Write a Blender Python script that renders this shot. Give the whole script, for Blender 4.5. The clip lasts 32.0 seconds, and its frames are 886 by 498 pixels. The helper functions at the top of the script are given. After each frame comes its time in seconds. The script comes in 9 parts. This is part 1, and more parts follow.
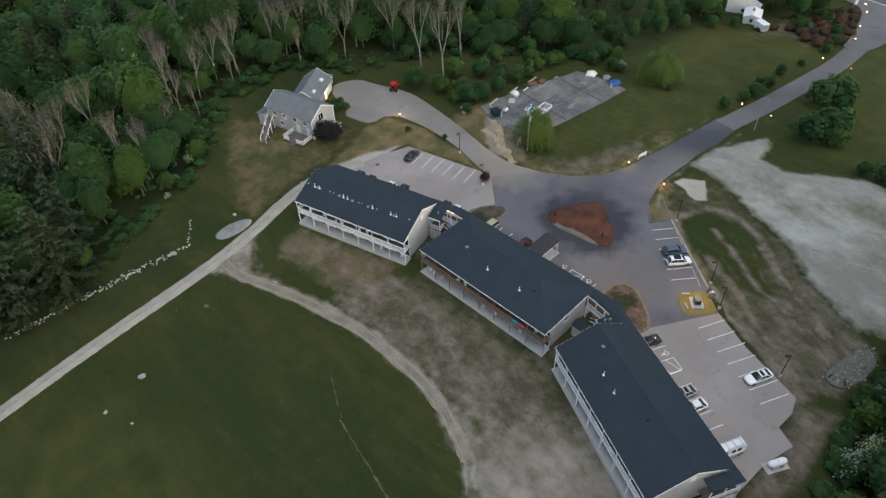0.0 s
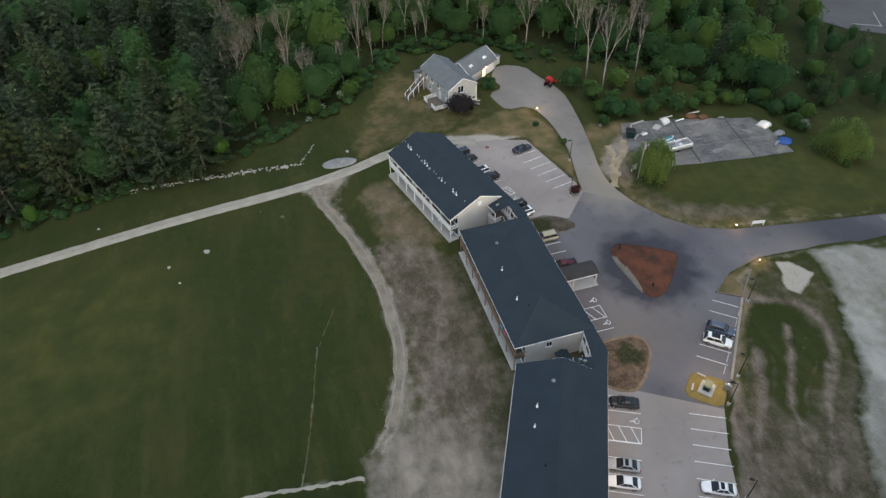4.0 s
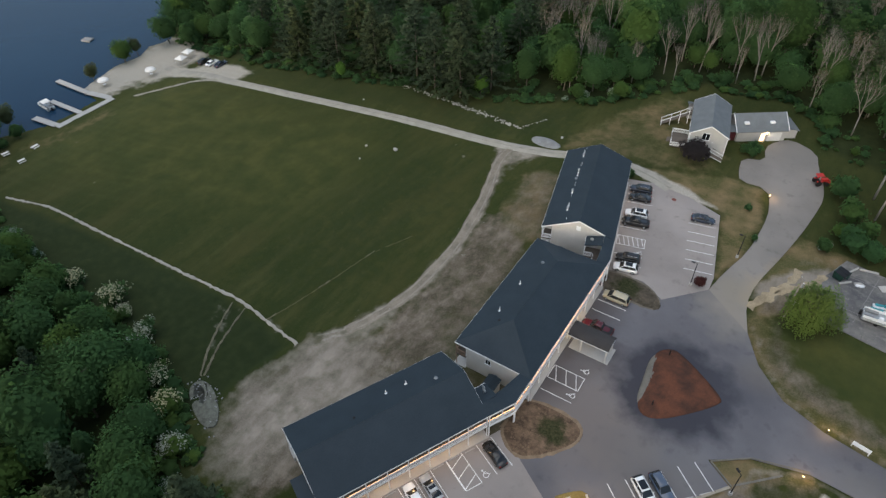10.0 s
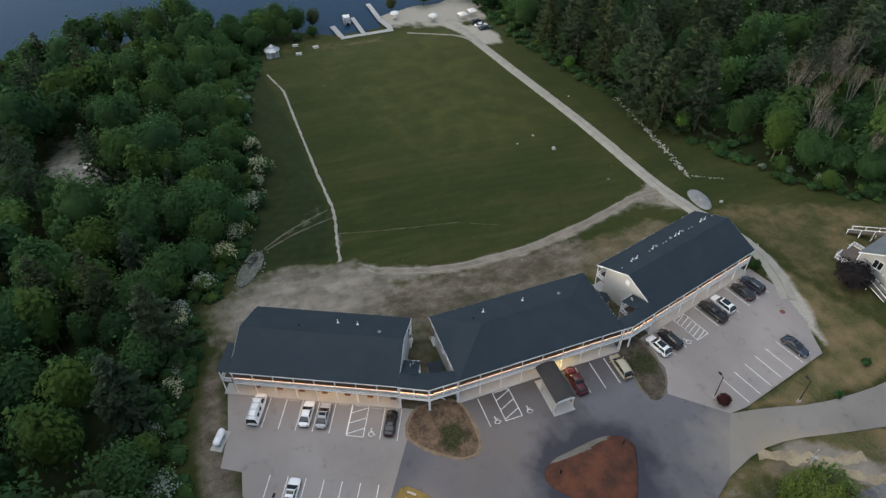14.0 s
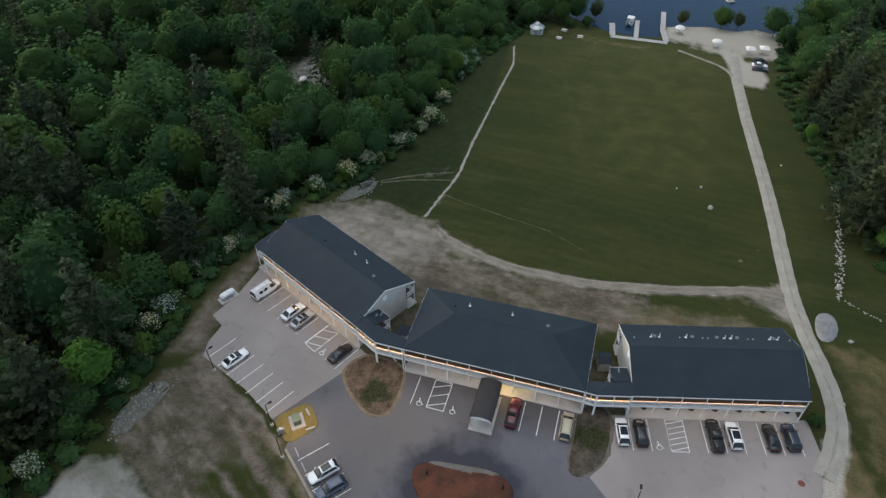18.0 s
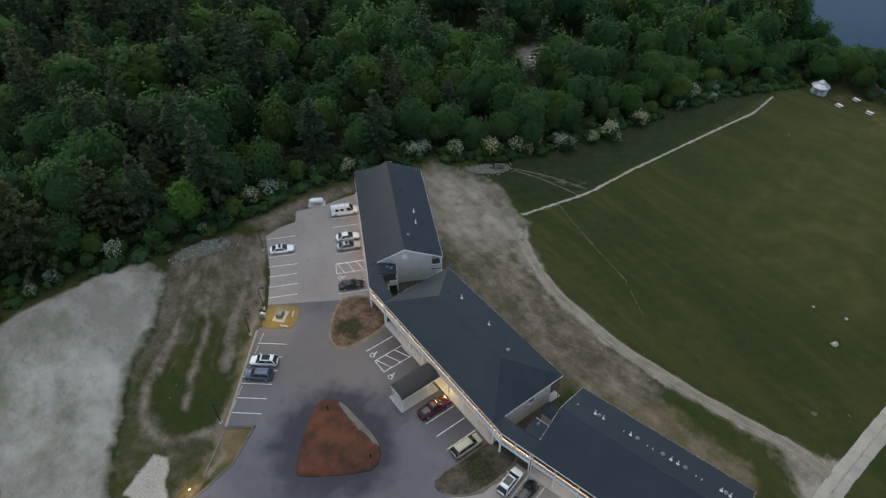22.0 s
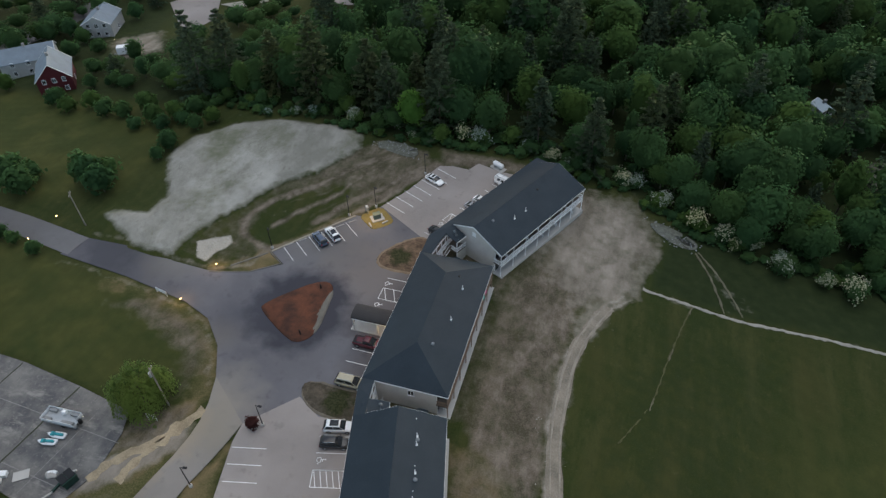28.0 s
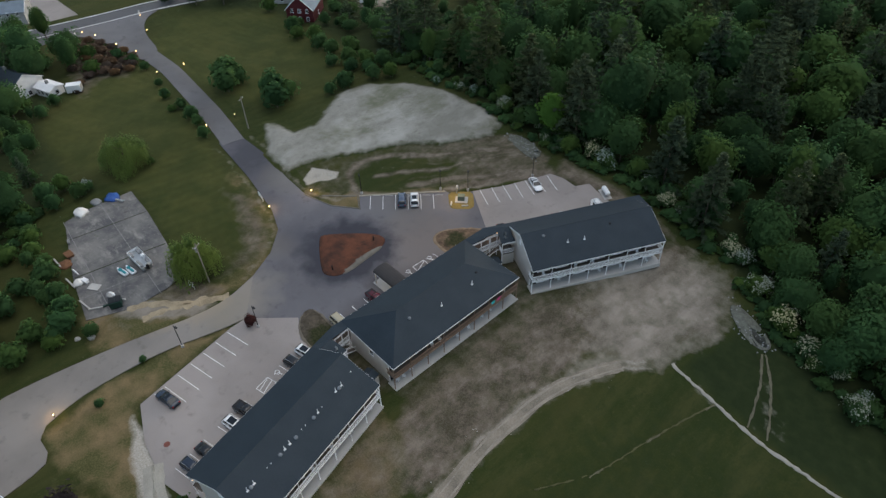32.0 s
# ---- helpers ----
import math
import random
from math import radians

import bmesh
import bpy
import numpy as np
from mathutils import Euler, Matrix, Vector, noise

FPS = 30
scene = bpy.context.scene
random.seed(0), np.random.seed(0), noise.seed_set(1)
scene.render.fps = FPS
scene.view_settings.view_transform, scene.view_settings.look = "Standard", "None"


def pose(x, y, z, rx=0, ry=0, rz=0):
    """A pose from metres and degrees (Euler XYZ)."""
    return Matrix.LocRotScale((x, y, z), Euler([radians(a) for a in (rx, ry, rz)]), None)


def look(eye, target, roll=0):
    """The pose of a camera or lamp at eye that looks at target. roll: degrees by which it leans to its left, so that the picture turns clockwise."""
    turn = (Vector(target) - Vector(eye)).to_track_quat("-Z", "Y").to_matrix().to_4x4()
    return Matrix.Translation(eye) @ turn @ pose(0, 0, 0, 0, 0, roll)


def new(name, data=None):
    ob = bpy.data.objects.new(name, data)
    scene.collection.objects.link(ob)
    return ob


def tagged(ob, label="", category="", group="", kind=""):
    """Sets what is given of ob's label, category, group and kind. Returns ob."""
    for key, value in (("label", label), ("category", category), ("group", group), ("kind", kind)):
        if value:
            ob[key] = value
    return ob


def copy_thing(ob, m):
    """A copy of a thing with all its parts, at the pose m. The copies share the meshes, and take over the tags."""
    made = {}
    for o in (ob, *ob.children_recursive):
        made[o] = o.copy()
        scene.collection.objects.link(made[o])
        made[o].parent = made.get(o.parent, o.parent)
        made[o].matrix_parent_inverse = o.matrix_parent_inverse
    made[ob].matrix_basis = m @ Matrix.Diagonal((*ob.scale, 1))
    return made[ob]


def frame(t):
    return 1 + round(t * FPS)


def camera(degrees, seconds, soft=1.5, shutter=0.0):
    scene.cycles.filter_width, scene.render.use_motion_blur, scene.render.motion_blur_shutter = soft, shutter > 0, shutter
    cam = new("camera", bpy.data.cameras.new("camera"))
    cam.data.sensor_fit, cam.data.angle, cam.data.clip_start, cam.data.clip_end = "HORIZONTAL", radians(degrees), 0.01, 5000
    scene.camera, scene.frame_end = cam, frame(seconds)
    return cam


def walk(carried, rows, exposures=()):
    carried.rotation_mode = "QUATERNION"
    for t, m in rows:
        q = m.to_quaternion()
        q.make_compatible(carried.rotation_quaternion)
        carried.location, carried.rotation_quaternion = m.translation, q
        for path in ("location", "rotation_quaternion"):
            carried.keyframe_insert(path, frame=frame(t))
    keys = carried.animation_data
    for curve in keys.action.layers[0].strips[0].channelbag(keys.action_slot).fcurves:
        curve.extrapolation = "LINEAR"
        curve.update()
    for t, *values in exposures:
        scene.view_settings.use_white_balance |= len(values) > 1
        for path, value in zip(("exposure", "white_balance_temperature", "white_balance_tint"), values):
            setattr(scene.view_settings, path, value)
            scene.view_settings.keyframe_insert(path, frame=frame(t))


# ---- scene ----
cam = camera(68.0, 32.0, 1.4)
METRES, EYE, TILT, LEAN, TURN = 360.6, 89.66, 3.75, 1.0, -44.7
ROWS = [
    (0.0, 0.0, 0.0, 0.0, -0.71, -47.51, 0.65),
    (0.5, 0.0128, -0.0007, 0.0001, 2.78, -47.58, 0.85),
    (1.0, 0.0257, -0.0006, 0.0004, 6.3, -47.64, 1.06),
    (1.5, 0.0388, 0.0002, 0.0004, 9.87, -47.66, 1.29),
    (2.0, 0.0517, 0.0018, 0.0005, 13.46, -47.68, 1.49),
    (2.5, 0.0647, 0.0042, 0.0005, 17.08, -47.67, 1.7),
    (3.0, 0.0776, 0.0074, 0.0004, 20.75, -47.63, 1.93),
    (3.5, 0.0902, 0.0112, 0.0, 24.44, -47.55, 2.08),
    (5.5, 0.1399, 0.036, -0.0007, 39.78, -47.18, 2.95),
    (6.0, 0.1518, 0.0444, -0.001, 43.74, -47.04, 3.14),
    (6.5, 0.1631, 0.054, -0.0009, 47.74, -46.91, 3.37),
    (7.0, 0.1739, 0.0642, -0.0011, 51.81, -46.72, 3.55),
    (7.5, 0.1839, 0.0754, -0.0013, 55.89, -46.53, 3.74),
    (8.0, 0.1932, 0.0877, -0.0015, 60.09, -46.37, 3.93),
    (8.5, 0.202, 0.1011, -0.002, 64.39, -46.16, 4.14),
    (9.0, 0.2102, 0.1153, -0.0029, 68.72, -45.83, 4.4),
    (9.5, 0.217, 0.1301, -0.0037, 73.16, -45.54, 4.54),
    (10.0, 0.2222, 0.1457, -0.0043, 77.67, -45.36, 4.6),
    (10.5, 0.227, 0.1622, -0.0059, 82.27, -44.95, 4.74),
    (11.0, 0.2296, 0.1784, -0.0064, 86.85, -44.72, 4.76),
    (11.5, 0.2317, 0.1956, -0.0078, 91.49, -44.33, 4.85),
    (12.0, 0.2322, 0.2125, -0.0091, 96.14, -43.97, 4.88),
    (12.5, 0.2313, 0.2294, -0.0102, 100.82, -43.61, 4.86),
    (13.0, 0.229, 0.246, -0.0117, 105.48, -43.25, 4.79),
    (13.5, 0.2251, 0.2627, -0.0125, 110.12, -42.97, 4.76),
    (14.0, 0.2201, 0.279, -0.0139, 114.72, -42.62, 4.73),
    (14.5, 0.2135, 0.2946, -0.0149, 119.33, -42.34, 4.62),
    (16.5, 0.1757, 0.3503, -0.0206, 137.84, -41.14, 4.07),
    (17.0, 0.1639, 0.3616, -0.0216, 142.42, -40.92, 3.81),
    (17.5, 0.1508, 0.3722, -0.0225, 147.02, -40.74, 3.57),
    (18.0, 0.1372, 0.3816, -0.0232, 151.56, -40.57, 3.31),
    (18.5, 0.1227, 0.3897, -0.0239, 156.11, -40.43, 3.03),
    (19.0, 0.1075, 0.3969, -0.0245, 160.69, -40.29, 2.76),
    (19.5, 0.0919, 0.4028, -0.0252, 165.25, -40.17, 2.48),
    (20.0, 0.076, 0.4079, -0.026, 169.82, -39.98, 2.18),
    (20.5, 0.0593, 0.411, -0.0261, 174.4, -39.98, 1.93),
    (21.0, 0.0428, 0.4128, -0.0263, 178.96, -39.96, 1.63),
    (21.5, 0.0258, 0.4135, -0.0266, 183.57, -39.91, 1.36),
    (22.0, 0.009, 0.4126, -0.0266, 188.15, -39.94, 1.07),
    (22.5, -0.0078, 0.4108, -0.0268, 192.74, -39.88, 0.78),
    (23.0, -0.0244, 0.4073, -0.0266, 197.36, -39.92, 0.52),
    (23.5, -0.0393, 0.4028, -0.0262, 201.6, -40.01, 0.25),
    (24.0, -0.0549, 0.3967, -0.0258, 206.14, -40.08, -0.01),
    (24.5, -0.0696, 0.3898, -0.0253, 210.65, -40.2, -0.32),
    (25.0, -0.0844, 0.3815, -0.0248, 215.13, -40.33, -0.46),
    (25.5, -0.098, 0.3725, -0.0245, 219.56, -40.41, -0.68),
    (27.5, -0.1454, 0.3273, -0.0229, 237.26, -40.72, -1.44),
    (28.0, -0.1547, 0.3149, -0.0222, 241.48, -40.8, -1.61),
    (28.5, -0.1627, 0.3021, -0.0214, 245.58, -40.92, -1.77),
    (29.0, -0.1698, 0.2892, -0.0208, 249.59, -41.0, -1.91),
    (29.5, -0.1757, 0.276, -0.0201, 253.52, -41.15, -2.03),
    (30.0, -0.1804, 0.263, -0.0194, 257.31, -41.3, -2.16),
    (30.5, -0.184, 0.2499, -0.0189, 261.04, -41.45, -2.3),
    (31.0, -0.1866, 0.2367, -0.0181, 264.68, -41.67, -2.39),
    (31.5, -0.1882, 0.2235, -0.0173, 268.28, -41.9, -2.45),
    (32.0, -0.1889, 0.2105, -0.0165, 271.85, -42.14, -2.53),
]
walk(cam, [(t, pose(0, 0, EYE, TILT, LEAN, TURN) @ pose(METRES * x, METRES * y, METRES * z, 90 + pitch, roll, yaw)) for t, x, y, z, yaw, pitch, roll in ROWS],
     exposures=[(0.0, 1.3), (8.0, 1.28), (16.0, 1.22), (24.0, 1.12), (32.0, 1.1)])

# ---- world and large lights ----
world = bpy.data.worlds.new("dusk_sky")
scene.world = world
world.use_nodes = True
wn = world.node_tree.nodes
sky = wn.new("ShaderNodeTexSky")
sky.sky_type = "NISHITA"
sky.sun_disc = False
sky.sun_elevation = radians(9.0)
sky.sun_rotation = radians(182.0)
sky.air_density, sky.dust_density, sky.ozone_density = 1.0, 2.0, 2.0
wn["Background"].inputs["Strength"].default_value = 0.15
veil = wn.new("ShaderNodeHueSaturation")
veil.inputs["Saturation"].default_value = 0.72
world.node_tree.links.new(sky.outputs[0], veil.inputs["Color"])
world.node_tree.links.new(veil.outputs[0], wn["Background"].inputs["Color"])

sun_data = bpy.data.lights.new("sun", "SUN")
sun_data.energy, sun_data.angle, sun_data.color = 0.6, radians(60.0), (1.0, 0.96, 0.91)
sun = new("sun", sun_data)
sun.matrix_world = look((-6, 8, 100), (0, 20, 0))

# ---- materials ----


class Nodes:
    """Short hand for building one node material."""

    def __init__(self, name, rough=0.8, metal=0.0, spec=0.3):
        self.mat = bpy.data.materials.new(name)
        self.mat.use_nodes = True
        self.t = self.mat.node_tree
        self.b = self.t.nodes["Principled BSDF"]
        self.b.inputs["Roughness"].default_value = rough
        self.b.inputs["Metallic"].default_value = metal
        self.b.inputs["Specular IOR Level"].default_value = spec
        self.obj = None

    def link(self, a, b):
        self.t.links.new(a, b)

    def coords(self, stretch=(1, 1, 1), turn=0.0):
        g = self.t.nodes.new("ShaderNodeNewGeometry")
        m = self.t.nodes.new("ShaderNodeMapping")
        m.inputs["Scale"].default_value = stretch
        m.inputs["Rotation"].default_value = (0, 0, radians(turn))
        self.link(g.outputs["Position"], m.inputs["Vector"])
        return m.outputs[0]

    def noise(self, scale, detail=4, stretch=None, turn=0.0, rough=0.55):
        n = self.t.nodes.new("ShaderNodeTexNoise")
        n.inputs["Scale"].default_value = scale
        n.inputs["Detail"].default_value = detail
        n.inputs["Roughness"].default_value = rough
        self.link(self.coords(stretch or (1, 1, 1), turn), n.inputs["Vector"])
        return n.outputs["Fac"]

    def ramp(self, fac, lo, hi, a=(0, 0, 0), b=(1, 1, 1)):
        r = self.t.nodes.new("ShaderNodeValToRGB")
        r.color_ramp.elements[0].position, r.color_ramp.elements[1].position = lo, hi
        r.color_ramp.elements[0].color, r.color_ramp.elements[1].color = (*a, 1), (*b, 1)
        self.link(fac, r.inputs[0])
        return r.outputs[0]

    def mix(self, fac, a, b, mode="MIX"):
        m = self.t.nodes.new("ShaderNodeMix")
        m.data_type, m.blend_type = "RGBA", mode
        for sock, v in ((m.inputs[0], fac), (m.inputs[6], a), (m.inputs[7], b)):
            if isinstance(v, bpy.types.NodeSocket):
                self.link(v, sock)
            elif isinstance(v, (int, float)):
                sock.default_value = v
            else:
                sock.default_value = (*v, 1)
        return m.outputs[2]

    def math(self, op, a, b):
        m = self.t.nodes.new("ShaderNodeMath")
        m.operation = op
        for sock, v in zip(m.inputs, (a, b)):
            if isinstance(v, bpy.types.NodeSocket):
                self.link(v, sock)
            else:
                sock.default_value = v
        return m.outputs[0]

    def attr(self, name):
        a = self.t.nodes.new("ShaderNodeAttribute")
        a.attribute_name = name
        return a

    def random(self):
        return self.t.nodes.new("ShaderNodeObjectInfo").outputs["Random"]

    def colour(self, c):
        if isinstance(c, bpy.types.NodeSocket):
            self.link(c, self.b.inputs["Base Color"])
        else:
            self.b.inputs["Base Color"].default_value = (*c, 1)
        return self

    def bump(self, height, strength=0.3, dist=0.05):
        b = self.t.nodes.new("ShaderNodeBump")
        b.inputs["Strength"].default_value, b.inputs["Distance"].default_value = strength, dist
        self.link(height, b.inputs["Height"])
        self.link(b.outputs[0], self.b.inputs["Normal"])
        return self


def surface(name, c, rough=0.8, vary=0.25, coarse=0.3, fine=6.0, bump=0.2, metal=0.0, spec=0.3, stretch=None):
    """A worn plain surface: two scales of tone and a little relief."""
    n = Nodes(name, rough, metal, spec)
    big, small = n.noise(coarse, 3), n.noise(fine, 5, stretch)
    lo, hi = [v * (1 - vary) for v in c], [min(1, v * (1 + vary)) for v in c]
    tone = n.mix(n.ramp(big, 0.3, 0.7), lo, hi)
    tone = n.mix(0.5, tone, n.ramp(small, 0.25, 0.75, lo, hi))
    n.colour(tone)
    if bump:
        n.bump(small, bump, 0.03)
    return n.mat


def glow(name, c, strength):
    n = Nodes(name)
    n.colour(c)
    n.b.inputs["Emission Color"].default_value = (*c, 1)
    n.b.inputs["Emission Strength"].default_value = strength
    return n.mat


def paint(name, c, rough=0.25):
    n = Nodes(name, rough, 0.0, 0.5)
    n.colour(n.mix(n.ramp(n.noise(2.0, 3), 0.3, 0.7), [v * 0.9 for v in c], c))
    n.b.inputs["Coat Weight"].default_value = 0.4
    return n.mat


def ground_material():
    n = Nodes("ground_cover", 0.95, 0, 0.1)
    n.b.inputs["Sheen Weight"].default_value, n.b.inputs["Sheen Roughness"].default_value = 0.15, 0.5
    n.b.inputs["Sheen Tint"].default_value = (0.36, 0.36, 0.14, 1)
    n1, n2 = n.noise(0.045, 4), n.noise(0.5, 5)
    n3, n4 = n.noise(4.0, 5), n.noise(0.16, 5)
    grass = n.mix(n.ramp(n1, 0.35, 0.65), (0.023, 0.033, 0.009), (0.037, 0.043, 0.012))
    grass = n.mix(n.ramp(n2, 0.35, 0.75), grass, (0.022, 0.033, 0.0095))
    grass = n.mix(n.math("MULTIPLY", n.ramp(n.noise(0.22, 6, (1, 0.22, 1), 25), 0.50, 0.66), 0.6), grass, (0.056, 0.058, 0.020))
    grass = n.mix(n.math("MULTIPLY", n.ramp(n.noise(1.3, 6, (1, 0.35, 1), 10, 0.65), 0.50, 0.68), 0.55), grass, (0.017, 0.028, 0.008))
    grass = n.mix(n.math("MULTIPLY", n.ramp(n3, 0.5, 0.8), 0.45), grass, (0.066, 0.071, 0.026))
    grass = n.mix(n.math("MULTIPLY", n.ramp(n.noise(0.10, 7, (1, 0.3, 1), 80, 0.62), 0.48, 0.66), 0.55), grass, (0.052, 0.051, 0.017))
    grass = n.mix(n.math("MULTIPLY", n.ramp(n.noise(0.55, 7, None, 0, 0.7), 0.60, 0.72), 0.4), grass, (0.084, 0.076, 0.036))
    dirt = n.mix(n.ramp(n.noise(0.35, 6, (1, 0.4, 1)), 0.35, 0.65), (0.146, 0.125, 0.100), (0.285, 0.250, 0.210))
    dirt = n.mix(n.math("MULTIPLY", n.ramp(n3, 0.4, 0.8), 0.35), dirt, (0.31, 0.28, 0.24))
    mud = n.mix(n.ramp(n.noise(0.30, 8, (1, 0.6, 1), 0, 0.68), 0.40, 0.62), (0.066, 0.054, 0.038), (0.182, 0.150, 0.121))
    mud = n.mix(n.math("MULTIPLY", n.ramp(n.noise(0.9, 7, (1, 0.5, 1), 60, 0.7), 0.52, 0.66), 0.5), mud, (0.060, 0.060, 0.034))
    mud = n.mix(n.math("MULTIPLY", n.ramp(n3, 0.4, 0.8), 0.3), mud, (0.25, 0.22, 0.18))
    gravel = n.mix(n.ramp(n3, 0.3, 0.75), (0.28, 0.255, 0.215), (0.47, 0.44, 0.39))
    dry = n.mix(n.ramp(n4, 0.4, 0.62), (0.066, 0.068, 0.026), (0.165, 0.122, 0.065))
    dry = n.mix(n.math("MULTIPLY", n.ramp(n3, 0.4, 0.8), 0.4), dry, (0.24, 0.18, 0.10))
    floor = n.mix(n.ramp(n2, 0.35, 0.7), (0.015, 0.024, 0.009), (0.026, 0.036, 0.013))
    sand = n.mix(n.ramp(n.noise(0.10, 8, (1, 0.7, 1), 35, 0.68), 0.40, 0.62), (0.195, 0.190, 0.166), (0.315, 0.306, 0.280))
    sand = n.mix(n.math("MULTIPLY", n.ramp(n.noise(0.06, 6, (1, 0.6, 1), 15, 0.6), 0.52, 0.66), 0.6), sand, (0.41, 0.40, 0.37))
    sand = n.mix(n.math("MULTIPLY", n.ramp(n.noise(0.9, 9, (1, 0.5, 1), 50, 0.75), 0.56, 0.68), 0.55), sand, (0.130, 0.126, 0.105))
    sand = n.mix(n.math("MULTIPLY", n.ramp(n3, 0.5, 0.8), 0.3), sand, (0.46, 0.445, 0.41))
    sand = n.mix(n.math("MULTIPLY", n.ramp(n.noise(0.075, 8, (1, 0.6, 1), 20, 0.7), 0.52, 0.66), 0.6), sand, (0.098, 0.104, 0.062))
    field = n.mix(n.ramp(n4, 0.35, 0.65), (0.032, 0.043, 0.012), (0.058, 0.061, 0.018))
    field = n.mix(n.math("MULTIPLY", n.ramp(n.noise(0.3, 7, (1, 0.5, 1), 40, 0.66), 0.48, 0.66), 0.55), field, (0.034, 0.044, 0.013))
    wa, wb = n.attr("cover_a"), n.attr("cover_b")
    sa = n.t.nodes.new("ShaderNodeSeparateColor")
    n.link(wa.outputs["Color"], sa.inputs[0])
    sb = n.t.nodes.new("ShaderNodeSeparateColor")
    n.link(wb.outputs["Color"], sb.inputs[0])
    rough = n.math("MULTIPLY", n.math("SUBTRACT", n.math("ADD", n.math("MULTIPLY", n2, 0.65), n.math("MULTIPLY", n4, 0.35)), 0.5), 1.3)

    def edge(w):
        return n.ramp(n.math("ADD", w, rough), 0.22, 0.8)

    c = grass
    c = n.mix(edge(sb.outputs[1]), c, field)
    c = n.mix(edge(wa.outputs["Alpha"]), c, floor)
    c = n.mix(edge(sa.outputs[2]), c, dry)
    c = n.mix(edge(sb.outputs[2]), c, mud)
    c = n.mix(edge(sa.outputs[0]), c, dirt)
    c = n.mix(edge(sb.outputs[0]), c, sand)
    c = n.mix(n.math("MULTIPLY", edge(wb.outputs["Alpha"]), 0.7), c, (0.085, 0.095, 0.045))
    c = n.mix(edge(sa.outputs[1]), c, gravel)
    n.colour(c)
    n.bump(n3, 0.5, 0.08)
    return n.mat


def asphalt(name, c, vary=0.2, dusty=()):
    n = Nodes(name, 0.85, 0, 0.3)
    c1, c2 = [v * (1 - vary) for v in c], [v * (1 + vary) for v in c]
    tone = n.mix(n.ramp(n.noise(0.06, 5), 0.35, 0.65), c1, c2)
    tone = n.mix(n.math("MULTIPLY", n.ramp(n.noise(25, 3), 0.3, 0.8), 0.35), tone, [v * 1.5 for v in c])
    tone = n.mix(n.math("MULTIPLY", n.ramp(n.noise(0.5, 6), 0.58, 0.7), 0.5), tone, [v * 0.65 for v in c])
    # each spot fades a paler or darker tone out round one point
    for (x, y), inner, outer, spot_tone, much in dusty:
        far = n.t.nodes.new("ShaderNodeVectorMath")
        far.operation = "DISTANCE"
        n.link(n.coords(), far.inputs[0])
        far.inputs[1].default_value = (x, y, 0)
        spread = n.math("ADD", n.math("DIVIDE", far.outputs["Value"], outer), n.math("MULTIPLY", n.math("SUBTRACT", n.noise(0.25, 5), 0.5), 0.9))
        tone = n.mix(n.ramp(spread, inner / outer, 1.0, (much,) * 3, (0, 0, 0)), tone, spot_tone)
    n.colour(tone)
    n.bump(n.noise(30, 3), 0.25, 0.01)
    return n.mat


def mulch():
    n = Nodes("red_mulch", 0.95, 0, 0.1)
    tone = n.mix(n.ramp(n.noise(0.28, 6, None, 0, 0.65), 0.38, 0.62), (0.058, 0.032, 0.025), (0.136, 0.055, 0.033))
    tone = n.mix(n.math("MULTIPLY", n.ramp(n.noise(5, 5), 0.45, 0.75), 0.5), tone, (0.045, 0.026, 0.020))
    n.colour(tone)
    n.bump(n.noise(7, 5), 0.8, 0.04)
    return n.mat


def earth_bed(name, dark, pale, centre, reach):
    """Trodden earth with a grassy middle that breaks up towards its rim."""
    n = Nodes(name, 0.95, 0, 0.1)
    tone = n.mix(n.ramp(n.noise(0.45, 7, None, 0, 0.7), 0.40, 0.62), dark, pale)
    tone = n.mix(n.math("MULTIPLY", n.ramp(n.noise(2.2, 6, None, 0, 0.7), 0.52, 0.68), 0.6), tone, [v * 1.35 for v in pale])
    far = n.t.nodes.new("ShaderNodeVectorMath")
    far.operation = "DISTANCE"
    n.link(n.coords(), far.inputs[0])
    far.inputs[1].default_value = (*centre, 0)
    spread = n.math("ADD", n.math("DIVIDE", far.outputs["Value"], reach), n.math("MULTIPLY", n.math("SUBTRACT", n.noise(0.7, 7, None, 0, 0.7), 0.5), 1.8))
    green = n.mix(n.ramp(n.noise(3.0, 5), 0.4, 0.65), (0.020, 0.026, 0.010), (0.052, 0.054, 0.024))
    tone = n.mix(n.ramp(spread, 0.55, 1.0, (0.92,) * 3, (0, 0, 0)), tone, green)
    n.colour(tone)
    n.bump(n.noise(5, 5), 0.7, 0.05)
    return n.mat


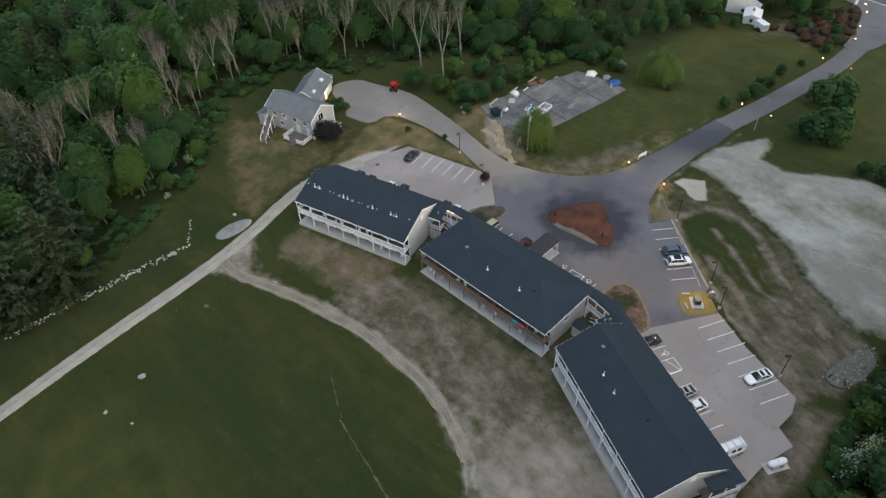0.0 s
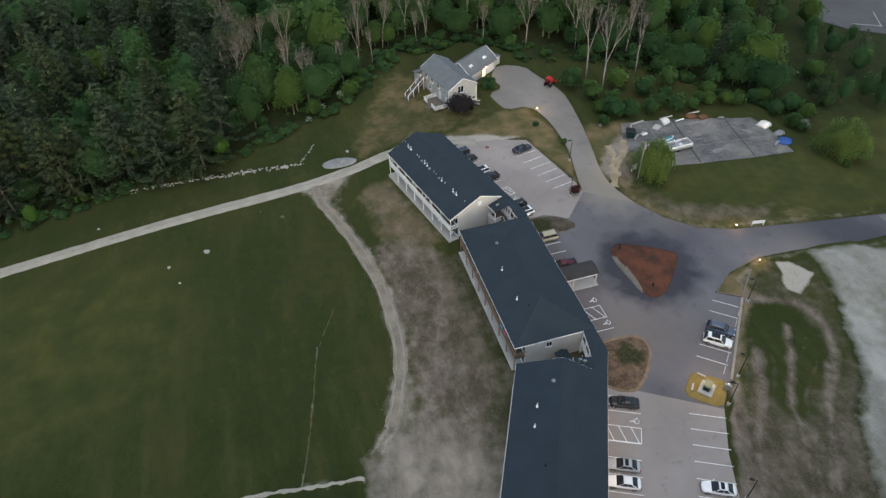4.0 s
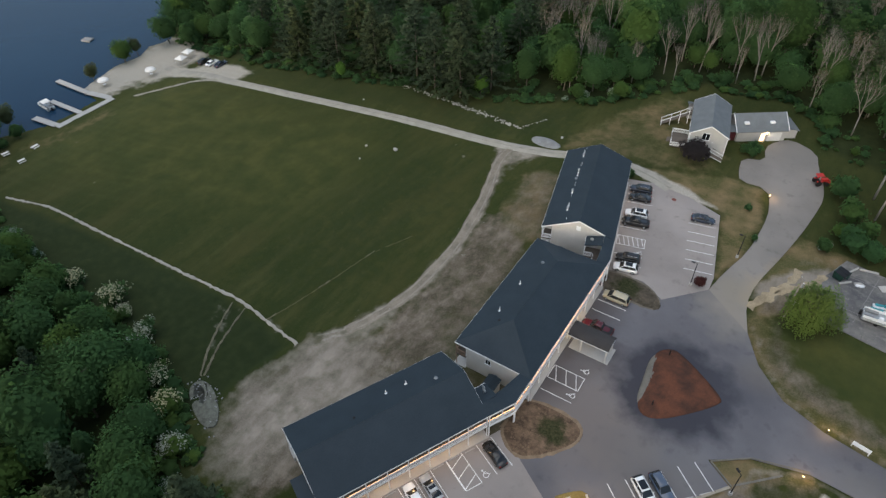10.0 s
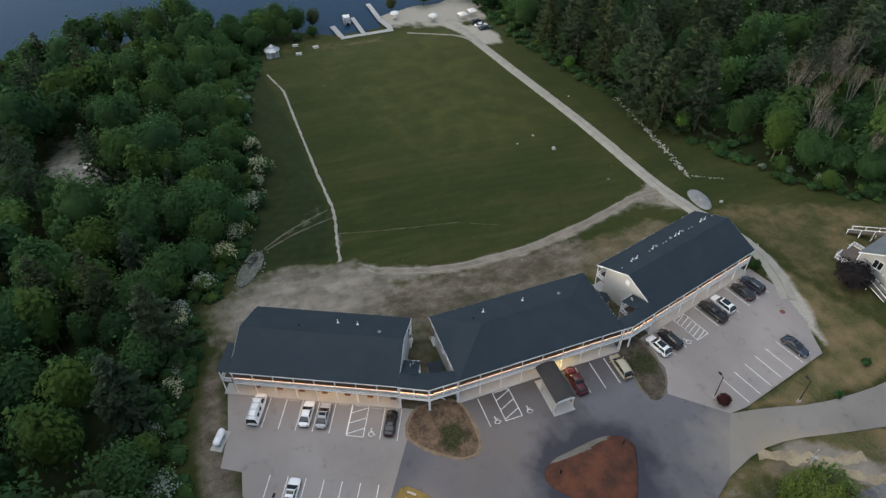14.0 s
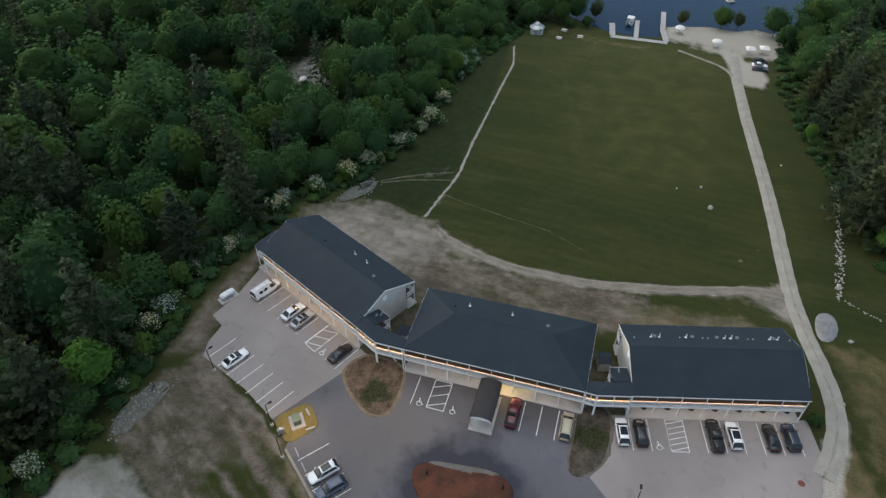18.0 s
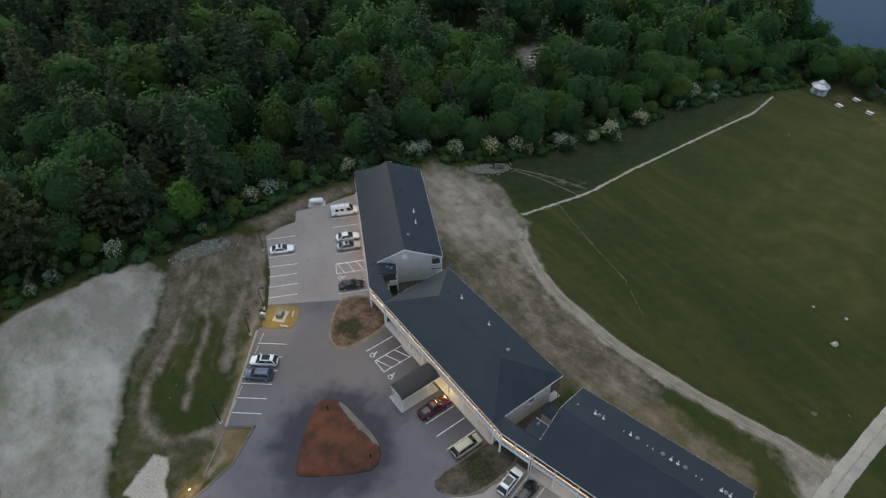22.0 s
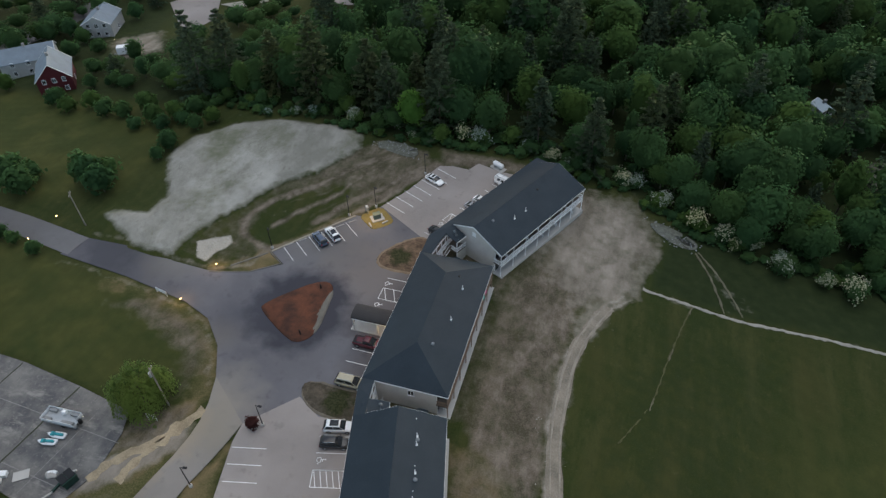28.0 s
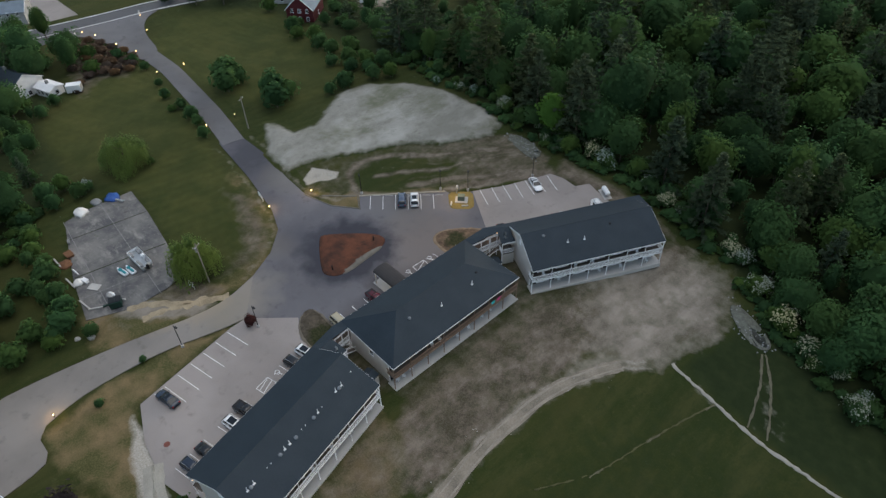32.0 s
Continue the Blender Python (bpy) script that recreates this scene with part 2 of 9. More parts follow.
def old_court():
    """Cracked grey court: pale scoured streaks, dark damp patches, weeds in the worst places."""
    n = Nodes("court_concrete", 0.88, 0, 0.25)
    tone = n.mix(n.ramp(n.noise(0.16, 8, None, 0, 0.66), 0.40, 0.62), (0.088, 0.088, 0.092), (0.185, 0.178, 0.168))
    tone = n.mix(n.math("MULTIPLY", n.ramp(n.noise(0.45, 8, (0.35, 1, 1), -8, 0.7), 0.54, 0.66), 0.7), tone, (0.285, 0.272, 0.252))
    tone = n.mix(n.math("MULTIPLY", n.ramp(n.noise(1.6, 6, None, 0, 0.7), 0.56, 0.70), 0.5), tone, (0.31, 0.295, 0.27))
    tone = n.mix(n.math("MULTIPLY", n.ramp(n.noise(0.8, 7, (1, 0.4, 1), 70, 0.7), 0.60, 0.70), 0.7), tone, (0.062, 0.060, 0.056))
    tone = n.mix(n.math("MULTIPLY", n.ramp(n.noise(0.35, 7, None, 30, 0.72), 0.62, 0.70), 0.6), tone, (0.085, 0.088, 0.048))
    n.colour(tone)
    n.bump(n.noise(12, 4), 0.3, 0.015)
    return n.mat


def shingle():
    n = Nodes("roof_shingle", 0.65, 0, 0.24)
    big, fine = n.noise(0.25, 4), n.noise(9, 4)
    tone = n.mix(n.ramp(big, 0.3, 0.7), (0.012, 0.022, 0.031), (0.019, 0.031, 0.042))
    tone = n.mix(n.math("MULTIPLY", n.ramp(fine, 0.35, 0.75), 0.5), tone, (0.034, 0.045, 0.058))
    n.colour(tone)
    w = n.t.nodes.new("ShaderNodeTexWave")
    w.wave_type, w.bands_direction, w.wave_profile = "BANDS", "Z", "SAW"
    w.inputs["Scale"].default_value, w.inputs["Distortion"].default_value = 2.2, 0.3
    n.link(n.coords(), w.inputs["Vector"])
    n.bump(n.math("ADD", w.outputs["Fac"], fine), 0.35, 0.02)
    return n.mat


def siding(name, c):
    n = Nodes(name, 0.65, 0, 0.3)
    tone = n.mix(n.ramp(n.noise(0.6, 4), 0.3, 0.7), [v * 0.88 for v in c], c)
    tone = n.mix(n.math("MULTIPLY", n.ramp(n.noise(3, 5, (1, 1, 0.2)), 0.5, 0.8), 0.3), tone, [v * 0.75 for v in c])
    n.colour(tone)
    w = n.t.nodes.new("ShaderNodeTexWave")
    w.wave_type, w.bands_direction, w.wave_profile = "BANDS", "Z", "SAW"
    w.inputs["Scale"].default_value = 1.6
    n.link(n.coords(), w.inputs["Vector"])
    n.bump(w.outputs["Fac"], 0.6, 0.03)
    return n.mat


def leaf(name, a, b):
    """Foliage: tone by tree, by leaf cluster and by shading painted into the crown, a little light through the leaves.
    """
    n = Nodes(name, 0.8, 0, 0.06)
    n.b.inputs["Sheen Weight"].default_value, n.b.inputs["Sheen Roughness"].default_value = 0.4, 0.45
    n.b.inputs["Sheen Tint"].default_value = (*[min(1.0, 4.2 * v) for v in b], 1)
    tone = n.attr("tone")
    isl = n.t.nodes.new("ShaderNodeNewGeometry").outputs["Random Per Island"]
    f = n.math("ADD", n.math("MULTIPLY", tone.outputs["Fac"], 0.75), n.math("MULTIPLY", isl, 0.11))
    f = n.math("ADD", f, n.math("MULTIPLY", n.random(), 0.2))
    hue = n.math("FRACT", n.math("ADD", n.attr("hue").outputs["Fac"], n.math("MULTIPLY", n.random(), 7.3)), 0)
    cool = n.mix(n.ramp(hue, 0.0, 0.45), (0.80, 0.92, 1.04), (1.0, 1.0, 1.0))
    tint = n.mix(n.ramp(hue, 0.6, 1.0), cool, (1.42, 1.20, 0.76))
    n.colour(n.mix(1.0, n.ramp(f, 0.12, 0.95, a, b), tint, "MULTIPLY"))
    tr = n.t.nodes.new("ShaderNodeBsdfTranslucent")
    n.link(n.ramp(f, 0.1, 0.95, [v * 1.2 for v in a], [v * 1.2 for v in b]), tr.inputs[0])
    mx = n.t.nodes.new("ShaderNodeMixShader")
    mx.inputs[0].default_value = 0.42
    n.link(n.b.outputs[0], mx.inputs[1])
    n.link(tr.outputs[0], mx.inputs[2])
    n.link(mx.outputs[0], n.t.nodes["Material Output"].inputs[0])
    return n.mat


M_GROUND = ground_material()
# pale dust spots, plus darker spots by the bays and ringing the island
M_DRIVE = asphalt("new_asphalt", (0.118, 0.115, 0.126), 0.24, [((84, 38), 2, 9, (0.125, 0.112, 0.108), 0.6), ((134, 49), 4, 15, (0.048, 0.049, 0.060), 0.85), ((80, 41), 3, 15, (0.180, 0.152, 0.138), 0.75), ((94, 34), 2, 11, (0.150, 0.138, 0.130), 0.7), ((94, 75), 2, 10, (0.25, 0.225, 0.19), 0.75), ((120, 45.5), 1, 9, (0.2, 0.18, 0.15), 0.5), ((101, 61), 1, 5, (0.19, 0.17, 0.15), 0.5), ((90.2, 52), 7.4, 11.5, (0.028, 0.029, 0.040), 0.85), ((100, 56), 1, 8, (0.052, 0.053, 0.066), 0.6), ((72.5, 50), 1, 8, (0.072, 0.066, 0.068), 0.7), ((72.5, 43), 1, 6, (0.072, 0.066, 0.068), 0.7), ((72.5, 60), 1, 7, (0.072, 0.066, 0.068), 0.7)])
M_LOT = asphalt("worn_asphalt", (0.262, 0.235, 0.220), 0.18)
M_DRIVE_OLD = asphalt("old_gritty_asphalt", (0.188, 0.173, 0.158), 0.22, [((94, 75), 2, 10, (0.25, 0.225, 0.19), 0.75), ((98.5, 80.5), 1, 6.5, (0.37, 0.295, 0.195), 0.9), ((99.5, 88), 1, 4.5, (0.33, 0.265, 0.175), 0.7), ((92.5, 79), 1, 6, (0.23, 0.205, 0.165), 0.6), ((92, 128), 2, 8, (0.19, 0.18, 0.165), 0.6)])
M_ROAD = asphalt("road_asphalt", (0.130, 0.127, 0.130), 0.2)
M_ROAD_DARK = asphalt("public_road_asphalt", (0.095, 0.096, 0.10), 0.15)
M_COURT = old_court()
M_CRACK = surface("weedy_crack", (0.045, 0.05, 0.032), 0.95, 0.4, 0.8, 6.0, 0.5)
M_CANOPY = surface("canopy_roof", (0.040, 0.037, 0.037), 0.8, 0.2, 0.6, 8.0, 0.2)
M_COURTLINE = surface("faded_paint", (0.215, 0.21, 0.205), 0.8, 0.3, 0.8, 9.0, 0.1)
M_TANSAND = surface("tan_sand", (0.315, 0.255, 0.170), 0.95, 0.45, 0.5, 5.0, 0.5)
M_RIM = surface("pale_earth", (0.155, 0.145, 0.125), 0.95, 0.3, 0.5, 6.0, 0.5)
M_WORN = surface("worn_earth", (0.120, 0.112, 0.074), 0.95, 0.45, 0.8, 5.0, 0.4)
M_WORN_FAINT = surface("thin_grass_on_earth", (0.080, 0.078, 0.036), 0.95, 0.5, 0.8, 5.0, 0.4)
M_DIRTTRACK = surface("beige_dirt", (0.208, 0.182, 0.145), 0.95, 0.45, 0.35, 4.0, 0.5)
M_RUT = surface("compacted_dirt", (0.252, 0.224, 0.182), 0.95, 0.35, 0.5, 5.0, 0.4)
M_VERGE = surface("trodden_tan_earth", (0.21, 0.152, 0.100), 0.95, 0.4, 0.9, 6.0, 0.5)
M_VERGE_DULL = surface("trodden_grey_earth", (0.135, 0.118, 0.092), 0.95, 0.4, 0.9, 6.0, 0.5)
M_TRACK = surface("track_gravel", (0.33, 0.31, 0.265), 0.95, 0.25, 0.4, 5.0, 0.5)
M_TRACKMID = surface("track_middle", (0.278, 0.260, 0.216), 0.95, 0.45, 0.6, 4.0, 0.5)
M_LINE = surface("line_paint", (0.78, 0.78, 0.77), 0.7, 0.15, 0.8, 12.0, 0.1)
M_CONC = surface("pale_concrete", (0.42, 0.41, 0.39), 0.85, 0.15, 0.4, 8.0, 0.15)
M_KERB = surface("kerb_concrete", (0.30, 0.27, 0.215), 0.85, 0.2, 0.5, 8.0, 0.2)
M_MULCH = mulch()
# the flood lamp's yellow light is also put into this grass colour
M_PADGRASS = surface("lit_yellow_grass", (0.20, 0.15, 0.05), 0.95, 0.4, 0.5, 4.0, 0.6)
M_BEDGREY = surface("mossy_gravel", (0.115, 0.12, 0.10), 0.95, 0.5, 1.2, 5.0, 0.8)
M_STONE = surface("field_stone", (0.36, 0.35, 0.32), 0.9, 0.35, 0.7, 4.0, 0.6)
M_STONE_DARK = surface("grey_rubble", (0.23, 0.235, 0.235), 0.9, 0.35, 0.7, 4.0, 0.6)
M_ROOF = shingle()
M_WALL = siding("grey_siding", (0.60, 0.575, 0.54))
M_WALL_HOUSE = siding("house_siding", (0.44, 0.44, 0.43))
M_TRIM = surface("white_trim", (0.84, 0.85, 0.86), 0.5, 0.08, 0.6, 8.0, 0.05)
M_DECKWOOD = surface("weathered_wood", (0.125, 0.105, 0.088), 0.8, 0.25, 0.6, 10.0, 0.3)
M_SOFFIT = surface("soffit_board", (0.55, 0.52, 0.48), 0.7, 0.1, 0.6, 8.0, 0.1)
M_ROOFGREY = surface("house_shingle", (0.135, 0.15, 0.16), 0.8, 0.2, 0.5, 6.0, 0.3)
M_VENT = surface("grey_vent_metal", (0.17, 0.19, 0.21), 0.6, 0.15, 1.0, 8.0, 0.05)
M_BARK = surface("bark", (0.11, 0.095, 0.075), 0.95, 0.35, 0.8, 9.0, 0.7, stretch=(1, 1, 0.2))
M_BAREBARK = surface("pale_dead_bark", (0.205, 0.190, 0.172), 0.95, 0.3, 0.8, 9.0, 0.6, stretch=(1, 1, 0.2))
M_POLE = surface("pole_wood", (0.26, 0.235, 0.20), 0.9, 0.25, 0.8, 9.0, 0.4, stretch=(1, 1, 0.15))
M_BLACK = surface("black_metal", (0.02, 0.02, 0.022), 0.5, 0.2, 1.0, 8.0, 0.05, metal=0.4)
M_STEEL = surface("galvanised_steel", (0.42, 0.44, 0.45), 0.45, 0.15, 1.0, 8.0, 0.05, metal=0.7)
M_RUBBER = surface("rubber", (0.018, 0.018, 0.018), 0.85, 0.3, 2.0, 15.0, 0.2)
M_WHITEPLASTIC = surface("white_plastic", (0.78, 0.79, 0.80), 0.4, 0.08, 1.0, 8.0, 0.05)
M_CANVAS = surface("white_canvas", (0.76, 0.74, 0.70), 0.9, 0.1, 1.0, 8.0, 0.1)
M_TARP = surface("blue_tarp", (0.03, 0.09, 0.30), 0.5, 0.3, 1.0, 5.0, 0.4)
M_TEAL = surface("teal_plastic", (0.04, 0.30, 0.33), 0.35, 0.15, 1.0, 8.0, 0.05)
M_GREENSTEEL = surface("dark_green_steel", (0.015, 0.045, 0.035), 0.5, 0.25, 1.0, 6.0, 0.1)
M_GREENBOX = surface("olive_steel", (0.12, 0.15, 0.12), 0.5, 0.2, 1.0, 6.0, 0.1)
M_MANHOLE = surface("rusty_iron", (0.17, 0.06, 0.045), 0.8, 0.3, 1.5, 9.0, 0.3)
M_TRACTOR = surface("tractor_red", (0.42, 0.025, 0.02), 0.4, 0.2, 1.0, 6.0, 0.05)
M_REDWALL = siding("red_siding", (0.095, 0.016, 0.02))
M_MATBROWN = surface("brown_coir", (0.15, 0.075, 0.04), 0.95, 0.3, 2.0, 20.0, 0.6)
M_MATBLACK = surface("black_rubber_mat", (0.025, 0.022, 0.025), 0.9, 0.3, 2.0, 20.0, 0.4)
M_TOWELCYAN = surface("cyan_towel", (0.06, 0.50, 0.52), 0.95, 0.1, 2.0, 20.0, 0.4)
M_TOWELPINK = surface("pink_towel", (0.62, 0.09, 0.26), 0.95, 0.1, 2.0, 20.0, 0.4)
M_STRIP = glow("warm_light_strip", (1.0, 0.56, 0.28), 1.5)
M_BED_S = earth_bed("earth_with_grass_patch", (0.075, 0.052, 0.036), (0.190, 0.128, 0.084), (77.2, 34.2), 2.9)
M_BED_N = earth_bed("dull_earth_with_grass", (0.052, 0.046, 0.033), (0.104, 0.085, 0.066), (75.5, 68.6), 3.2)
M_LAMP = glow("warm_lamp", (1.0, 0.58, 0.22), 9.0)
M_WINLIT = glow("lit_window", (1.0, 0.70, 0.40), 1.2)
M_TAIL = surface("tail_lamp_red", (0.25, 0.01, 0.01), 0.2, 0.1, 1.0, 8.0, 0.0)
M_HEAD = surface("head_lamp_glass", (0.55, 0.56, 0.58), 0.1, 0.1, 1.0, 8.0, 0.0, spec=0.6)
M_LEAF = leaf("broad_leaves", (0.018, 0.040, 0.016), (0.070, 0.138, 0.048))
M_PINE = leaf("pine_needles", (0.026, 0.044, 0.025), (0.084, 0.114, 0.066))
M_OLIVE = leaf("olive_leaves", (0.045, 0.058, 0.026), (0.105, 0.118, 0.058))
M_WILLOW = leaf("willow_leaves", (0.046, 0.086, 0.026), (0.118, 0.182, 0.064))
M_BRIGHT = leaf("young_leaves", (0.050, 0.105, 0.018), (0.115, 0.215, 0.04))
M_FLOWER = leaf("white_blossom", (0.22, 0.26, 0.20), (0.52, 0.56, 0.48))
M_HAZE = leaf("sparse_buds", (0.052, 0.056, 0.038), (0.110, 0.106, 0.080))
M_DRYBRUSH = leaf("dry_brush", (0.066, 0.046, 0.034), (0.130, 0.094, 0.070))
M_PLUMLEAF = leaf("dark_purple_leaves", (0.020, 0.017, 0.018), (0.046, 0.038, 0.036))
M_REDLEAF = leaf("dark_red_leaves", (0.035, 0.014, 0.014), (0.085, 0.035, 0.03))


def dark_glass():
    n = Nodes("dark_glass", 0.06, 0, 0.6)
    n.colour((0.012, 0.015, 0.018))
    return n.mat


M_GLASS = dark_glass()


def lake_water():
    n = Nodes("lake_water", 0.14, 0, 0.16)
    n.colour(n.mix(n.ramp(n.noise(0.02, 3), 0.3, 0.7), (0.006, 0.028, 0.060), (0.009, 0.035, 0.070)))
    n.bump(n.noise(1.1, 4, (1.0, 0.5, 1.0)), 0.25, 0.06)
    return n.mat


M_WATER = lake_water()

# ---- plain mesh tools ----


class Mesh:
    """Gathers vertices and faces of one part."""

    def __init__(self):
        self.v, self.f = [], []

    def add(self, verts, faces):
        k = len(self.v)
        self.v += [tuple(p) for p in verts]
        self.f += [tuple(i + k for i in q) for q in faces]
        return self

    def box(self, x0, y0, z0, x1, y1, z1, bevel=0.0):
        b = bevel
        if not b:
            v = [(x, y, z) for z in (z0, z1) for x, y in ((x0, y0), (x1, y0), (x1, y1), (x0, y1))]
            return self.add(v, [(3, 2, 1, 0), (4, 5, 6, 7), (0, 1, 5, 4), (1, 2, 6, 5), (2, 3, 7, 6), (3, 0, 4, 7)])
        ring = lambda z, s: [(x0 + s, y0 + b, z), (x0 + b, y0 + s, z), (x1 - b, y0 + s, z), (x1 - s, y0 + b, z),
                             (x1 - s, y1 - b, z), (x1 - b, y1 - s, z), (x0 + b, y1 - s, z), (x0 + s, y1 - b, z)]
        return self.loft([ring(z0, b * 0.7), ring(z0 + b, 0), ring(z1 - b, 0), ring(z1, b * 0.7)])

    def loft(self, rings, caps=True):
        n, k = len(rings[0]), len(self.v)
        for r in rings:
            self.v += [tuple(p) for p in r]
        for i in range(len(rings) - 1):
            for j in range(n):
                a, b = k + i * n + j, k + i * n + (j + 1) % n
                self.f.append((a, b, b + n, a + n))
        if caps:
            self.f.append(tuple(k + j for j in reversed(range(n))))
            self.f.append(tuple(k + (len(rings) - 1) * n + j for j in range(n)))
        return self

    def tube(self, a, b, r0, r1=None, n=6, caps=True):
        a, b = Vector(a), Vector(b)
        r1 = r0 if r1 is None else r1
        d = (b - a).normalized()
        u = d.orthogonal().normalized()
        w = d.cross(u)
        ring = lambda c, r: [c + r * (math.cos(2 * math.pi * i / n) * u + math.sin(2 * math.pi * i / n) * w) for i in range(n)]
        return self.loft([ring(a, r0), ring(b, r1)], caps)

    def slab(self, outline, z0, z1):
        """A prism on a plan outline (counter-clockwise)."""
        return self.loft([[(x, y, z0) for x, y in outline], [(x, y, z1) for x, y in outline]])

    def sheet(self, pts, thick):
        """A flat piece with thickness below it."""
        low = [(x, y, z - thick) for x, y, z in pts]
        return self.loft([low, pts])

    def dome(self, c, r, h, n=10, m=4):
        rings = []
        for i in range(m + 1):
            a = math.pi / 2 * i / m
            rings.append([(c[0] + max(0.02, math.cos(a)) * r * math.cos(2 * math.pi * j / n), c[1] + max(0.02, math.cos(a)) * r * math.sin(2 * math.pi * j / n), c[2] + h * math.sin(a)) for j in range(n)])
        return self.loft(rings)

    def data(self, name, mat, smooth=False):
        me = bpy.data.meshes.new(name)
        me.from_pydata(self.v, [], self.f)
        me.materials.append(mat)
        if smooth:
            me.polygons.foreach_set("use_smooth", [True] * len(me.polygons))
        return me


def part(name, mesh, mat=None, parent=None, label="", smooth=False):
    """One mesh object, under a thing or a part when parent is given."""
    ob = new(name, mesh.data(name, mat, smooth) if isinstance(mesh, Mesh) else mesh)
    ob.parent = parent
    return tagged(ob, label) if label else ob


def thing(name, m, label, category, group="", kind=""):
    ob = new(name)
    ob.empty_display_size = 0.3
    ob.matrix_world = m
    return tagged(ob, label, category, group, kind)


def triangles(name, verts, tris, mat, tone=None, smooth=False, normals=None):
    """A mesh from arrays of vertices and triangles."""
    verts, tris = np.asarray(verts, np.float32), np.asarray(tris, np.int32)
    me = bpy.data.meshes.new(name)
    me.vertices.add(len(verts))
    me.vertices.foreach_set("co", verts.ravel())
    me.loops.add(tris.size)
    me.loops.foreach_set("vertex_index", tris.ravel())
    me.polygons.add(len(tris))
    me.polygons.foreach_set("loop_start", np.arange(0, tris.size, 3, dtype=np.int32))
    if smooth:
        me.polygons.foreach_set("use_smooth", np.ones(len(tris), bool))
    me.materials.append(mat)
    if tone is not None:
        me.attributes.new("tone", "FLOAT", "POINT").data.foreach_set("value", np.asarray(tone, np.float32))
    me.update(calc_edges=True)
    if normals is not None:
        me.polygons.foreach_set("use_smooth", np.ones(len(tris), bool))
        me.normals_split_custom_set_from_vertices(np.asarray(normals, np.float32))
    return me


# ---- the lie of the land ----
LAKE_Z = -14.6


def shore(y):
    return np.interp(y, [-400, -120, -40, 8, 30, 54, 71.5, 73, 82, 90, 97, 104, 112, 126, 200, 500], [-60, -75, -112, -124, -108, -92.5, -93, -101.5, -105.5, -107.5, -106, -108.5, -108, -125, -170, -240])


def land(x, y):
    """Height of the ground: a level terrace for the buildings that falls to the lake."""
    x, y = np.asarray(x, float), np.asarray(y, float)
    z = np.interp(x, [-110, -88, -70, -43, 0, 27, 43, 50, 57, 60, 125, 147, 215, 400, 3000], [-14.4, -14.0, -10, -7.4, -4.4, -3.2, -1.8, -0.6, -0.1, 0, 0, -0.6, -3.2, -6, -6])
    d = x - shore(y)
    z = np.where(d < 12, np.minimum(z, LAKE_Z + 0.35 + np.maximum(d, 0) * 0.15), z)
    return np.where(d < 0, LAKE_Z + 0.35 + np.maximum(d, -40) * 0.12, z)


def gz(x, y):
    return float(land(x, y))


def inside(x, y, poly, soft=1.0):
    """0 to 1 across the outline of a plan polygon, over soft metres each way."""
    x, y = np.asarray(x, float), np.asarray(y, float)
    hit, dist = np.zeros(x.shape, bool), np.full(x.shape, 1e9)
    for (ax, ay), (bx, by) in zip(poly, poly[1:] + poly[:1]):
        cross = ((ay > y) != (by > y)) & (x < (bx - ax) * (y - ay) / ((by - ay) or 1e-9) + ax)
        hit ^= cross
        dx, dy = bx - ax, by - ay
        s = np.clip(((x - ax) * dx + (y - ay) * dy) / (dx * dx + dy * dy + 1e-9), 0, 1)
        dist = np.minimum(dist, np.hypot(x - ax - s * dx, y - ay - s * dy))
    return np.clip(0.5 + np.where(hit, dist, -dist) / (2 * soft), 0, 1)


def along(x, y, line, half, soft=0.6):
    """1 near a plan polyline, 0 away from it."""
    dist = np.full(np.shape(x), 1e9)
    for (ax, ay), (bx, by) in zip(line, line[1:]):
        dx, dy = bx - ax, by - ay
        s = np.clip(((x - ax) * dx + (y - ay) * dy) / (dx * dx + dy * dy + 1e-9), 0, 1)
        dist = np.minimum(dist, np.hypot(x - ax - s * dx, y - ay - s * dy))
    return np.clip(0.5 + (half - dist) / (2 * soft), 0, 1)


# plan outlines, metres
LAWN_EDGE = [(30.4, 26.2), (31, 30.5), (35.1, 35.3), (36.9, 39.8), (38.9, 45), (39.9, 52), (40, 62), (38.5, 72), (36.2, 82), (33, 91), (29.8, 97.5)]
PALE_EARTH = LAWN_EDGE + [(30, 100), (43, 101), (41, 96.5), (38.6, 90), (39.8, 79.5), (41.6, 69), (42.4, 60), (42.6, 50), (42, 42), (41.5, 36), (39, 30), (34, 26.5)]
LOBE = [(28, 21.5), (30.4, 26.2), (31, 30.5), (35, 35.3), (42, 36), (50, 28), (52.5, 20), (48, 8), (42, 2), (36, 2), (31, 7), (27, 15)]
LOBE_LIMIT = [(28.2, 21.5), (30.4, 26.2), (31, 30.5), (35.1, 35.3), (36.9, 39.8), (60, 46), (60, -8), (30, -8), (27, 15)]
MUD = [(41, 36), (39, 29), (42, 22), (42, 12), (43, 1), (48, 3), (57, 34), (58, 37), (58, 66), (50, 73), (44, 77), (41.5, 72), (42.6, 55)]
BROWN_PATCH = [(42.6, 92.4), (46, 95), (50, 95), (53.2, 84), (56, 72), (50, 69), (46, 71), (44.5, 77), (43.3, 85)]
TRACK = [(-92, 96.5), (-80, 95.6), (-60, 95), (-39, 96), (-10, 98.3), (12, 99.8), (34, 100.9), (44, 102.2), (51.5, 103.4), (57.5, 104.4), (63, 104.5), (68, 103.3), (72.5, 101.4)]
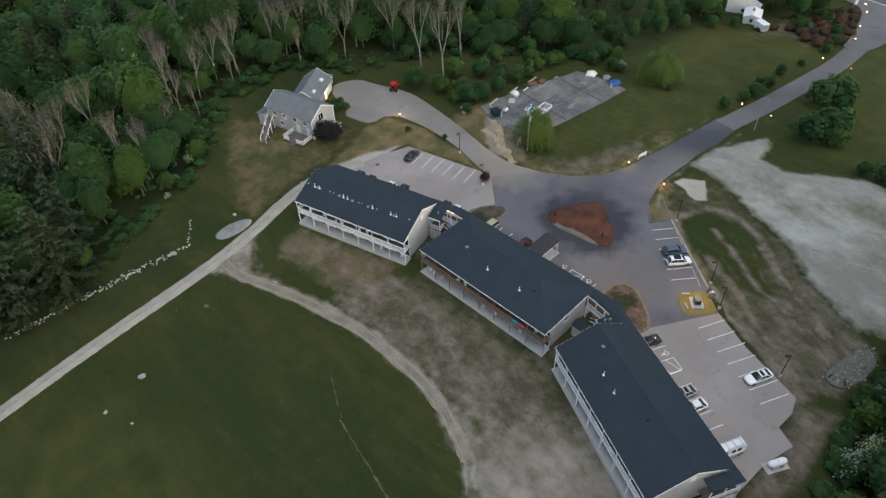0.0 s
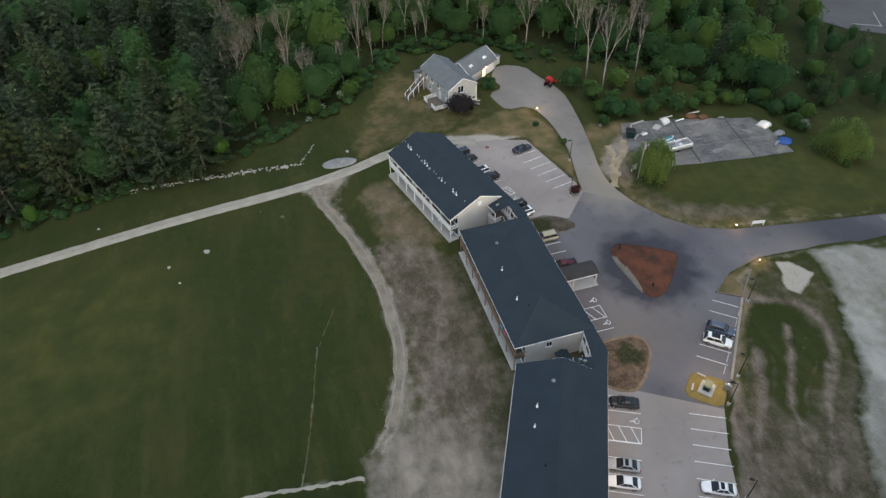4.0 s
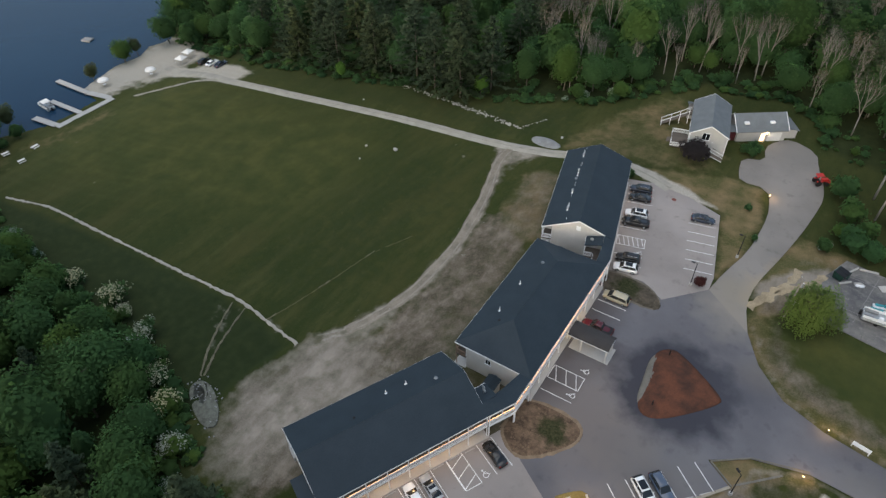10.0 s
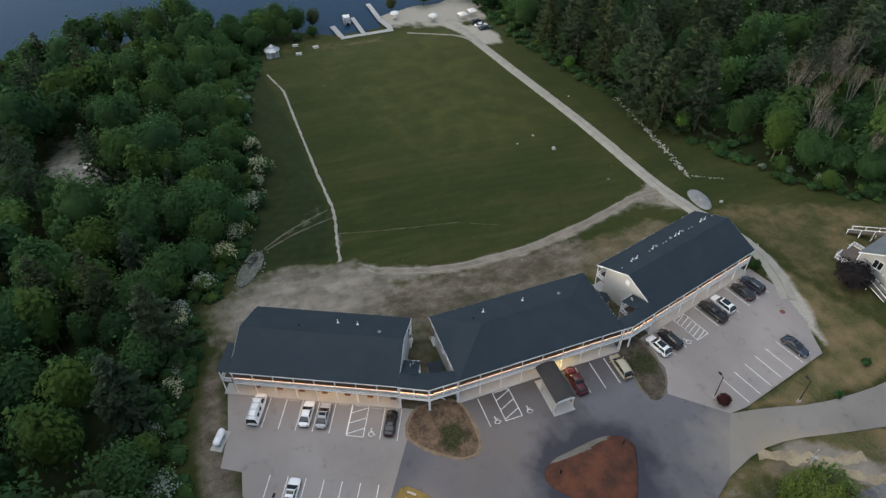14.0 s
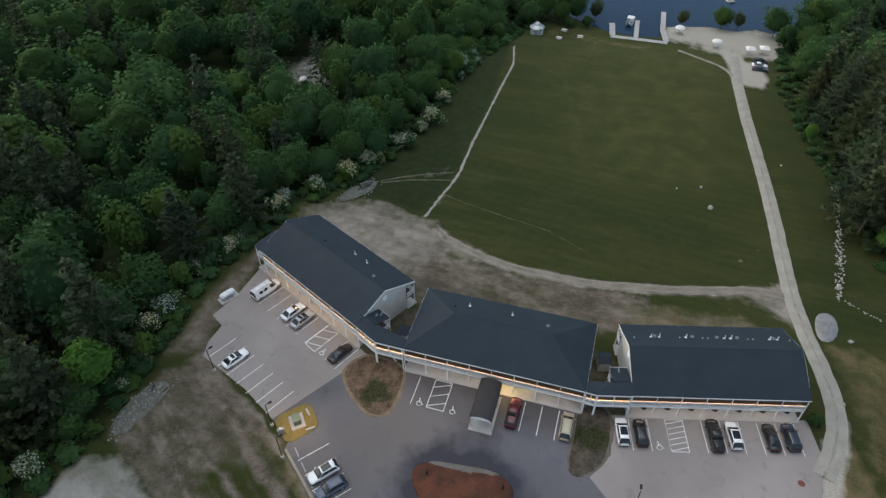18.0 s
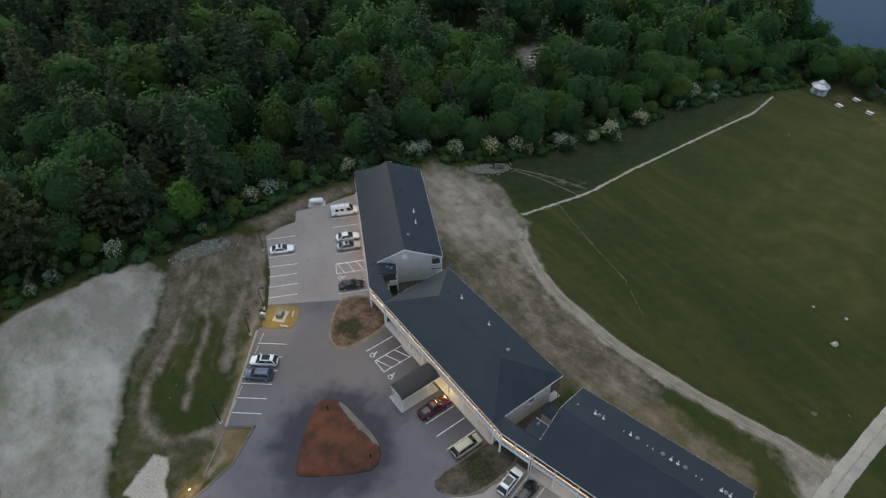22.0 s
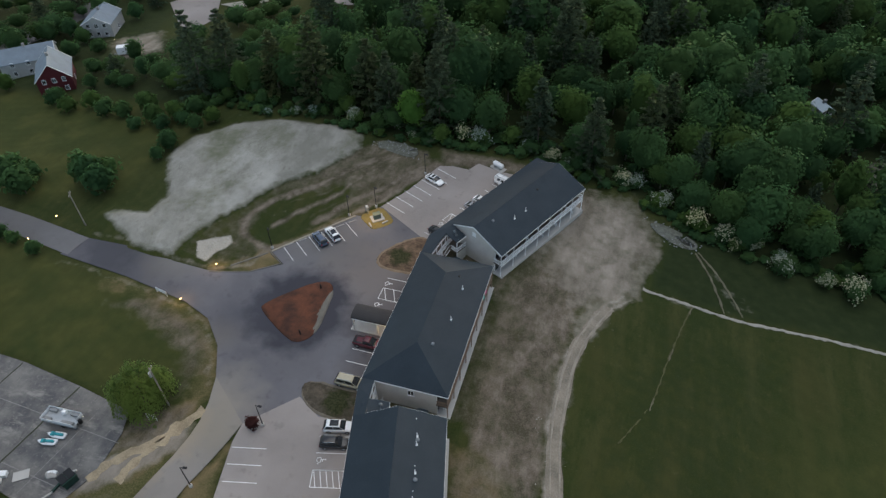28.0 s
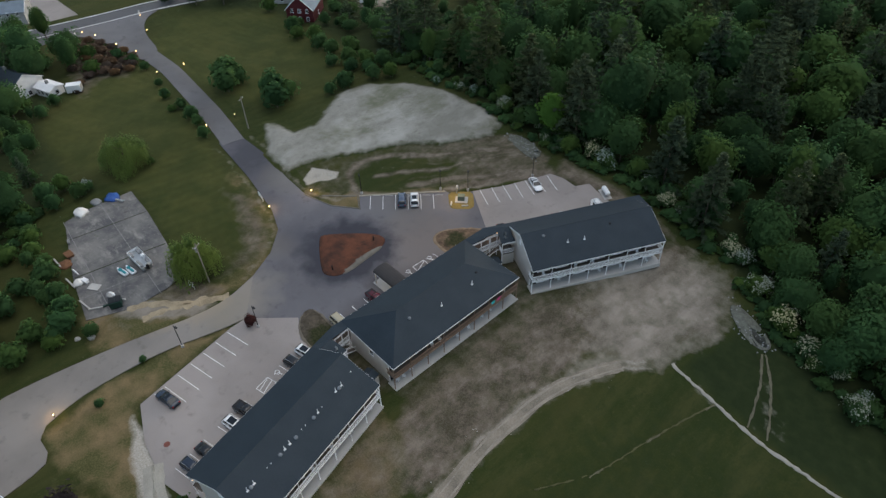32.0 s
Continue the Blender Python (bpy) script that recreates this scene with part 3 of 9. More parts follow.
LOOP = [(36.2, 34.2), (38.4, 39.2), (40.5, 45), (41.4, 52), (41.5, 62), (40, 72), (37.7, 82), (34.9, 90.5), (33.4, 96), (34, 100.6)]
TRENCH = [(-66, 26.6), (-52, 29.4), (-26, 29.4), (-4, 29.5), (13, 30), (30.4, 27.3)]
MAIN_LOT = [(71.0, 31.0), (75.2, 27.4), (86.2, 20.5), (88.9, 24.6), (90.5, 24.7), (102.6, 39.5), (98.6, 42.2), (103.7, 45.7), (111.6, 47.7), (119.1, 47.3),
            (132.5, 45.7), (142.6, 45.7), (144.2, 51.2), (126, 53.5), (112, 56), (105.5, 58.5), (100.5, 63.5), (97.2, 69.5), (88.5, 76.2), (82, 69.2), (77.5, 71.8), (70.8, 70.3)]
SOUTH_LOT = [(70.6, 30.7), (56.4, 2.7), (64.5, 1.8), (69.9, 0.1), (71.6, 3.0), (75.3, 2.6), (78.4, 3.4), (82.4, 13.6), (86.2, 20.5), (75.2, 27.4)]
NORTH_LOT = [(70.8, 70.5), (77.5, 71.8), (82, 69.2), (88.5, 76.2), (88.4, 79.5), (84.2, 98.2), (77, 100.7), (69, 101.6), (63.2, 100.0)]
ISLAND = [(97.6, 52.6), (97.2, 54.2), (89.2, 59.2), (87, 59.3), (85, 57), (85.6, 50.5), (86.2, 45.6), (87.6, 44.2), (89.4, 44.4), (92.1, 46.4)]
ISLAND_S = [(70.2, 31), (70.8, 29.4), (74.4, 27.0), (77.8, 29.6), (81.4, 34.2), (81.4, 36.6), (79.8, 38.0), (71.8, 37.9), (70.6, 36.4)]
ISLAND_N = [(70.0, 65.9), (76.5, 66.0), (81.4, 65.7), (82.7, 67.0), (81.6, 69.3), (78.8, 71.1), (73.8, 71.6), (69.0, 70.6)]
PAD = [(85.3, 28.2), (83.4, 26.6), (81.7, 24.6), (83.6, 22.6), (86.1, 20.6), (87.9, 22.4), (89.6, 24.8), (87.4, 26.6)]
NORTH_DRIVE = [(88.5, 76.2), (97.2, 69.5), (95.2, 76), (95.4, 82), (97.3, 90), (98.8, 97), (100, 104), (100.8, 110), (101.2, 115), (100, 121), (98, 126), (96.8, 131.6), (90.5, 134.6), (87.5, 131.6), (86, 128), (87.4, 122.6),
               (82.6, 121), (83.2, 116), (84.4, 112.2), (90.4, 112.4), (92.3, 106), (92.6, 99.5), (91.9, 90), (89.6, 82)]
COURT = [(141.2, 87), (140, 90.2), (130.6, 92.8), (120, 95.6), (108.5, 97.6), (105.4, 90), (105.8, 83), (107.2, 79.2), (118, 77.4), (130.4, 75.8), (140.7, 75.2)]
SAND = [(142.2, 37), (143, 38.5), (131.4, 45.2), (121, 45.6), (121.8, 42.1), (119.5, 36.9), (117, 31.2), (114.2, 25), (111, 18.5), (104.8, 13.3), (102.1, 7.4), (98.6, 1.2), (100.5, -3.8), (108.8, -5.5), (122.7, -4.7), (132, -1.1), (140.2, 7.1), (142.6, 15.1), (136, 25), (133.5, 30), (134, 36)]
SWALE = [(121.5, 44), (119, 36.9), (116.5, 31.2), (113.5, 25), (110, 18.5), (104, 13.3), (101.5, 7.4), (98, 0), (95, -3), (83, -2), (79, 3.5), (84.6, 12), (90.5, 23), (102.5, 38), (104.4, 44.2), (112, 46.5)]
SWALE_GREEN = [(103.5, 37.5), (108.5, 36.2), (110.6, 32.4), (109.8, 27.6), (106.1, 22.6), (101.4, 18.6), (97.5, 15), (94.8, 19), (95, 25), (98.5, 31.5)]
SWALE_LOOP = [(103.1, 38.9), (107.3, 38), (110.9, 35.8), (112.7, 31.9), (111.8, 27.3), (108.1, 22.5), (103.2, 17.6), (98.8, 11.8), (95.1, 5.5), (92, -0.6)]
SWALE_MID = [(106.6, 32.3), (104.8, 30.2), (103, 27), (100, 22.5), (97, 18), (94.6, 12.8), (90, 5), (87, 0)]
SWALE_EAST = [(98, 28.5), (94.8, 23.6), (90.2, 17), (86.3, 11), (82, 5)]
SWALE_SIDE = [(97, 13.5), (93.5, 8.5), (90, 2)]
VERGE = [(84.4, 99), (88.6, 80), (91.5, 88), (92, 100), (89.5, 112), (83.5, 112), (76, 110), (64, 105), (70, 102), (77, 101)]
NORTH_APRON = [(62, 106), (66, 102), (77, 100.6), (83, 99.8), (76, 103.5), (66, 105.5)]
YARD = [(44, 105), (62, 107), (80, 112), (79, 119), (70, 134), (62, 142), (52, 128), (46, 115)]
BEACH = [(-92.5, 74.5), (-89.5, 87.6), (-89.3, 97.8), (-87.5, 99.5), (-87.5, 109), (-100, 114), (-112, 113), (-113, 104), (-112, 89), (-110, 82), (-105, 72.5)]
EAST_FIELD = [(231, 24), (212, -2), (195, -3), (167, -4), (156, 0), (144, 14), (145, 30), (157, 36), (181, 42), (215, 38)]
WEST_FIELD = [(215, 46), (165, 50), (121, 56), (105, 61), (99, 70), (103, 79), (117, 77), (140, 75), (162, 82), (180, 83), (194, 72), (215, 60)]
N_EDGE = [(-125, 112), (-95, 112), (-62, 107.5), (-28, 111), (-13, 114), (4, 118), (18, 119), (30, 125), (43, 129), (52, 134), (58, 141), (66, 149), (85, 152), (95, 146),
          (98, 134), (104, 133), (111, 132), (119, 126), (127, 120), (133, 116), (137, 104), (144, 98), (150, 92), (154, 87), (165, 83), (182, 82), (196, 77), (212, 66), (260, 80)]
S_EDGE = [(-126, -2), (-116, 22), (-100, 27), (-71, 22.5), (-54, 18.5), (-26, 15), (-1, 12.5), (9, 12.5), (17, 10), (27, 3.5), (36, -1.5), (45, -3), (64, -6.5), (82, -5.5), (96, -6), (117, -8.5), (142, -9), (150, -5), (170, -6), (195, -5), (213, -4), (226, 10), (240, 18), (260, 16)]


LANES = [([(142, 48.4), (160, 45.2), (192, 41.2), (206, 41), (216, 41)], 3.3), ([(268, 130), (257, 88), (253, 71), (249.5, 55), (246.5, 40), (244.5, 24), (241, 12), (238, 2), (229, -30), (222, -60)], 4.8)]
JUNCTION = [(204, 44.6), (212, 44.8), (222, 46.5), (233, 48.6), (238, 52), (240, 58), (240, 66), (248, 72), (252, 70), (248, 55), (246, 40), (244, 24), (239.5, 22.5), (236.5, 28.5), (231, 32.5), (222, 35.6), (206.6, 37.6)]
FAR_DRIVE = [(256.5, 45), (258, 54), (266, 57.7), (287.4, 54.7), (277.4, 45.5)]


def n_edge(x):
    return np.interp(x, [p[0] for p in N_EDGE], [p[1] for p in N_EDGE])


def s_edge(x):
    return np.interp(x, [p[0] for p in S_EDGE], [p[1] for p in S_EDGE])


def spaced(lo, hi, step, far, grow):
    inner = list(np.arange(lo, hi, step))
    out, s, a, b = [], step, lo, hi
    left, right = [], []
    while a > -far or b < far:
        s *= grow
        a, b = a - s, b + s
        left.append(a), right.append(b)
    return np.array(left[::-1] + inner + right)


def build_ground():
    xs, ys = spaced(6, 146, 0.45, 2600, 1.07), spaced(-8, 104, 0.45, 2600, 1.07)
    gx, gy = np.meshgrid(xs, ys, indexing="ij")
    z = land(gx, gy)
    paved = np.zeros(gx.shape)
    for poly in (MAIN_LOT, SOUTH_LOT, NORTH_LOT, NORTH_DRIVE, COURT):
        paved = np.maximum(paved, inside(gx, gy, poly, 0.5))
    for line, half in LANES:
        paved = np.maximum(paved, along(gx, gy, line, half + 1.5, 0.8))
    paved = np.maximum(paved, inside(gx, gy, JUNCTION, 3))
    wave = 0.12 * np.sin(gx * 0.31 + 1.7 * np.sin(gy * 0.11)) * np.sin(gy * 0.27 + 1.3 * np.sin(gx * 0.13))
    bump = 0.05 * np.sin(gx * 1.7 + gy * 0.9) * np.sin(gy * 1.3 - gx * 0.6)
    level = np.maximum(paved, inside(gx, gy, [(40, -2), (75, -2), (100, 30), (75, 105), (45, 105)], 6))
    for line, half in ((TRACK, 2.6), (LOOP, 2.2), (TRENCH, 1.4)):
        level = np.maximum(level, along(gx, gy, line, half, 0.8))
    z = z + (wave + bump) * (1 - level)
    z = z + 0.7 * inside(gx, gy, SAND, 2.0) - 0.5 * inside(gx, gy, SWALE_GREEN, 2.5) * (1 - paved)
    z = z - 0.12 * (paved > 0.02)
    plain = (gx, gy)
    n = len(ys)
    i = np.arange(len(xs) - 1)[:, None] * n + np.arange(n - 1)[None, :]
    i = i.ravel()
    tris = np.concatenate([np.stack([i, i + n, i + n + 1], 1), np.stack([i, i + n + 1, i + 1], 1)])
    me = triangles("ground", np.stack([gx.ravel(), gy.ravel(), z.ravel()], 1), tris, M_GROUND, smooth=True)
    gx = gx + 0.22 * np.sin(gy * 0.47 + 1.3 * np.sin(gx * 0.23)) + 0.16 * np.sin(gx * 1.3 + gy * 0.8)
    gy = gy + 0.22 * np.sin(plain[0] * 0.43 + 1.1 * np.sin(gy * 0.31)) + 0.16 * np.sin(gy * 1.1 - plain[0] * 0.9)
    north = np.clip((gy - 62) / 22, 0, 1)
    dirt = inside(gx, gy, PALE_EARTH, 1.0) * (0.52 - 0.2 * north)
    dirt = np.maximum(dirt, 0.74 * inside(gx, gy, LOBE, 4.6) * inside(gx, gy, LOBE_LIMIT, 0.6))
    dirt = np.maximum(dirt, 0.74 * along(gx, gy, [(x + 0.3, y) for x, y in LOOP], 1.25, 0.75))
    dirt = np.maximum(dirt, 0.68 * inside(gx, gy, [(28.5, 99.9), (31.4, 97.4), (33, 94), (36.2, 91.5), (37.6, 95), (40.5, 98.6), (46, 101.8), (38, 101.2)], 0.7))
    inner = [(x + 0.9, y) for x, y in LAWN_EDGE[1:-1]] + [(33.5, 96)]
    outer = [(x + 2.5, y) for x, y in LAWN_EDGE[1:-1]] + [(35.5, 96)]
    ruts = np.maximum(along(gx, gy, inner, 0.28, 0.4), along(gx, gy, outer, 0.28, 0.4))
    mud = 0.72 * inside(gx, gy, MUD, 1.4)
    # less mud, darker grass at the wings' foot: wall shade put into the cover
    mud = mud * (1 - 0.45 * along(gx, gy, [(55.5, 72), (56, 66), (56, 38), (54.5, 34), (46, 16)], 1.6, 1.6))
    mud = np.maximum(mud, 0.52 * inside(gx, gy, BROWN_PATCH, 1.6))
    swale = inside(gx, gy, SWALE, 0.9)
    south = np.clip((24 - gy) / 12, 0, 1)
    mud = np.maximum(mud, swale * (0.35 + 0.27 * south))
    mud = mud * (1 - 0.8 * inside(gx, gy, SWALE_GREEN, 1.4))
    for line, half, much in ((SWALE_LOOP, 1.0, 0.8), (SWALE_MID, 0.7, 0.8), (SWALE_EAST, 1.1, 0.85), (SWALE_SIDE, 0.7, 0.8), ([(92, 3.4), (94, 5.9), (103.1, 17.6), (107, 22.6)], 0.8, 0.85), ([(x + 1.9, y - 1.2) for x, y in SWALE_EAST], 0.35, 0.5),
                             ([(x + 2.6, y - 1.0) for x, y in SWALE_SIDE], 0.4, 0.55), ([(x - 2.4, y + 1.6) for x, y in SWALE_LOOP[5:]], 0.35, 0.5)):
        mud = np.maximum(mud, much * along(gx, gy, line, half, 0.7))
    for line, half, much in ((SWALE_LOOP, 0.3, 0.45), (SWALE_MID, 0.25, 0.42), ([(93, 4.6), (103.1, 17.6), (107, 22.6)], 0.3, 0.42), (SWALE_EAST, 0.3, 0.42)):
        dirt = np.maximum(dirt, much * along(gx, gy, line, half, 0.5))
    for line in ([(98.2, 71), (101.2, 64.4), (106.2, 59.4), (112.6, 56.9), (127, 54.5), (143, 52.7)], [(111, 46.9), (119, 46.6), (132, 44.4), (142, 43.9)]):
        dirt = np.maximum(dirt, 0.4 * along(gx, gy, line, 0.6, 0.8))
    dirt = np.maximum(dirt, 0.75 * inside(gx, gy, [(199, -37), (186, -46), (178, -33), (188, -25)], 2))
    mud = np.maximum(mud, 0.85 * inside(gx, gy, [(77, 3), (80, 1), (84, 7), (89, 18), (92, 26), (89.5, 24.5), (84.5, 15)], 0.8))
    mud = np.maximum(mud, 0.75 * inside(gx, gy, [(55, -2), (64, -3), (80, -3), (78, 3), (58, 2), (46, 2)], 1.5))
    for poly in ([(58, 62), (73.5, 64), (73.5, 73), (60, 75)], [(58, 24), (73.5, 27), (73.5, 39), (58, 39)]):
        mud = np.maximum(mud, 0.5 * inside(gx, gy, poly, 1.5))
    dirt = np.maximum(dirt, 0.6 * along(gx, gy, [(83.4, 12), (87, 19.5), (90.6, 24), (103, 39), (105, 44), (112, 47.4)], 0.5, 0.6))
    mud = np.maximum(mud, 0.62 * inside(gx, gy, [(99.5, 68), (104, 61.8), (111, 58.4), (120, 57.2), (126, 60), (114, 63), (106, 67), (101.5, 75)], 2.2))
    mud = np.maximum(mud, 0.7 * inside(gx, gy, [(97.5, 75), (103, 77), (107, 82), (106.5, 88), (101, 84), (97, 79)], 1.5))
    dirt = np.maximum(dirt, 0.85 * inside(gx, gy, [(96, 76.5), (98.5, 79), (101.5, 83.5), (106, 88), (107.5, 93), (105.5, 94), (101.5, 90.5), (98, 86), (95.6, 82)], 0.9))
    dirt = np.maximum(dirt, 0.3 * inside(gx, gy, [(88, 77.5), (97.5, 78), (103, 84), (106, 92), (108, 97.5), (100, 93), (96.5, 84)], 1.6))
    gravel = 0.3 * along(gx, gy, TRENCH, 0.5, 0.8)
    gravel = np.maximum(gravel, 0.2 * inside(gx, gy, [(10.4, 28), (11.2, 23.4), (15.8, 18.5), (18.6, 19), (16.3, 25.8), (15.2, 28.2)], 1.2))
    gravel = np.maximum(gravel, 0.30 * inside(gx, gy, [(29.5, 96), (36, 95.5), (41, 99.5), (44, 101.5), (38, 101), (30, 99.8)], 0.8))
    gravel = np.maximum(gravel, 0.46 * ruts)
    gravel = np.maximum(gravel, inside(gx, gy, NORTH_APRON, 0.8))
    gravel = np.maximum(gravel, inside(gx, gy, [(-90, 92.5), (-60, 93.5), (-58, 102), (-66, 104), (-76, 103.5), (-82, 99), (-90, 97.5)], 1.0))
    gravel = np.maximum(gravel, inside(gx, gy, [(118.8, 41.2), (116.8, 39.5), (113, 37.3), (111.9, 38.8), (112.4, 41.4), (113.5, 43), (113.8, 45.5), (116, 45.3)], 0.4))
    dry = np.maximum(0.8 * inside(gx, gy, VERGE, 1.0), 1.1 * inside(gx, gy, [(97, 72), (103, 80), (108, 86), (110, 97.5), (100, 99), (96, 88)], 2.0))
    mud = np.maximum(mud, 0.8 * inside(gx, gy, [(231, 55), (226, 48.5), (208, 46.5), (198, 51), (203, 58), (194, 67), (208, 64)], 2.5))
    dry = np.maximum(dry, 1.0 * inside(gx, gy, [(108.5, 46.8), (103.6, 39.6), (101.6, 39.4), (98.8, 42.4), (103.5, 46)], 0.5))
    dry = np.maximum(dry, 0.55 * inside(gx, gy, YARD, 3.0))
    dry = np.maximum(dry, 0.8 * inside(gx, gy, BROWN_PATCH, 3.0))
    dry = np.maximum(dry, 0.75 * along(gx, gy, [(89.4, 22.6), (103, 39.5), (105, 43.5), (112, 46.6)], 1.2, 1.0))
    dry = np.maximum(dry, 0.6 * along(gx, gy, [(98.5, 72), (100, 66), (106, 60), (114, 57.5), (128, 55)], 2.5, 2.0))
    dry = np.maximum(dry, 0.5 * inside(gx, gy, [(-92, 34), (-86, 70), (-80, 70), (-84, 34)], 3.0))
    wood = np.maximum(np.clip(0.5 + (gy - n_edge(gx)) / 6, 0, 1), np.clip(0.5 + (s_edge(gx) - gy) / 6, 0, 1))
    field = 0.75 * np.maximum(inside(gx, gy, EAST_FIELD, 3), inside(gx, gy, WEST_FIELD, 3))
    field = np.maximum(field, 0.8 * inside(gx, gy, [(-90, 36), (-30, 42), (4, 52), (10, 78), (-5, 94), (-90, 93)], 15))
    # the next three lines darken open lawn with the woods' floor tone
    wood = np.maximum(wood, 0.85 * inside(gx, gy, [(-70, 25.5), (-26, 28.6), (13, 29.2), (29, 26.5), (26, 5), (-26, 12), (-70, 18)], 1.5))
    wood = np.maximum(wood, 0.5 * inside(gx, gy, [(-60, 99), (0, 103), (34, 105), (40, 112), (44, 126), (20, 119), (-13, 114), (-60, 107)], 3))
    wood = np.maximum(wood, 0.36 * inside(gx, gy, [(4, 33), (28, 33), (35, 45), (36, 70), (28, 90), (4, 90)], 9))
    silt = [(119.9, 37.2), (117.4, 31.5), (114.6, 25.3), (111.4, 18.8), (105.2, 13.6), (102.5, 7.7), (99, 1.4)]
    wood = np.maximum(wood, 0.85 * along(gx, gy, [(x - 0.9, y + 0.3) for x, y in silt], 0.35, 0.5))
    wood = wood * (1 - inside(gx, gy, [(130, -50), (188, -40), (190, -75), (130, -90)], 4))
    sand = 0.97 * inside(gx, gy, SAND, 1.2)
    gravel = np.maximum(gravel, inside(gx, gy, BEACH, 1.0))
    sand = np.maximum(sand, 0.6 * inside(gx, gy, [(-50, -30), (-22, -18), (-14, -24), (-24, -36)], 3))
    weeds = np.maximum(0.7 * inside(gx, gy, [(137, 4), (129, 1), (126, 11.7), (130.7, 18), (136, 14)], 3), 0.45 * inside(gx, gy, [(118, 38), (133, 34), (128, 18), (117, 20)], 6))
    weeds = weeds * (1 - inside(gx, gy, [(115.7, 11.9), (110.4, 1.2), (102.8, -1.9), (100.1, 1.1), (106.8, 8.9)], 2))
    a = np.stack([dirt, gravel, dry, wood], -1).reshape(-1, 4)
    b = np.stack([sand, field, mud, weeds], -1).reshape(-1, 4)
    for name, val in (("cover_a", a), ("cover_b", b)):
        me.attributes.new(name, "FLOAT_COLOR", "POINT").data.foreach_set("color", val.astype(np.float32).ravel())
    return tagged(new("ground", me), "uneven grass and bare earth sloping to a lake", "ground", "", "structure")


build_ground()

m = Mesh()
m.add([(-2600, -2600, LAKE_Z), (-40, -2600, LAKE_Z), (-40, 2600, LAKE_Z), (-2600, 2600, LAKE_Z)], [(0, 1, 2, 3)])
tagged(part("water", m, M_WATER), "calm dark blue lake at dusk", "lake", "", "structure")


def rounded(poly, times=2):
    """Corners of a plan outline cut back step by step."""
    for _ in range(times):
        poly = [q for a, b in zip(poly, poly[1:] + poly[:1]) for q in ((a[0] * 0.75 + b[0] * 0.25, a[1] * 0.75 + b[1] * 0.25), (a[0] * 0.25 + b[0] * 0.75, a[1] * 0.25 + b[1] * 0.75))]
    return poly


def eased(line, times=2):
    """An open plan line with its corners cut back, ends kept."""
    for _ in range(times):
        line = [line[0]] + [q for a, b in zip(line, line[1:]) for q in ((a[0] * 0.75 + b[0] * 0.25, a[1] * 0.75 + b[1] * 0.25), (a[0] * 0.25 + b[0] * 0.75, a[1] * 0.25 + b[1] * 0.75))] + [line[-1]]
    return line


def paved(name, outline, mat, lift, label, category, z=None, thick=0.14):
    """A paved area on a plan outline."""
    bm = bmesh.new()
    vs = [bm.verts.new((x, y, (gz(x, y) if z is None else z) + lift)) for x, y in outline]
    f = bm.faces.new(vs)
    f.normal_update()
    if f.normal.z < 0:
        f.normal_flip()
    ex = bmesh.ops.extrude_face_region(bm, geom=[f])
    for v in [g for g in ex["geom"] if isinstance(g, bmesh.types.BMVert)]:
        v.co.z += 0.0
    for v in vs:
        v.co.z -= thick
    bmesh.ops.triangulate(bm, faces=bm.faces[:])
    bmesh.ops.recalc_face_normals(bm, faces=bm.faces[:])
    me = bpy.data.meshes.new(name)
    bm.to_mesh(me)
    bm.free()
    me.materials.append(mat)
    return tagged(new(name, me), label, category, "", "structure")


def ribbon(name, line, half, mat, lift, label, category, step=2.0, wobble=0.0, seed=1):
    """A strip of surface along a plan line, lying on the land."""
    rnd = random.Random(seed)
    pts = []
    for (ax, ay), (bx, by) in zip(line, line[1:]):
        k = max(1, int(math.hypot(bx - ax, by - ay) / step))
        pts += [(ax + (bx - ax) * i / k, ay + (by - ay) * i / k) for i in range(k)]
    pts.append(line[-1])
    for _ in range(3):
        pts = [pts[0]] + [tuple((pts[i - 1][k] + 2 * pts[i][k] + pts[i + 1][k]) / 4 for k in (0, 1)) for i in range(1, len(pts) - 1)] + [pts[-1]]
    m, n = Mesh(), 5
    for i, (x, y) in enumerate(pts):
        a, b = pts[max(0, i - 1)], pts[min(len(pts) - 1, i + 1)]
        dx, dy = b[0] - a[0], b[1] - a[1]
        L = math.hypot(dx, dy)
        nx, ny = -dy / L, dx / L
        wl, wr = half * (1 + wobble * rnd.uniform(-1, 1)), half * (1 + wobble * rnd.uniform(-1, 1))
        for s in (-1, -0.5, 0, 0.5, 1):
            w = (wl if s < 0 else wr) * s
            px, py = x + nx * w, y + ny * w
            m.v.append((px, py, gz(px, py) + lift * (1 if abs(s) < 1 else 0.2)))
    for i in range(len(pts) - 1):
        for j in range(n - 1):
            k = i * n + j
            m.f.append((k, k + n, k + n + 1, k + 1))
    return tagged(part(name, m, mat, None, "", True), label, category, "", "structure")


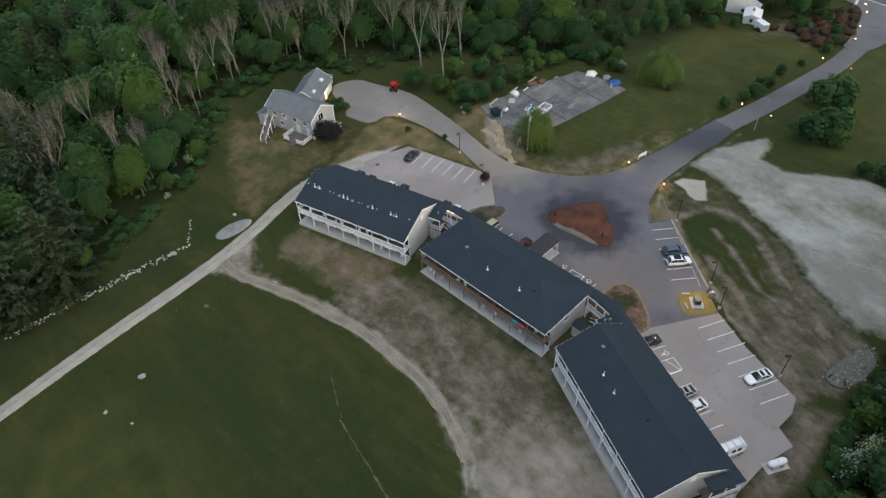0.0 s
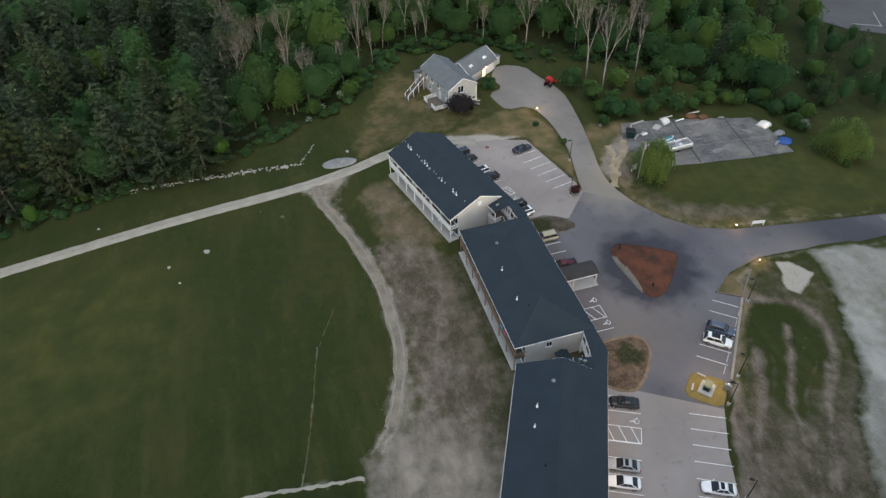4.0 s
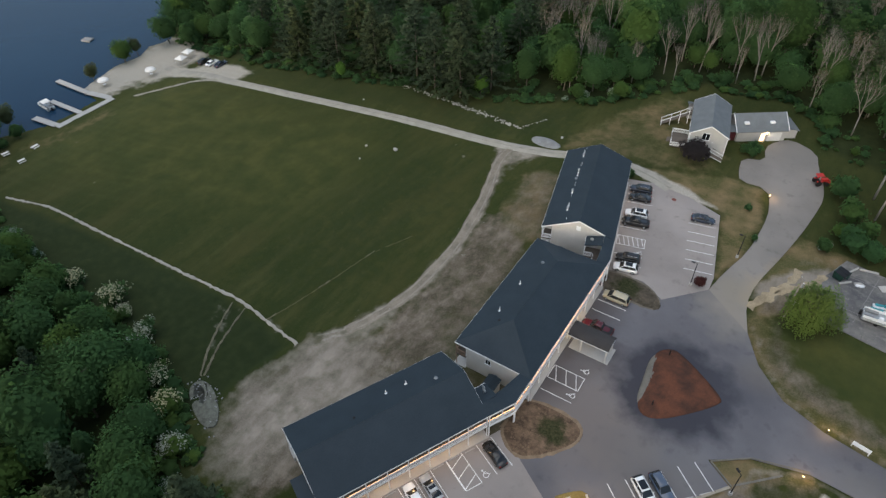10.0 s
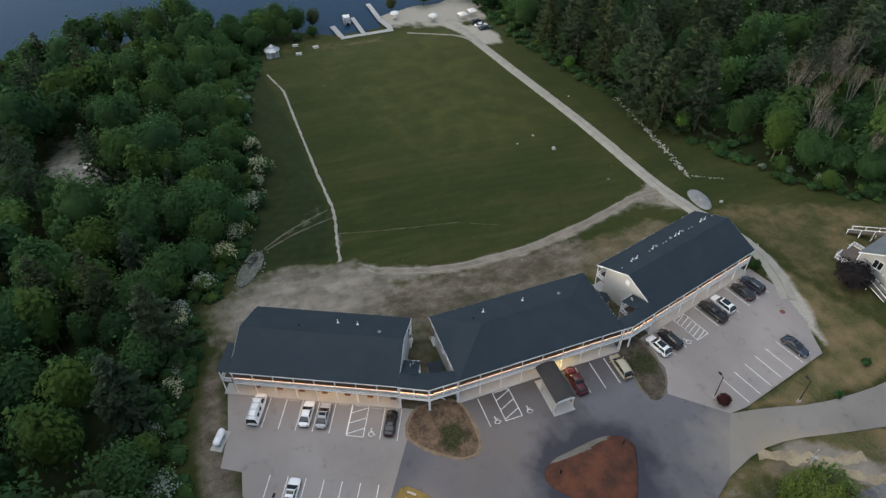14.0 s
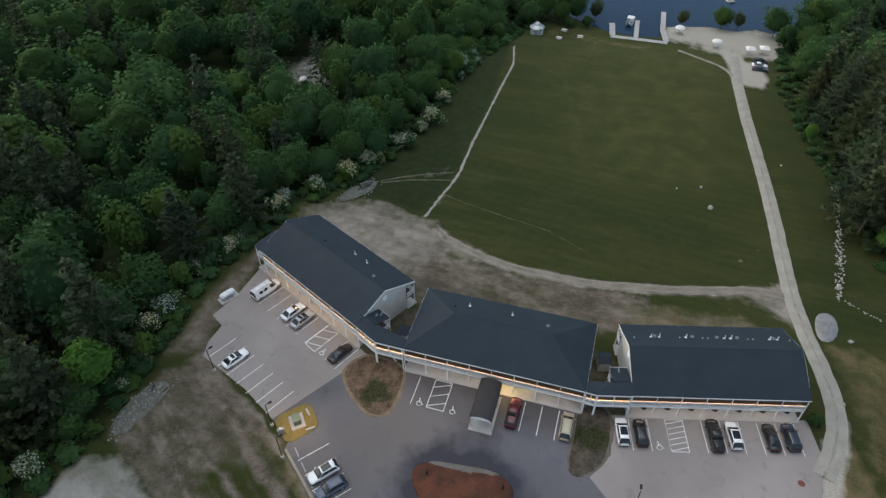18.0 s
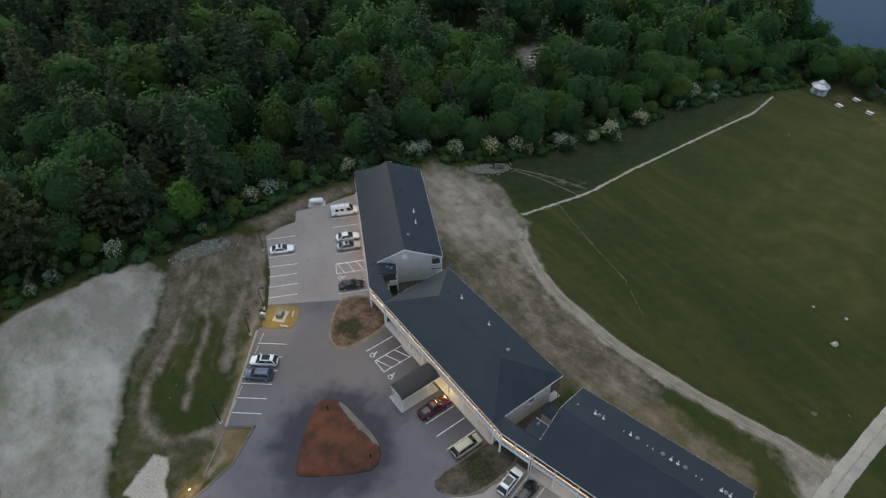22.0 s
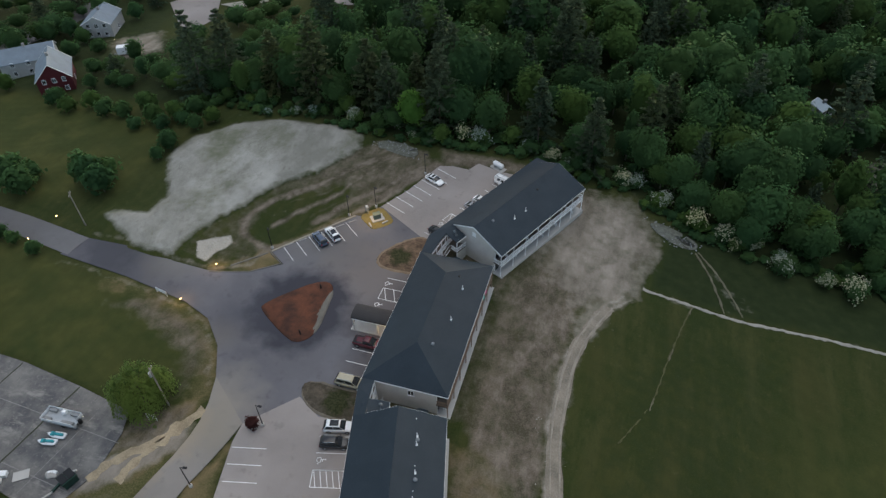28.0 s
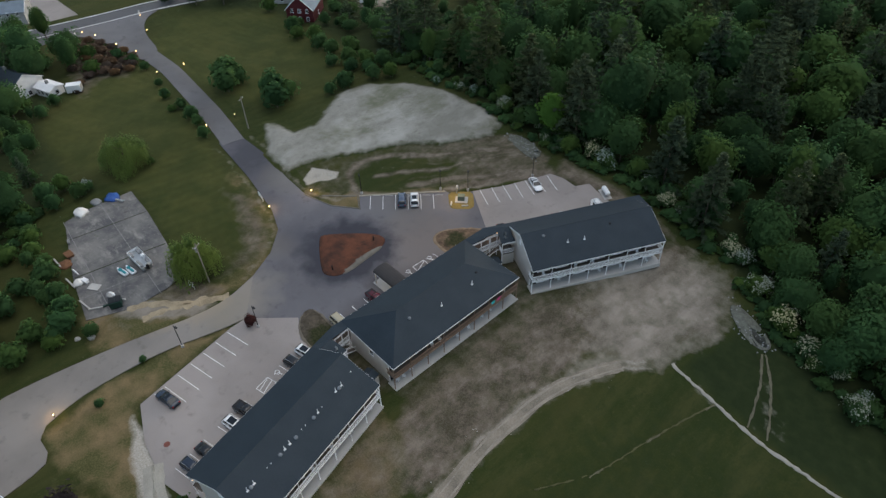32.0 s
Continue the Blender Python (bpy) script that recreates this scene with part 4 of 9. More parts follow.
ribbon("dirt_track", eased(LOOP), 1.15, M_DIRTTRACK, 0.07, "pale dirt track worn round the edge of the lawn", "track", 1.5, 0.2, 21)
for off in (-0.7, 0.7):
    ribbon("wheel_rut", [(x + off, y) for x, y in eased(LOOP)], 0.19, M_RUT, 0.10, "pale compacted wheel rut in a dirt track", "track", 1.3, 0.8, 22)
ribbon("gravel_track", TRACK, 1.55, M_TRACK, 0.15, "pale rutted gravel track across the lawn", "track", 1.2, 0.05)
ribbon("track_middle", TRACK[3:], 0.30, M_TRACKMID, 0.165, "darker worn strip between two wheel ruts", "track", 0.9, 0.9)
for line in ([(12.1, 28.8), (14, 24), (16.9, 18.3), (20.4, 13.4)], [(15.4, 28.9), (16.2, 25.6), (17.9, 20), (20.9, 13.8)]):
    ribbon("worn_path", line, 0.2, M_WORN, 0.12, "thin worn dirt line from the gravel line to the rubble", "track", 0.7, 0.6, 4)
ribbon("worn_path", eased([(21.2, 28.5), (23.3, 36.4), (25.2, 44), (26.8, 53), (31.6, 61.8)]), 0.13, M_WORN_FAINT, 0.10, "faint line of bare earth across the lawn", "track", 0.6, 0.95, 6)
for i, line in enumerate(([(21.2, 28.7), (21.6, 31)], [(24.2, 40.2), (24.8, 43)], [(26.7, 51.6), (27.3, 54.2)])):
    ribbon("worn_path", line, 0.17, M_WORN, 0.12, "short bare patch in a faint line across the lawn", "track", 0.5, 0.9, 8 + i)
ribbon("worn_path", eased([(-62, 95.2), (-70, 92), (-77, 86), (-83, 80.5), (-88.6, 75.6)]), 0.7, M_TRACKMID, 0.12, "faint sandy path from the track to the docks", "track", 1.0, 0.4, 12)
for i, (line, half) in enumerate((([(95.8, 75.5), (97.2, 78.5), (99, 82), (100.6, 86.5), (101.6, 90)], 0.9), ([(99, 81.5), (101.5, 84.5), (104.4, 87.6), (106, 91)], 0.8))):
    ribbon("sand_spill", line, half, M_TANSAND, 0.07, "tan sand spilled along the driveway's edge", "sand", 0.9, 0.5, 30 + i)
ribbon("gravel_trench", TRENCH, 0.31, M_TRACK, 0.2, "narrow pale gravel line across the lawn", "gravel line", 0.7, 0.55)
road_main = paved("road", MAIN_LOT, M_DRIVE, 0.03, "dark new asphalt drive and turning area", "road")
lot_south = paved("parking_lot_south", SOUTH_LOT, M_LOT, 0.036, "worn grey asphalt parking lot with white bays", "parking lot", 0.0)
lot_north = paved("parking_lot_north", NORTH_LOT, M_LOT, 0.036, "pale grey asphalt parking lot with white bays", "parking lot", 0.0)
paved("driveway", eased(NORTH_DRIVE[1:] + NORTH_DRIVE[:1], 1), M_DRIVE_OLD, 0.042, "old gritty asphalt driveway leading to a house", "driveway", 0.0)
court = paved("old_court", COURT, M_COURT, 0.03, "cracked old tennis court used for storing boats", "court")
ribbon("road_lane", LANES[0][0], 2.75, M_ROAD, 0.14, "grey asphalt access lane between grass fields", "road", 2.0)
ribbon("road_highway", LANES[1][0], 4.8, M_ROAD_DARK, 0.22, "dark grey two lane public road", "road", 3.0)
paved("road_junction", rounded(JUNCTION, 2), M_ROAD, 0.16, "wide asphalt mouth of the lane", "road")
paved("driveway_far", FAR_DRIVE, M_LOT, 0.1, "pale paved driveway across the public road", "driveway")
for off, words in ((4.2, "white edge line of the public road"), (-4.2, "white edge line of the public road")):
    ribbon("edge_line", [(x + off, y) for x, y in LANES[1][0][1:-1]], 0.12, M_LINE, 0.26, words, "road marking", 3.0)
paved("parking_lot_far", [(166, -118), (168.5, -83.3), (164, -79.7), (154.4, -77), (134, -74.2), (130, -75.1), (131, -96), (137, -114)], M_LOT, 0.25, "broad pale parking lot behind the woods", "parking lot")
paved("parking_lot_roadside", [(189.4, -78.7), (180, -71), (173.3, -57), (175.4, -49.2), (180, -47), (197, -66)], M_LOT, 0.25, "pale roadside parking lot behind the woods", "parking lot")
paved("path_far", [(178, -67.6), (172, -71), (164.7, -77), (162.4, -72.7), (170, -66)], M_TRACK, 0.2, "pale gravel way between two far lots", "track")
paved("parking_lot_boats", [(194, 134), (199, 125), (209, 119), (220.5, 116), (236, 119), (244, 140), (236, 158), (205, 156)], M_ROAD_DARK, 0.25, "dark asphalt yard for boats and trailers", "parking lot")

# ---- painted bays, kerbs and islands ----


def mark(parent, pts, width=0.11, z=0.05):
    """One painted line on the asphalt."""
    m = Mesh()
    (ax, ay), (bx, by) = pts
    L = math.hypot(bx - ax, by - ay)
    nx, ny = -(by - ay) / L * width / 2, (bx - ax) / L * width / 2
    m.add([(ax + nx, ay + ny, z), (ax - nx, ay - ny, z), (bx - nx, by - ny, z), (bx + nx, by + ny, z)], [(0, 1, 2, 3)])
    return part("painted_line", m, M_LINE, parent)


def bays(parent, start, step, count, reach, skip=()):
    for i in range(count):
        if i not in skip:
            x, y = start[0] + step[0] * i, start[1] + step[1] * i
            mark(parent, [(x, y), (x + reach[0], y + reach[1])])


def hatch(parent, a, b, reach, bars=3):
    """A hatched access aisle between two bay lines that start at a and b."""
    c, d = (a[0] + reach[0], a[1] + reach[1]), (b[0] + reach[0], b[1] + reach[1])
    for p in ((a, c), (b, d), (c, d), (a, b)):
        mark(parent, p)
    for i in range(bars):
        s, e = (i + 0.15) / bars, min(1, (i + 0.85) / bars)
        mark(parent, [(a[0] + reach[0] * e, a[1] + reach[1] * e), (b[0] + reach[0] * s, b[1] + reach[1] * s)])


def wheelchair(parent, x, y, turn, size=1.3):
    """A painted access symbol: a wheel, a seat, a head."""
    m, s = Mesh(), size
    rot = Matrix.Rotation(radians(turn), 2)

    def P(u, v):
        w = rot @ Vector((u * s, v * s))
        return (x + w.x, y + w.y, 0.05)

    def stroke(u0, v0, u1, v1, w=0.045):
        L = math.hypot(u1 - u0, v1 - v0)
        du, dv, nu, nv = (u1 - u0) / L * w * 0.6, (v1 - v0) / L * w * 0.6, -(v1 - v0) / L * w, (u1 - u0) / L * w
        m.add([P(u0 - du + nu, v0 - dv + nv), P(u0 - du - nu, v0 - dv - nv), P(u1 + du - nu, v1 + dv - nv), P(u1 + du + nu, v1 + dv + nv)], [(0, 1, 2, 3)])

    arc = [radians(a) for a in range(115, 345, 23)]
    for a, b in zip(arc, arc[1:]):
        stroke(0.08 + 0.3 * math.cos(a), 0.1 + 0.3 * math.sin(a), 0.08 + 0.3 * math.cos(b), 0.1 + 0.3 * math.sin(b))
    for bar in ((0, 0.66, 0.03, 0.3), (0.02, 0.5, 0.28, 0.47), (0.03, 0.3, 0.32, 0.28), (0.32, 0.28, 0.45, 0.0), (0.45, 0.0, 0.56, 0.04)):
        stroke(*bar)
    m.add([P(0.1 * math.cos(a), 0.8 + 0.1 * math.sin(a)) for a in [i * math.pi / 4 for i in range(8)]], [tuple(range(8))])
    return part("access_symbol", m, M_LINE, parent)


def kerb(line, label, name="kerb", width=0.28, high=0.15, closed=False, mat=M_KERB):
    """A line of kerb stones, each a stone of its own."""
    m0 = thing(name, pose(line[0][0], line[0][1], 0), label, "kerb", "", "structure")
    pts = line + (line[:1] if closed else [])
    for (ax, ay), (bx, by) in zip(pts, pts[1:]):
        L = math.hypot(bx - ax, by - ay)
        k = max(1, round(L / 2.4))
        ang = math.degrees(math.atan2(by - ay, bx - ax))
        me = Mesh().box(-L / k / 2 + 0.015, -width / 2, -0.1, L / k / 2 - 0.015, width / 2, high, 0.03).data("kerb_stone", mat)
        for i in range(k):
            s = (i + 0.5) / k
            ob = new("kerb_stone", me)
            ob.parent = m0
            ob.matrix_basis = pose(ax + (bx - ax) * s - line[0][0], ay + (by - ay) * s - line[0][1], gz(ax, ay) + 0.03, 0, 0, ang)
    return m0


def smooth_loop(poly, times=2):
    for _ in range(times):
        out = []
        for (ax, ay), (bx, by) in zip(poly, poly[1:] + poly[:1]):
            out += [(0.75 * ax + 0.25 * bx, 0.75 * ay + 0.25 * by), (0.25 * ax + 0.75 * bx, 0.25 * ay + 0.75 * by)]
        poly = out
    return poly


def mound(name, poly, rise, mat, label, category, seed=1, rough=0.05, ease=2):
    """A low raised bed with an uneven top."""
    rnd = random.Random(seed)
    loop = smooth_loop(poly, ease)
    cx, cy = sum(p[0] for p in loop) / len(loop), sum(p[1] for p in loop) / len(loop)
    rings = []
    for s, h in ((1.0, -0.05), (0.97, 0.12), (0.8, 0.55), (0.55, 0.85), (0.3, 0.95), (0.08, 1.0)):
        rings.append([(cx + (x - cx) * s, cy + (y - cy) * s, gz(x, y) + 0.04 + rise * h + rnd.uniform(-rough, rough) * (0.2 < s < 0.95)) for x, y in loop])
    m = Mesh().loft(rings)
    return tagged(part(name, m, mat, None, "", True), label, category, "", "structure")


# south lot: bay lines square to the south wing
bays(lot_south, (60.1, 9.2), (2.41 * 0.485, 2.41 * 1.0), 6, (5.0, -2.35))
hatch(lot_south, (66.1, 21.3), (67.3, 23.6), (5.0, -2.35))
bays(lot_south, (68.5, 25.9), (1.2, 2.4), 2, (5.0, -2.35))
bays(lot_south, (85.5, 19.0), (-1.18, -2.42), 7, (-4.9, 2.4))
wheelchair(lot_south, 72.3, 22.4, 64)
# middle lot
for yy in (40.3, 57.8, 60.5, 63.2):
    mark(road_main, [(72.1, yy), (77.5, yy)])
hatch(road_main, (72.0, 42.9), (72.0, 45.7), (5.4, 0))
wheelchair(road_main, 77.2, 41.5, 90)
wheelchair(road_main, 77.2, 47.0, 90)
bays(road_main, (101.0, 37.5), (-1.9, -2.0), 6, (-3.9, 3.25))
# north lot
bays(lot_north, (70.55, 73.6), (-0.68, 2.72), 3, (5.3, 1.3))
hatch(lot_north, (69.2, 79.0), (68.5, 81.6), (5.3, 1.3), 6)
bays(lot_north, (67.85, 84.3), (-0.68, 2.72), 6, (5.3, 1.3))
wheelchair(lot_north, 74.4, 78.5, 104)
bays(lot_north, (84.6, 93.7), (0.66, -2.68), 6, (-5.1, -1.15))

kerb([(90.4, 24.9), (102.5, 39.6)], "pale concrete kerb beside the parking bays", "kerb", 0.42, 0.15)
kerb([(102.9, 40.1), (108.4, 45.4)], "dusty concrete kerb beside a wedge of dry grass", "kerb", 0.3, 0.12, False, M_RIM)
kerb([(102.7, 39.8), (99.0, 42.2), (104.0, 45.9), (111.6, 48.0)], "dusty concrete kerb curving along the drive", "kerb", 0.22, 0.12, False, M_RIM)
for isle, mat in ((ISLAND_S, M_VERGE), (ISLAND_N, M_VERGE_DULL)):
    ring = smooth_loop(isle, 1)
    ribbon("island_edge", ring + ring[:1], 0.36, mat, 0.085, "worn pale earth along the edge of an island", "edge", 0.8, 0.35)
mound("planting_bed", ISLAND, 0.7, M_MULCH, "raised island covered with red mulch", "planting bed", 3, 0.06)
mound("planting_bed", ISLAND_S, 0.18, M_BED_S, "bare brown earth island between wings", "planting bed", 4, 0.06, 1)
mound("planting_bed", ISLAND_N, 0.25, M_BED_N, "brown grassy earth island between wings", "planting bed", 5, 0.06, 1)
mound("grass_pad", PAD, 0.12, M_PADGRASS, "yellow grass pad lit by a flood lamp", "lawn", 6, 0.03, 1)
mound("gravel_pile", [(36.2, 106.6), (37.4, 108.0), (41.2, 108.0), (44.6, 106.0), (44.2, 104.2), (40.6, 103.9), (37.2, 104.8)], 0.3, M_STONE_DARK, "low flat heap of grey gravel beside the track", "gravel heap", 7, 0.2, 1)


def stone_mesh(seed, mat):
    rnd = random.Random(seed)
    m = Mesh()
    rings = []
    for z, s in ((-0.35, 0.7), (0.0, 1.0), (0.3, 0.8), (0.45, 0.35)):
        rings.append([((0.5 * s * rnd.uniform(0.75, 1.2)) * math.cos(a), (0.5 * s * rnd.uniform(0.75, 1.2)) * math.sin(a), z * rnd.uniform(0.8, 1.2)) for a in [k * math.pi / 3 for k in range(6)]])
    return m.loft(rings).data("stone", mat)


def stones(name, line, count, spread, size, label, category, mat, seed):
    """A tumbled row of separate stones along a plan line."""
    rnd = random.Random(seed)
    top = thing(name, pose(line[0][0], line[0][1], gz(*line[0])), label, category)
    kinds = [stone_mesh(seed * 10 + k, mat) for k in range(5)]
    lens = [math.hypot(b[0] - a[0], b[1] - a[1]) for a, b in zip(line, line[1:])]
    for _ in range(count):
        s, i = rnd.uniform(0, sum(lens)), 0
        while s > lens[i]:
            s -= lens[i]
            i += 1
        a, b = line[i], line[i + 1]
        x = a[0] + (b[0] - a[0]) * s / lens[i] + rnd.gauss(0, spread)
        y = a[1] + (b[1] - a[1]) * s / lens[i] + rnd.gauss(0, spread)
        k = size * rnd.uniform(0.45, 1.3)
        ob = new("stone", rnd.choice(kinds))
        ob.parent = top
        ob.matrix_basis = pose(x - line[0][0], y - line[0][1], gz(x, y) - gz(*line[0]) + 0.1 * k, rnd.uniform(-12, 12), rnd.uniform(-12, 12), rnd.uniform(0, 360)) @ Matrix.Diagonal((k, k * rnd.uniform(0.7, 1.1), k * 0.8, 1))
    return top


stones("stone_wall", [(-8, 114.3), (8, 112.6), (18.5, 111.4), (26, 110.3), (32, 109.2)], 250, 0.4, 0.4, "tumbled pale fieldstone wall in the grass", "stone wall", M_STONE, 2)
stones("stone_wall", [(31.5, 109.6), (34, 113), (36, 116)], 24, 0.2, 0.36, "short run of pale stones in grass", "stone wall", M_STONE, 3)
stones("rubble_patch", [(20.6, 12.0), (24.5, 11.2), (27.2, 9.3), (29.3, 7.6)], 110, 1.2, 0.3, "patch of grey rubble at the wood's edge", "rubble", M_STONE_DARK, 4)
mound("gravel_bed", [(20, 11), (21.5, 13.6), (26.5, 12), (31, 8), (29, 6.4), (24, 8.2)], 0.07, M_BEDGREY, "low oval bed of grey stones at the wood's edge", "gravel bed", 21, 0.06)
mound("gravel_bed", [(96.5, -1.8), (94, -3.4), (89.5, -3.2), (85, -1.4), (84.4, 0.8), (86, 2.2), (91.6, 0.9), (95.6, -0.2)], 0.07, M_BEDGREY, "low bed of grey stones between scrub and dirt", "gravel bed", 22, 0.08)
stones("rubble_patch", [(96, -1.5), (90, -1.6), (85.5, 0.4)], 110, 1.0, 0.34, "patch of grey rubble beside the dirt lot", "rubble", M_STONE_DARK, 5)
stones("rubble_patch", [(113, 39.5), (114.5, 42.5), (117, 41)], 36, 0.9, 0.22, "patch of pale broken stone on grass", "rubble", M_STONE, 6)
mound("rubble_edge", [(85.9, 45.8), (87.6, 46.2), (87.0, 51), (87.0, 55.5), (85.4, 57.2), (84.9, 55), (85.4, 50.5)], 0.42, M_RIM, "pale gravelly slope along the mulch island", "gravel", 9, 0.08)
for px, py in ((88.4, 46.6), (87.4, 57.6)):
    ob = part("marker_post", Mesh().box(-0.09, -0.09, 0, 0.09, 0.09, 1.3, 0.02), M_BLACK)
    ob.matrix_basis = pose(px, py, 0.25)
    tagged(ob, "short dark post on the mulch island", "post", "marker posts")
stones("scattered_stones", [(35.5, 31), (39.2, 40), (42.4, 52), (42, 67), (38.5, 80)], 24, 1.6, 0.2, "small stones scattered along the lawn edge", "stones", M_STONE, 7)
for sx, sy, sk in ((1.4, 84.5, 0.9), (9, 86.5, 1.5), (3.5, 79.2, 0.6), (58.5, 105.8, 0.8), (43, 109.5, 1.0), (-14, 103, 0.7), (103.7, 98.5, 1.6), (105, 100.5, 1.2)):
    ob = part("boulder", stone_mesh(int(sx * 7) + 3, M_STONE))
    ob.matrix_basis = pose(sx, sy, gz(sx, sy) + 0.12 * sk, 0, 0, sx * 40) @ Matrix.Diagonal((sk, sk * 0.8, sk * 0.6, 1))
    tagged(ob, "pale weathered boulder lying in the grass", "boulder", "boulders on the grass")

# ---- the three motel wings ----
EAVE, RIDGE, WIDE, LAKE_WALL, LOT_WALL = 5.75, 8.75, 13.7, 1.9, 11.8
DECK = 2.85


def picket_rail(x0, y0, x1, y1, z, high=1.05, gap=0.16, mat_top=None):
    """A railing bay: rails and pickets."""
    m = Mesh()
    L = math.hypot(x1 - x0, y1 - y0)
    ux, uy = (x1 - x0) / L, (y1 - y0) / L

    def bar(s0, s1, z0, z1, w):
        a, b = (x0 + ux * s0, y0 + uy * s0), (x0 + ux * s1, y0 + uy * s1)
        nx, ny = -uy * w, ux * w
        base = [(a[0] + nx, a[1] + ny), (a[0] - nx, a[1] - ny), (b[0] - nx, b[1] - ny), (b[0] + nx, b[1] + ny)]
        m.slab(base, z0, z1)

    bar(0, L, z + high - 0.09, z + high, 0.06)
    bar(0, L, z + 0.1, z + 0.18, 0.04)
    k = int(L / gap)
    for i in range(1, k):
        bar(i * L / k - 0.034, i * L / k + 0.034, z + 0.18, z + high - 0.09, 0.022)
    return m


def window_unit(parent, side, x, y, z, w, h, lit=False, curtain=True):
    """A window with frame, sill and panes on a wall that faces side (-1 or +1 in x)."""
    win = part("window", Mesh().box(-0.02, -w / 2, -h / 2, 0.03 * 1, w / 2, h / 2), M_BLACK, parent)
    win.matrix_basis = pose(x, y, z, 0, 0, 0 if side > 0 else 180)
    fr = Mesh()
    t = 0.07
    for a in ((-w / 2 - t, -h / 2 - t, w / 2 + t, -h / 2), (-w / 2 - t, h / 2, w / 2 + t, h / 2 + t), (-w / 2 - t, -h / 2, -w / 2, h / 2), (w / 2, -h / 2, w / 2 + t, h / 2), (-0.03, -h / 2, 0.03, h / 2)):
        fr.box(0.0, a[0], a[1], 0.07, a[2], a[3])
    part("window_frame", fr, M_TRIM, win)
    part("sill", Mesh().box(0, -w / 2 - 0.12, -h / 2 - t - 0.05, 0.14, w / 2 + 0.12, -h / 2 - t, 0.01), M_TRIM, win)
    for s in (-1, 1):
        part("pane", Mesh().box(0.032, min(0.03 * s, s * w / 2), -h / 2, 0.04, max(0.03 * s, s * w / 2), h / 2), M_WINLIT if lit else M_GLASS, win)
    return win


def door_unit(parent, side, x, y, z, mat, w=0.92, h=2.05):
    d = part("door", Mesh().box(0.0, -w / 2, 0, 0.05, w / 2, h, 0.01), mat, parent)
    d.matrix_basis = pose(x, y, z, 0, 0, 0 if side > 0 else 180)
    fr = Mesh().box(0, -w / 2 - 0.09, 0, 0.08, -w / 2, h + 0.09).box(0, w / 2, 0, 0.08, w / 2 + 0.09, h + 0.09).box(0, -w / 2, h, 0.08, w / 2, h + 0.09)
    part("door_frame", fr, M_TRIM, d)
    part("door_handle", Mesh().tube((0.05, w / 2 - 0.12, 1.0), (0.12, w / 2 - 0.12, 1.0), 0.03), M_STEEL, d)
    return d


M_DOORWHITE = surface("door_white", (0.66, 0.66, 0.65), 0.5, 0.08, 1.0, 8.0, 0.05)
M_DOORRED = surface("door_brown", (0.16, 0.07, 0.05), 0.5, 0.2, 1.0, 8.0, 0.05)
M_WOODRAIL = surface("wood_rail", (0.24, 0.165, 0.12), 0.75, 0.2, 1.0, 10.0, 0.2)


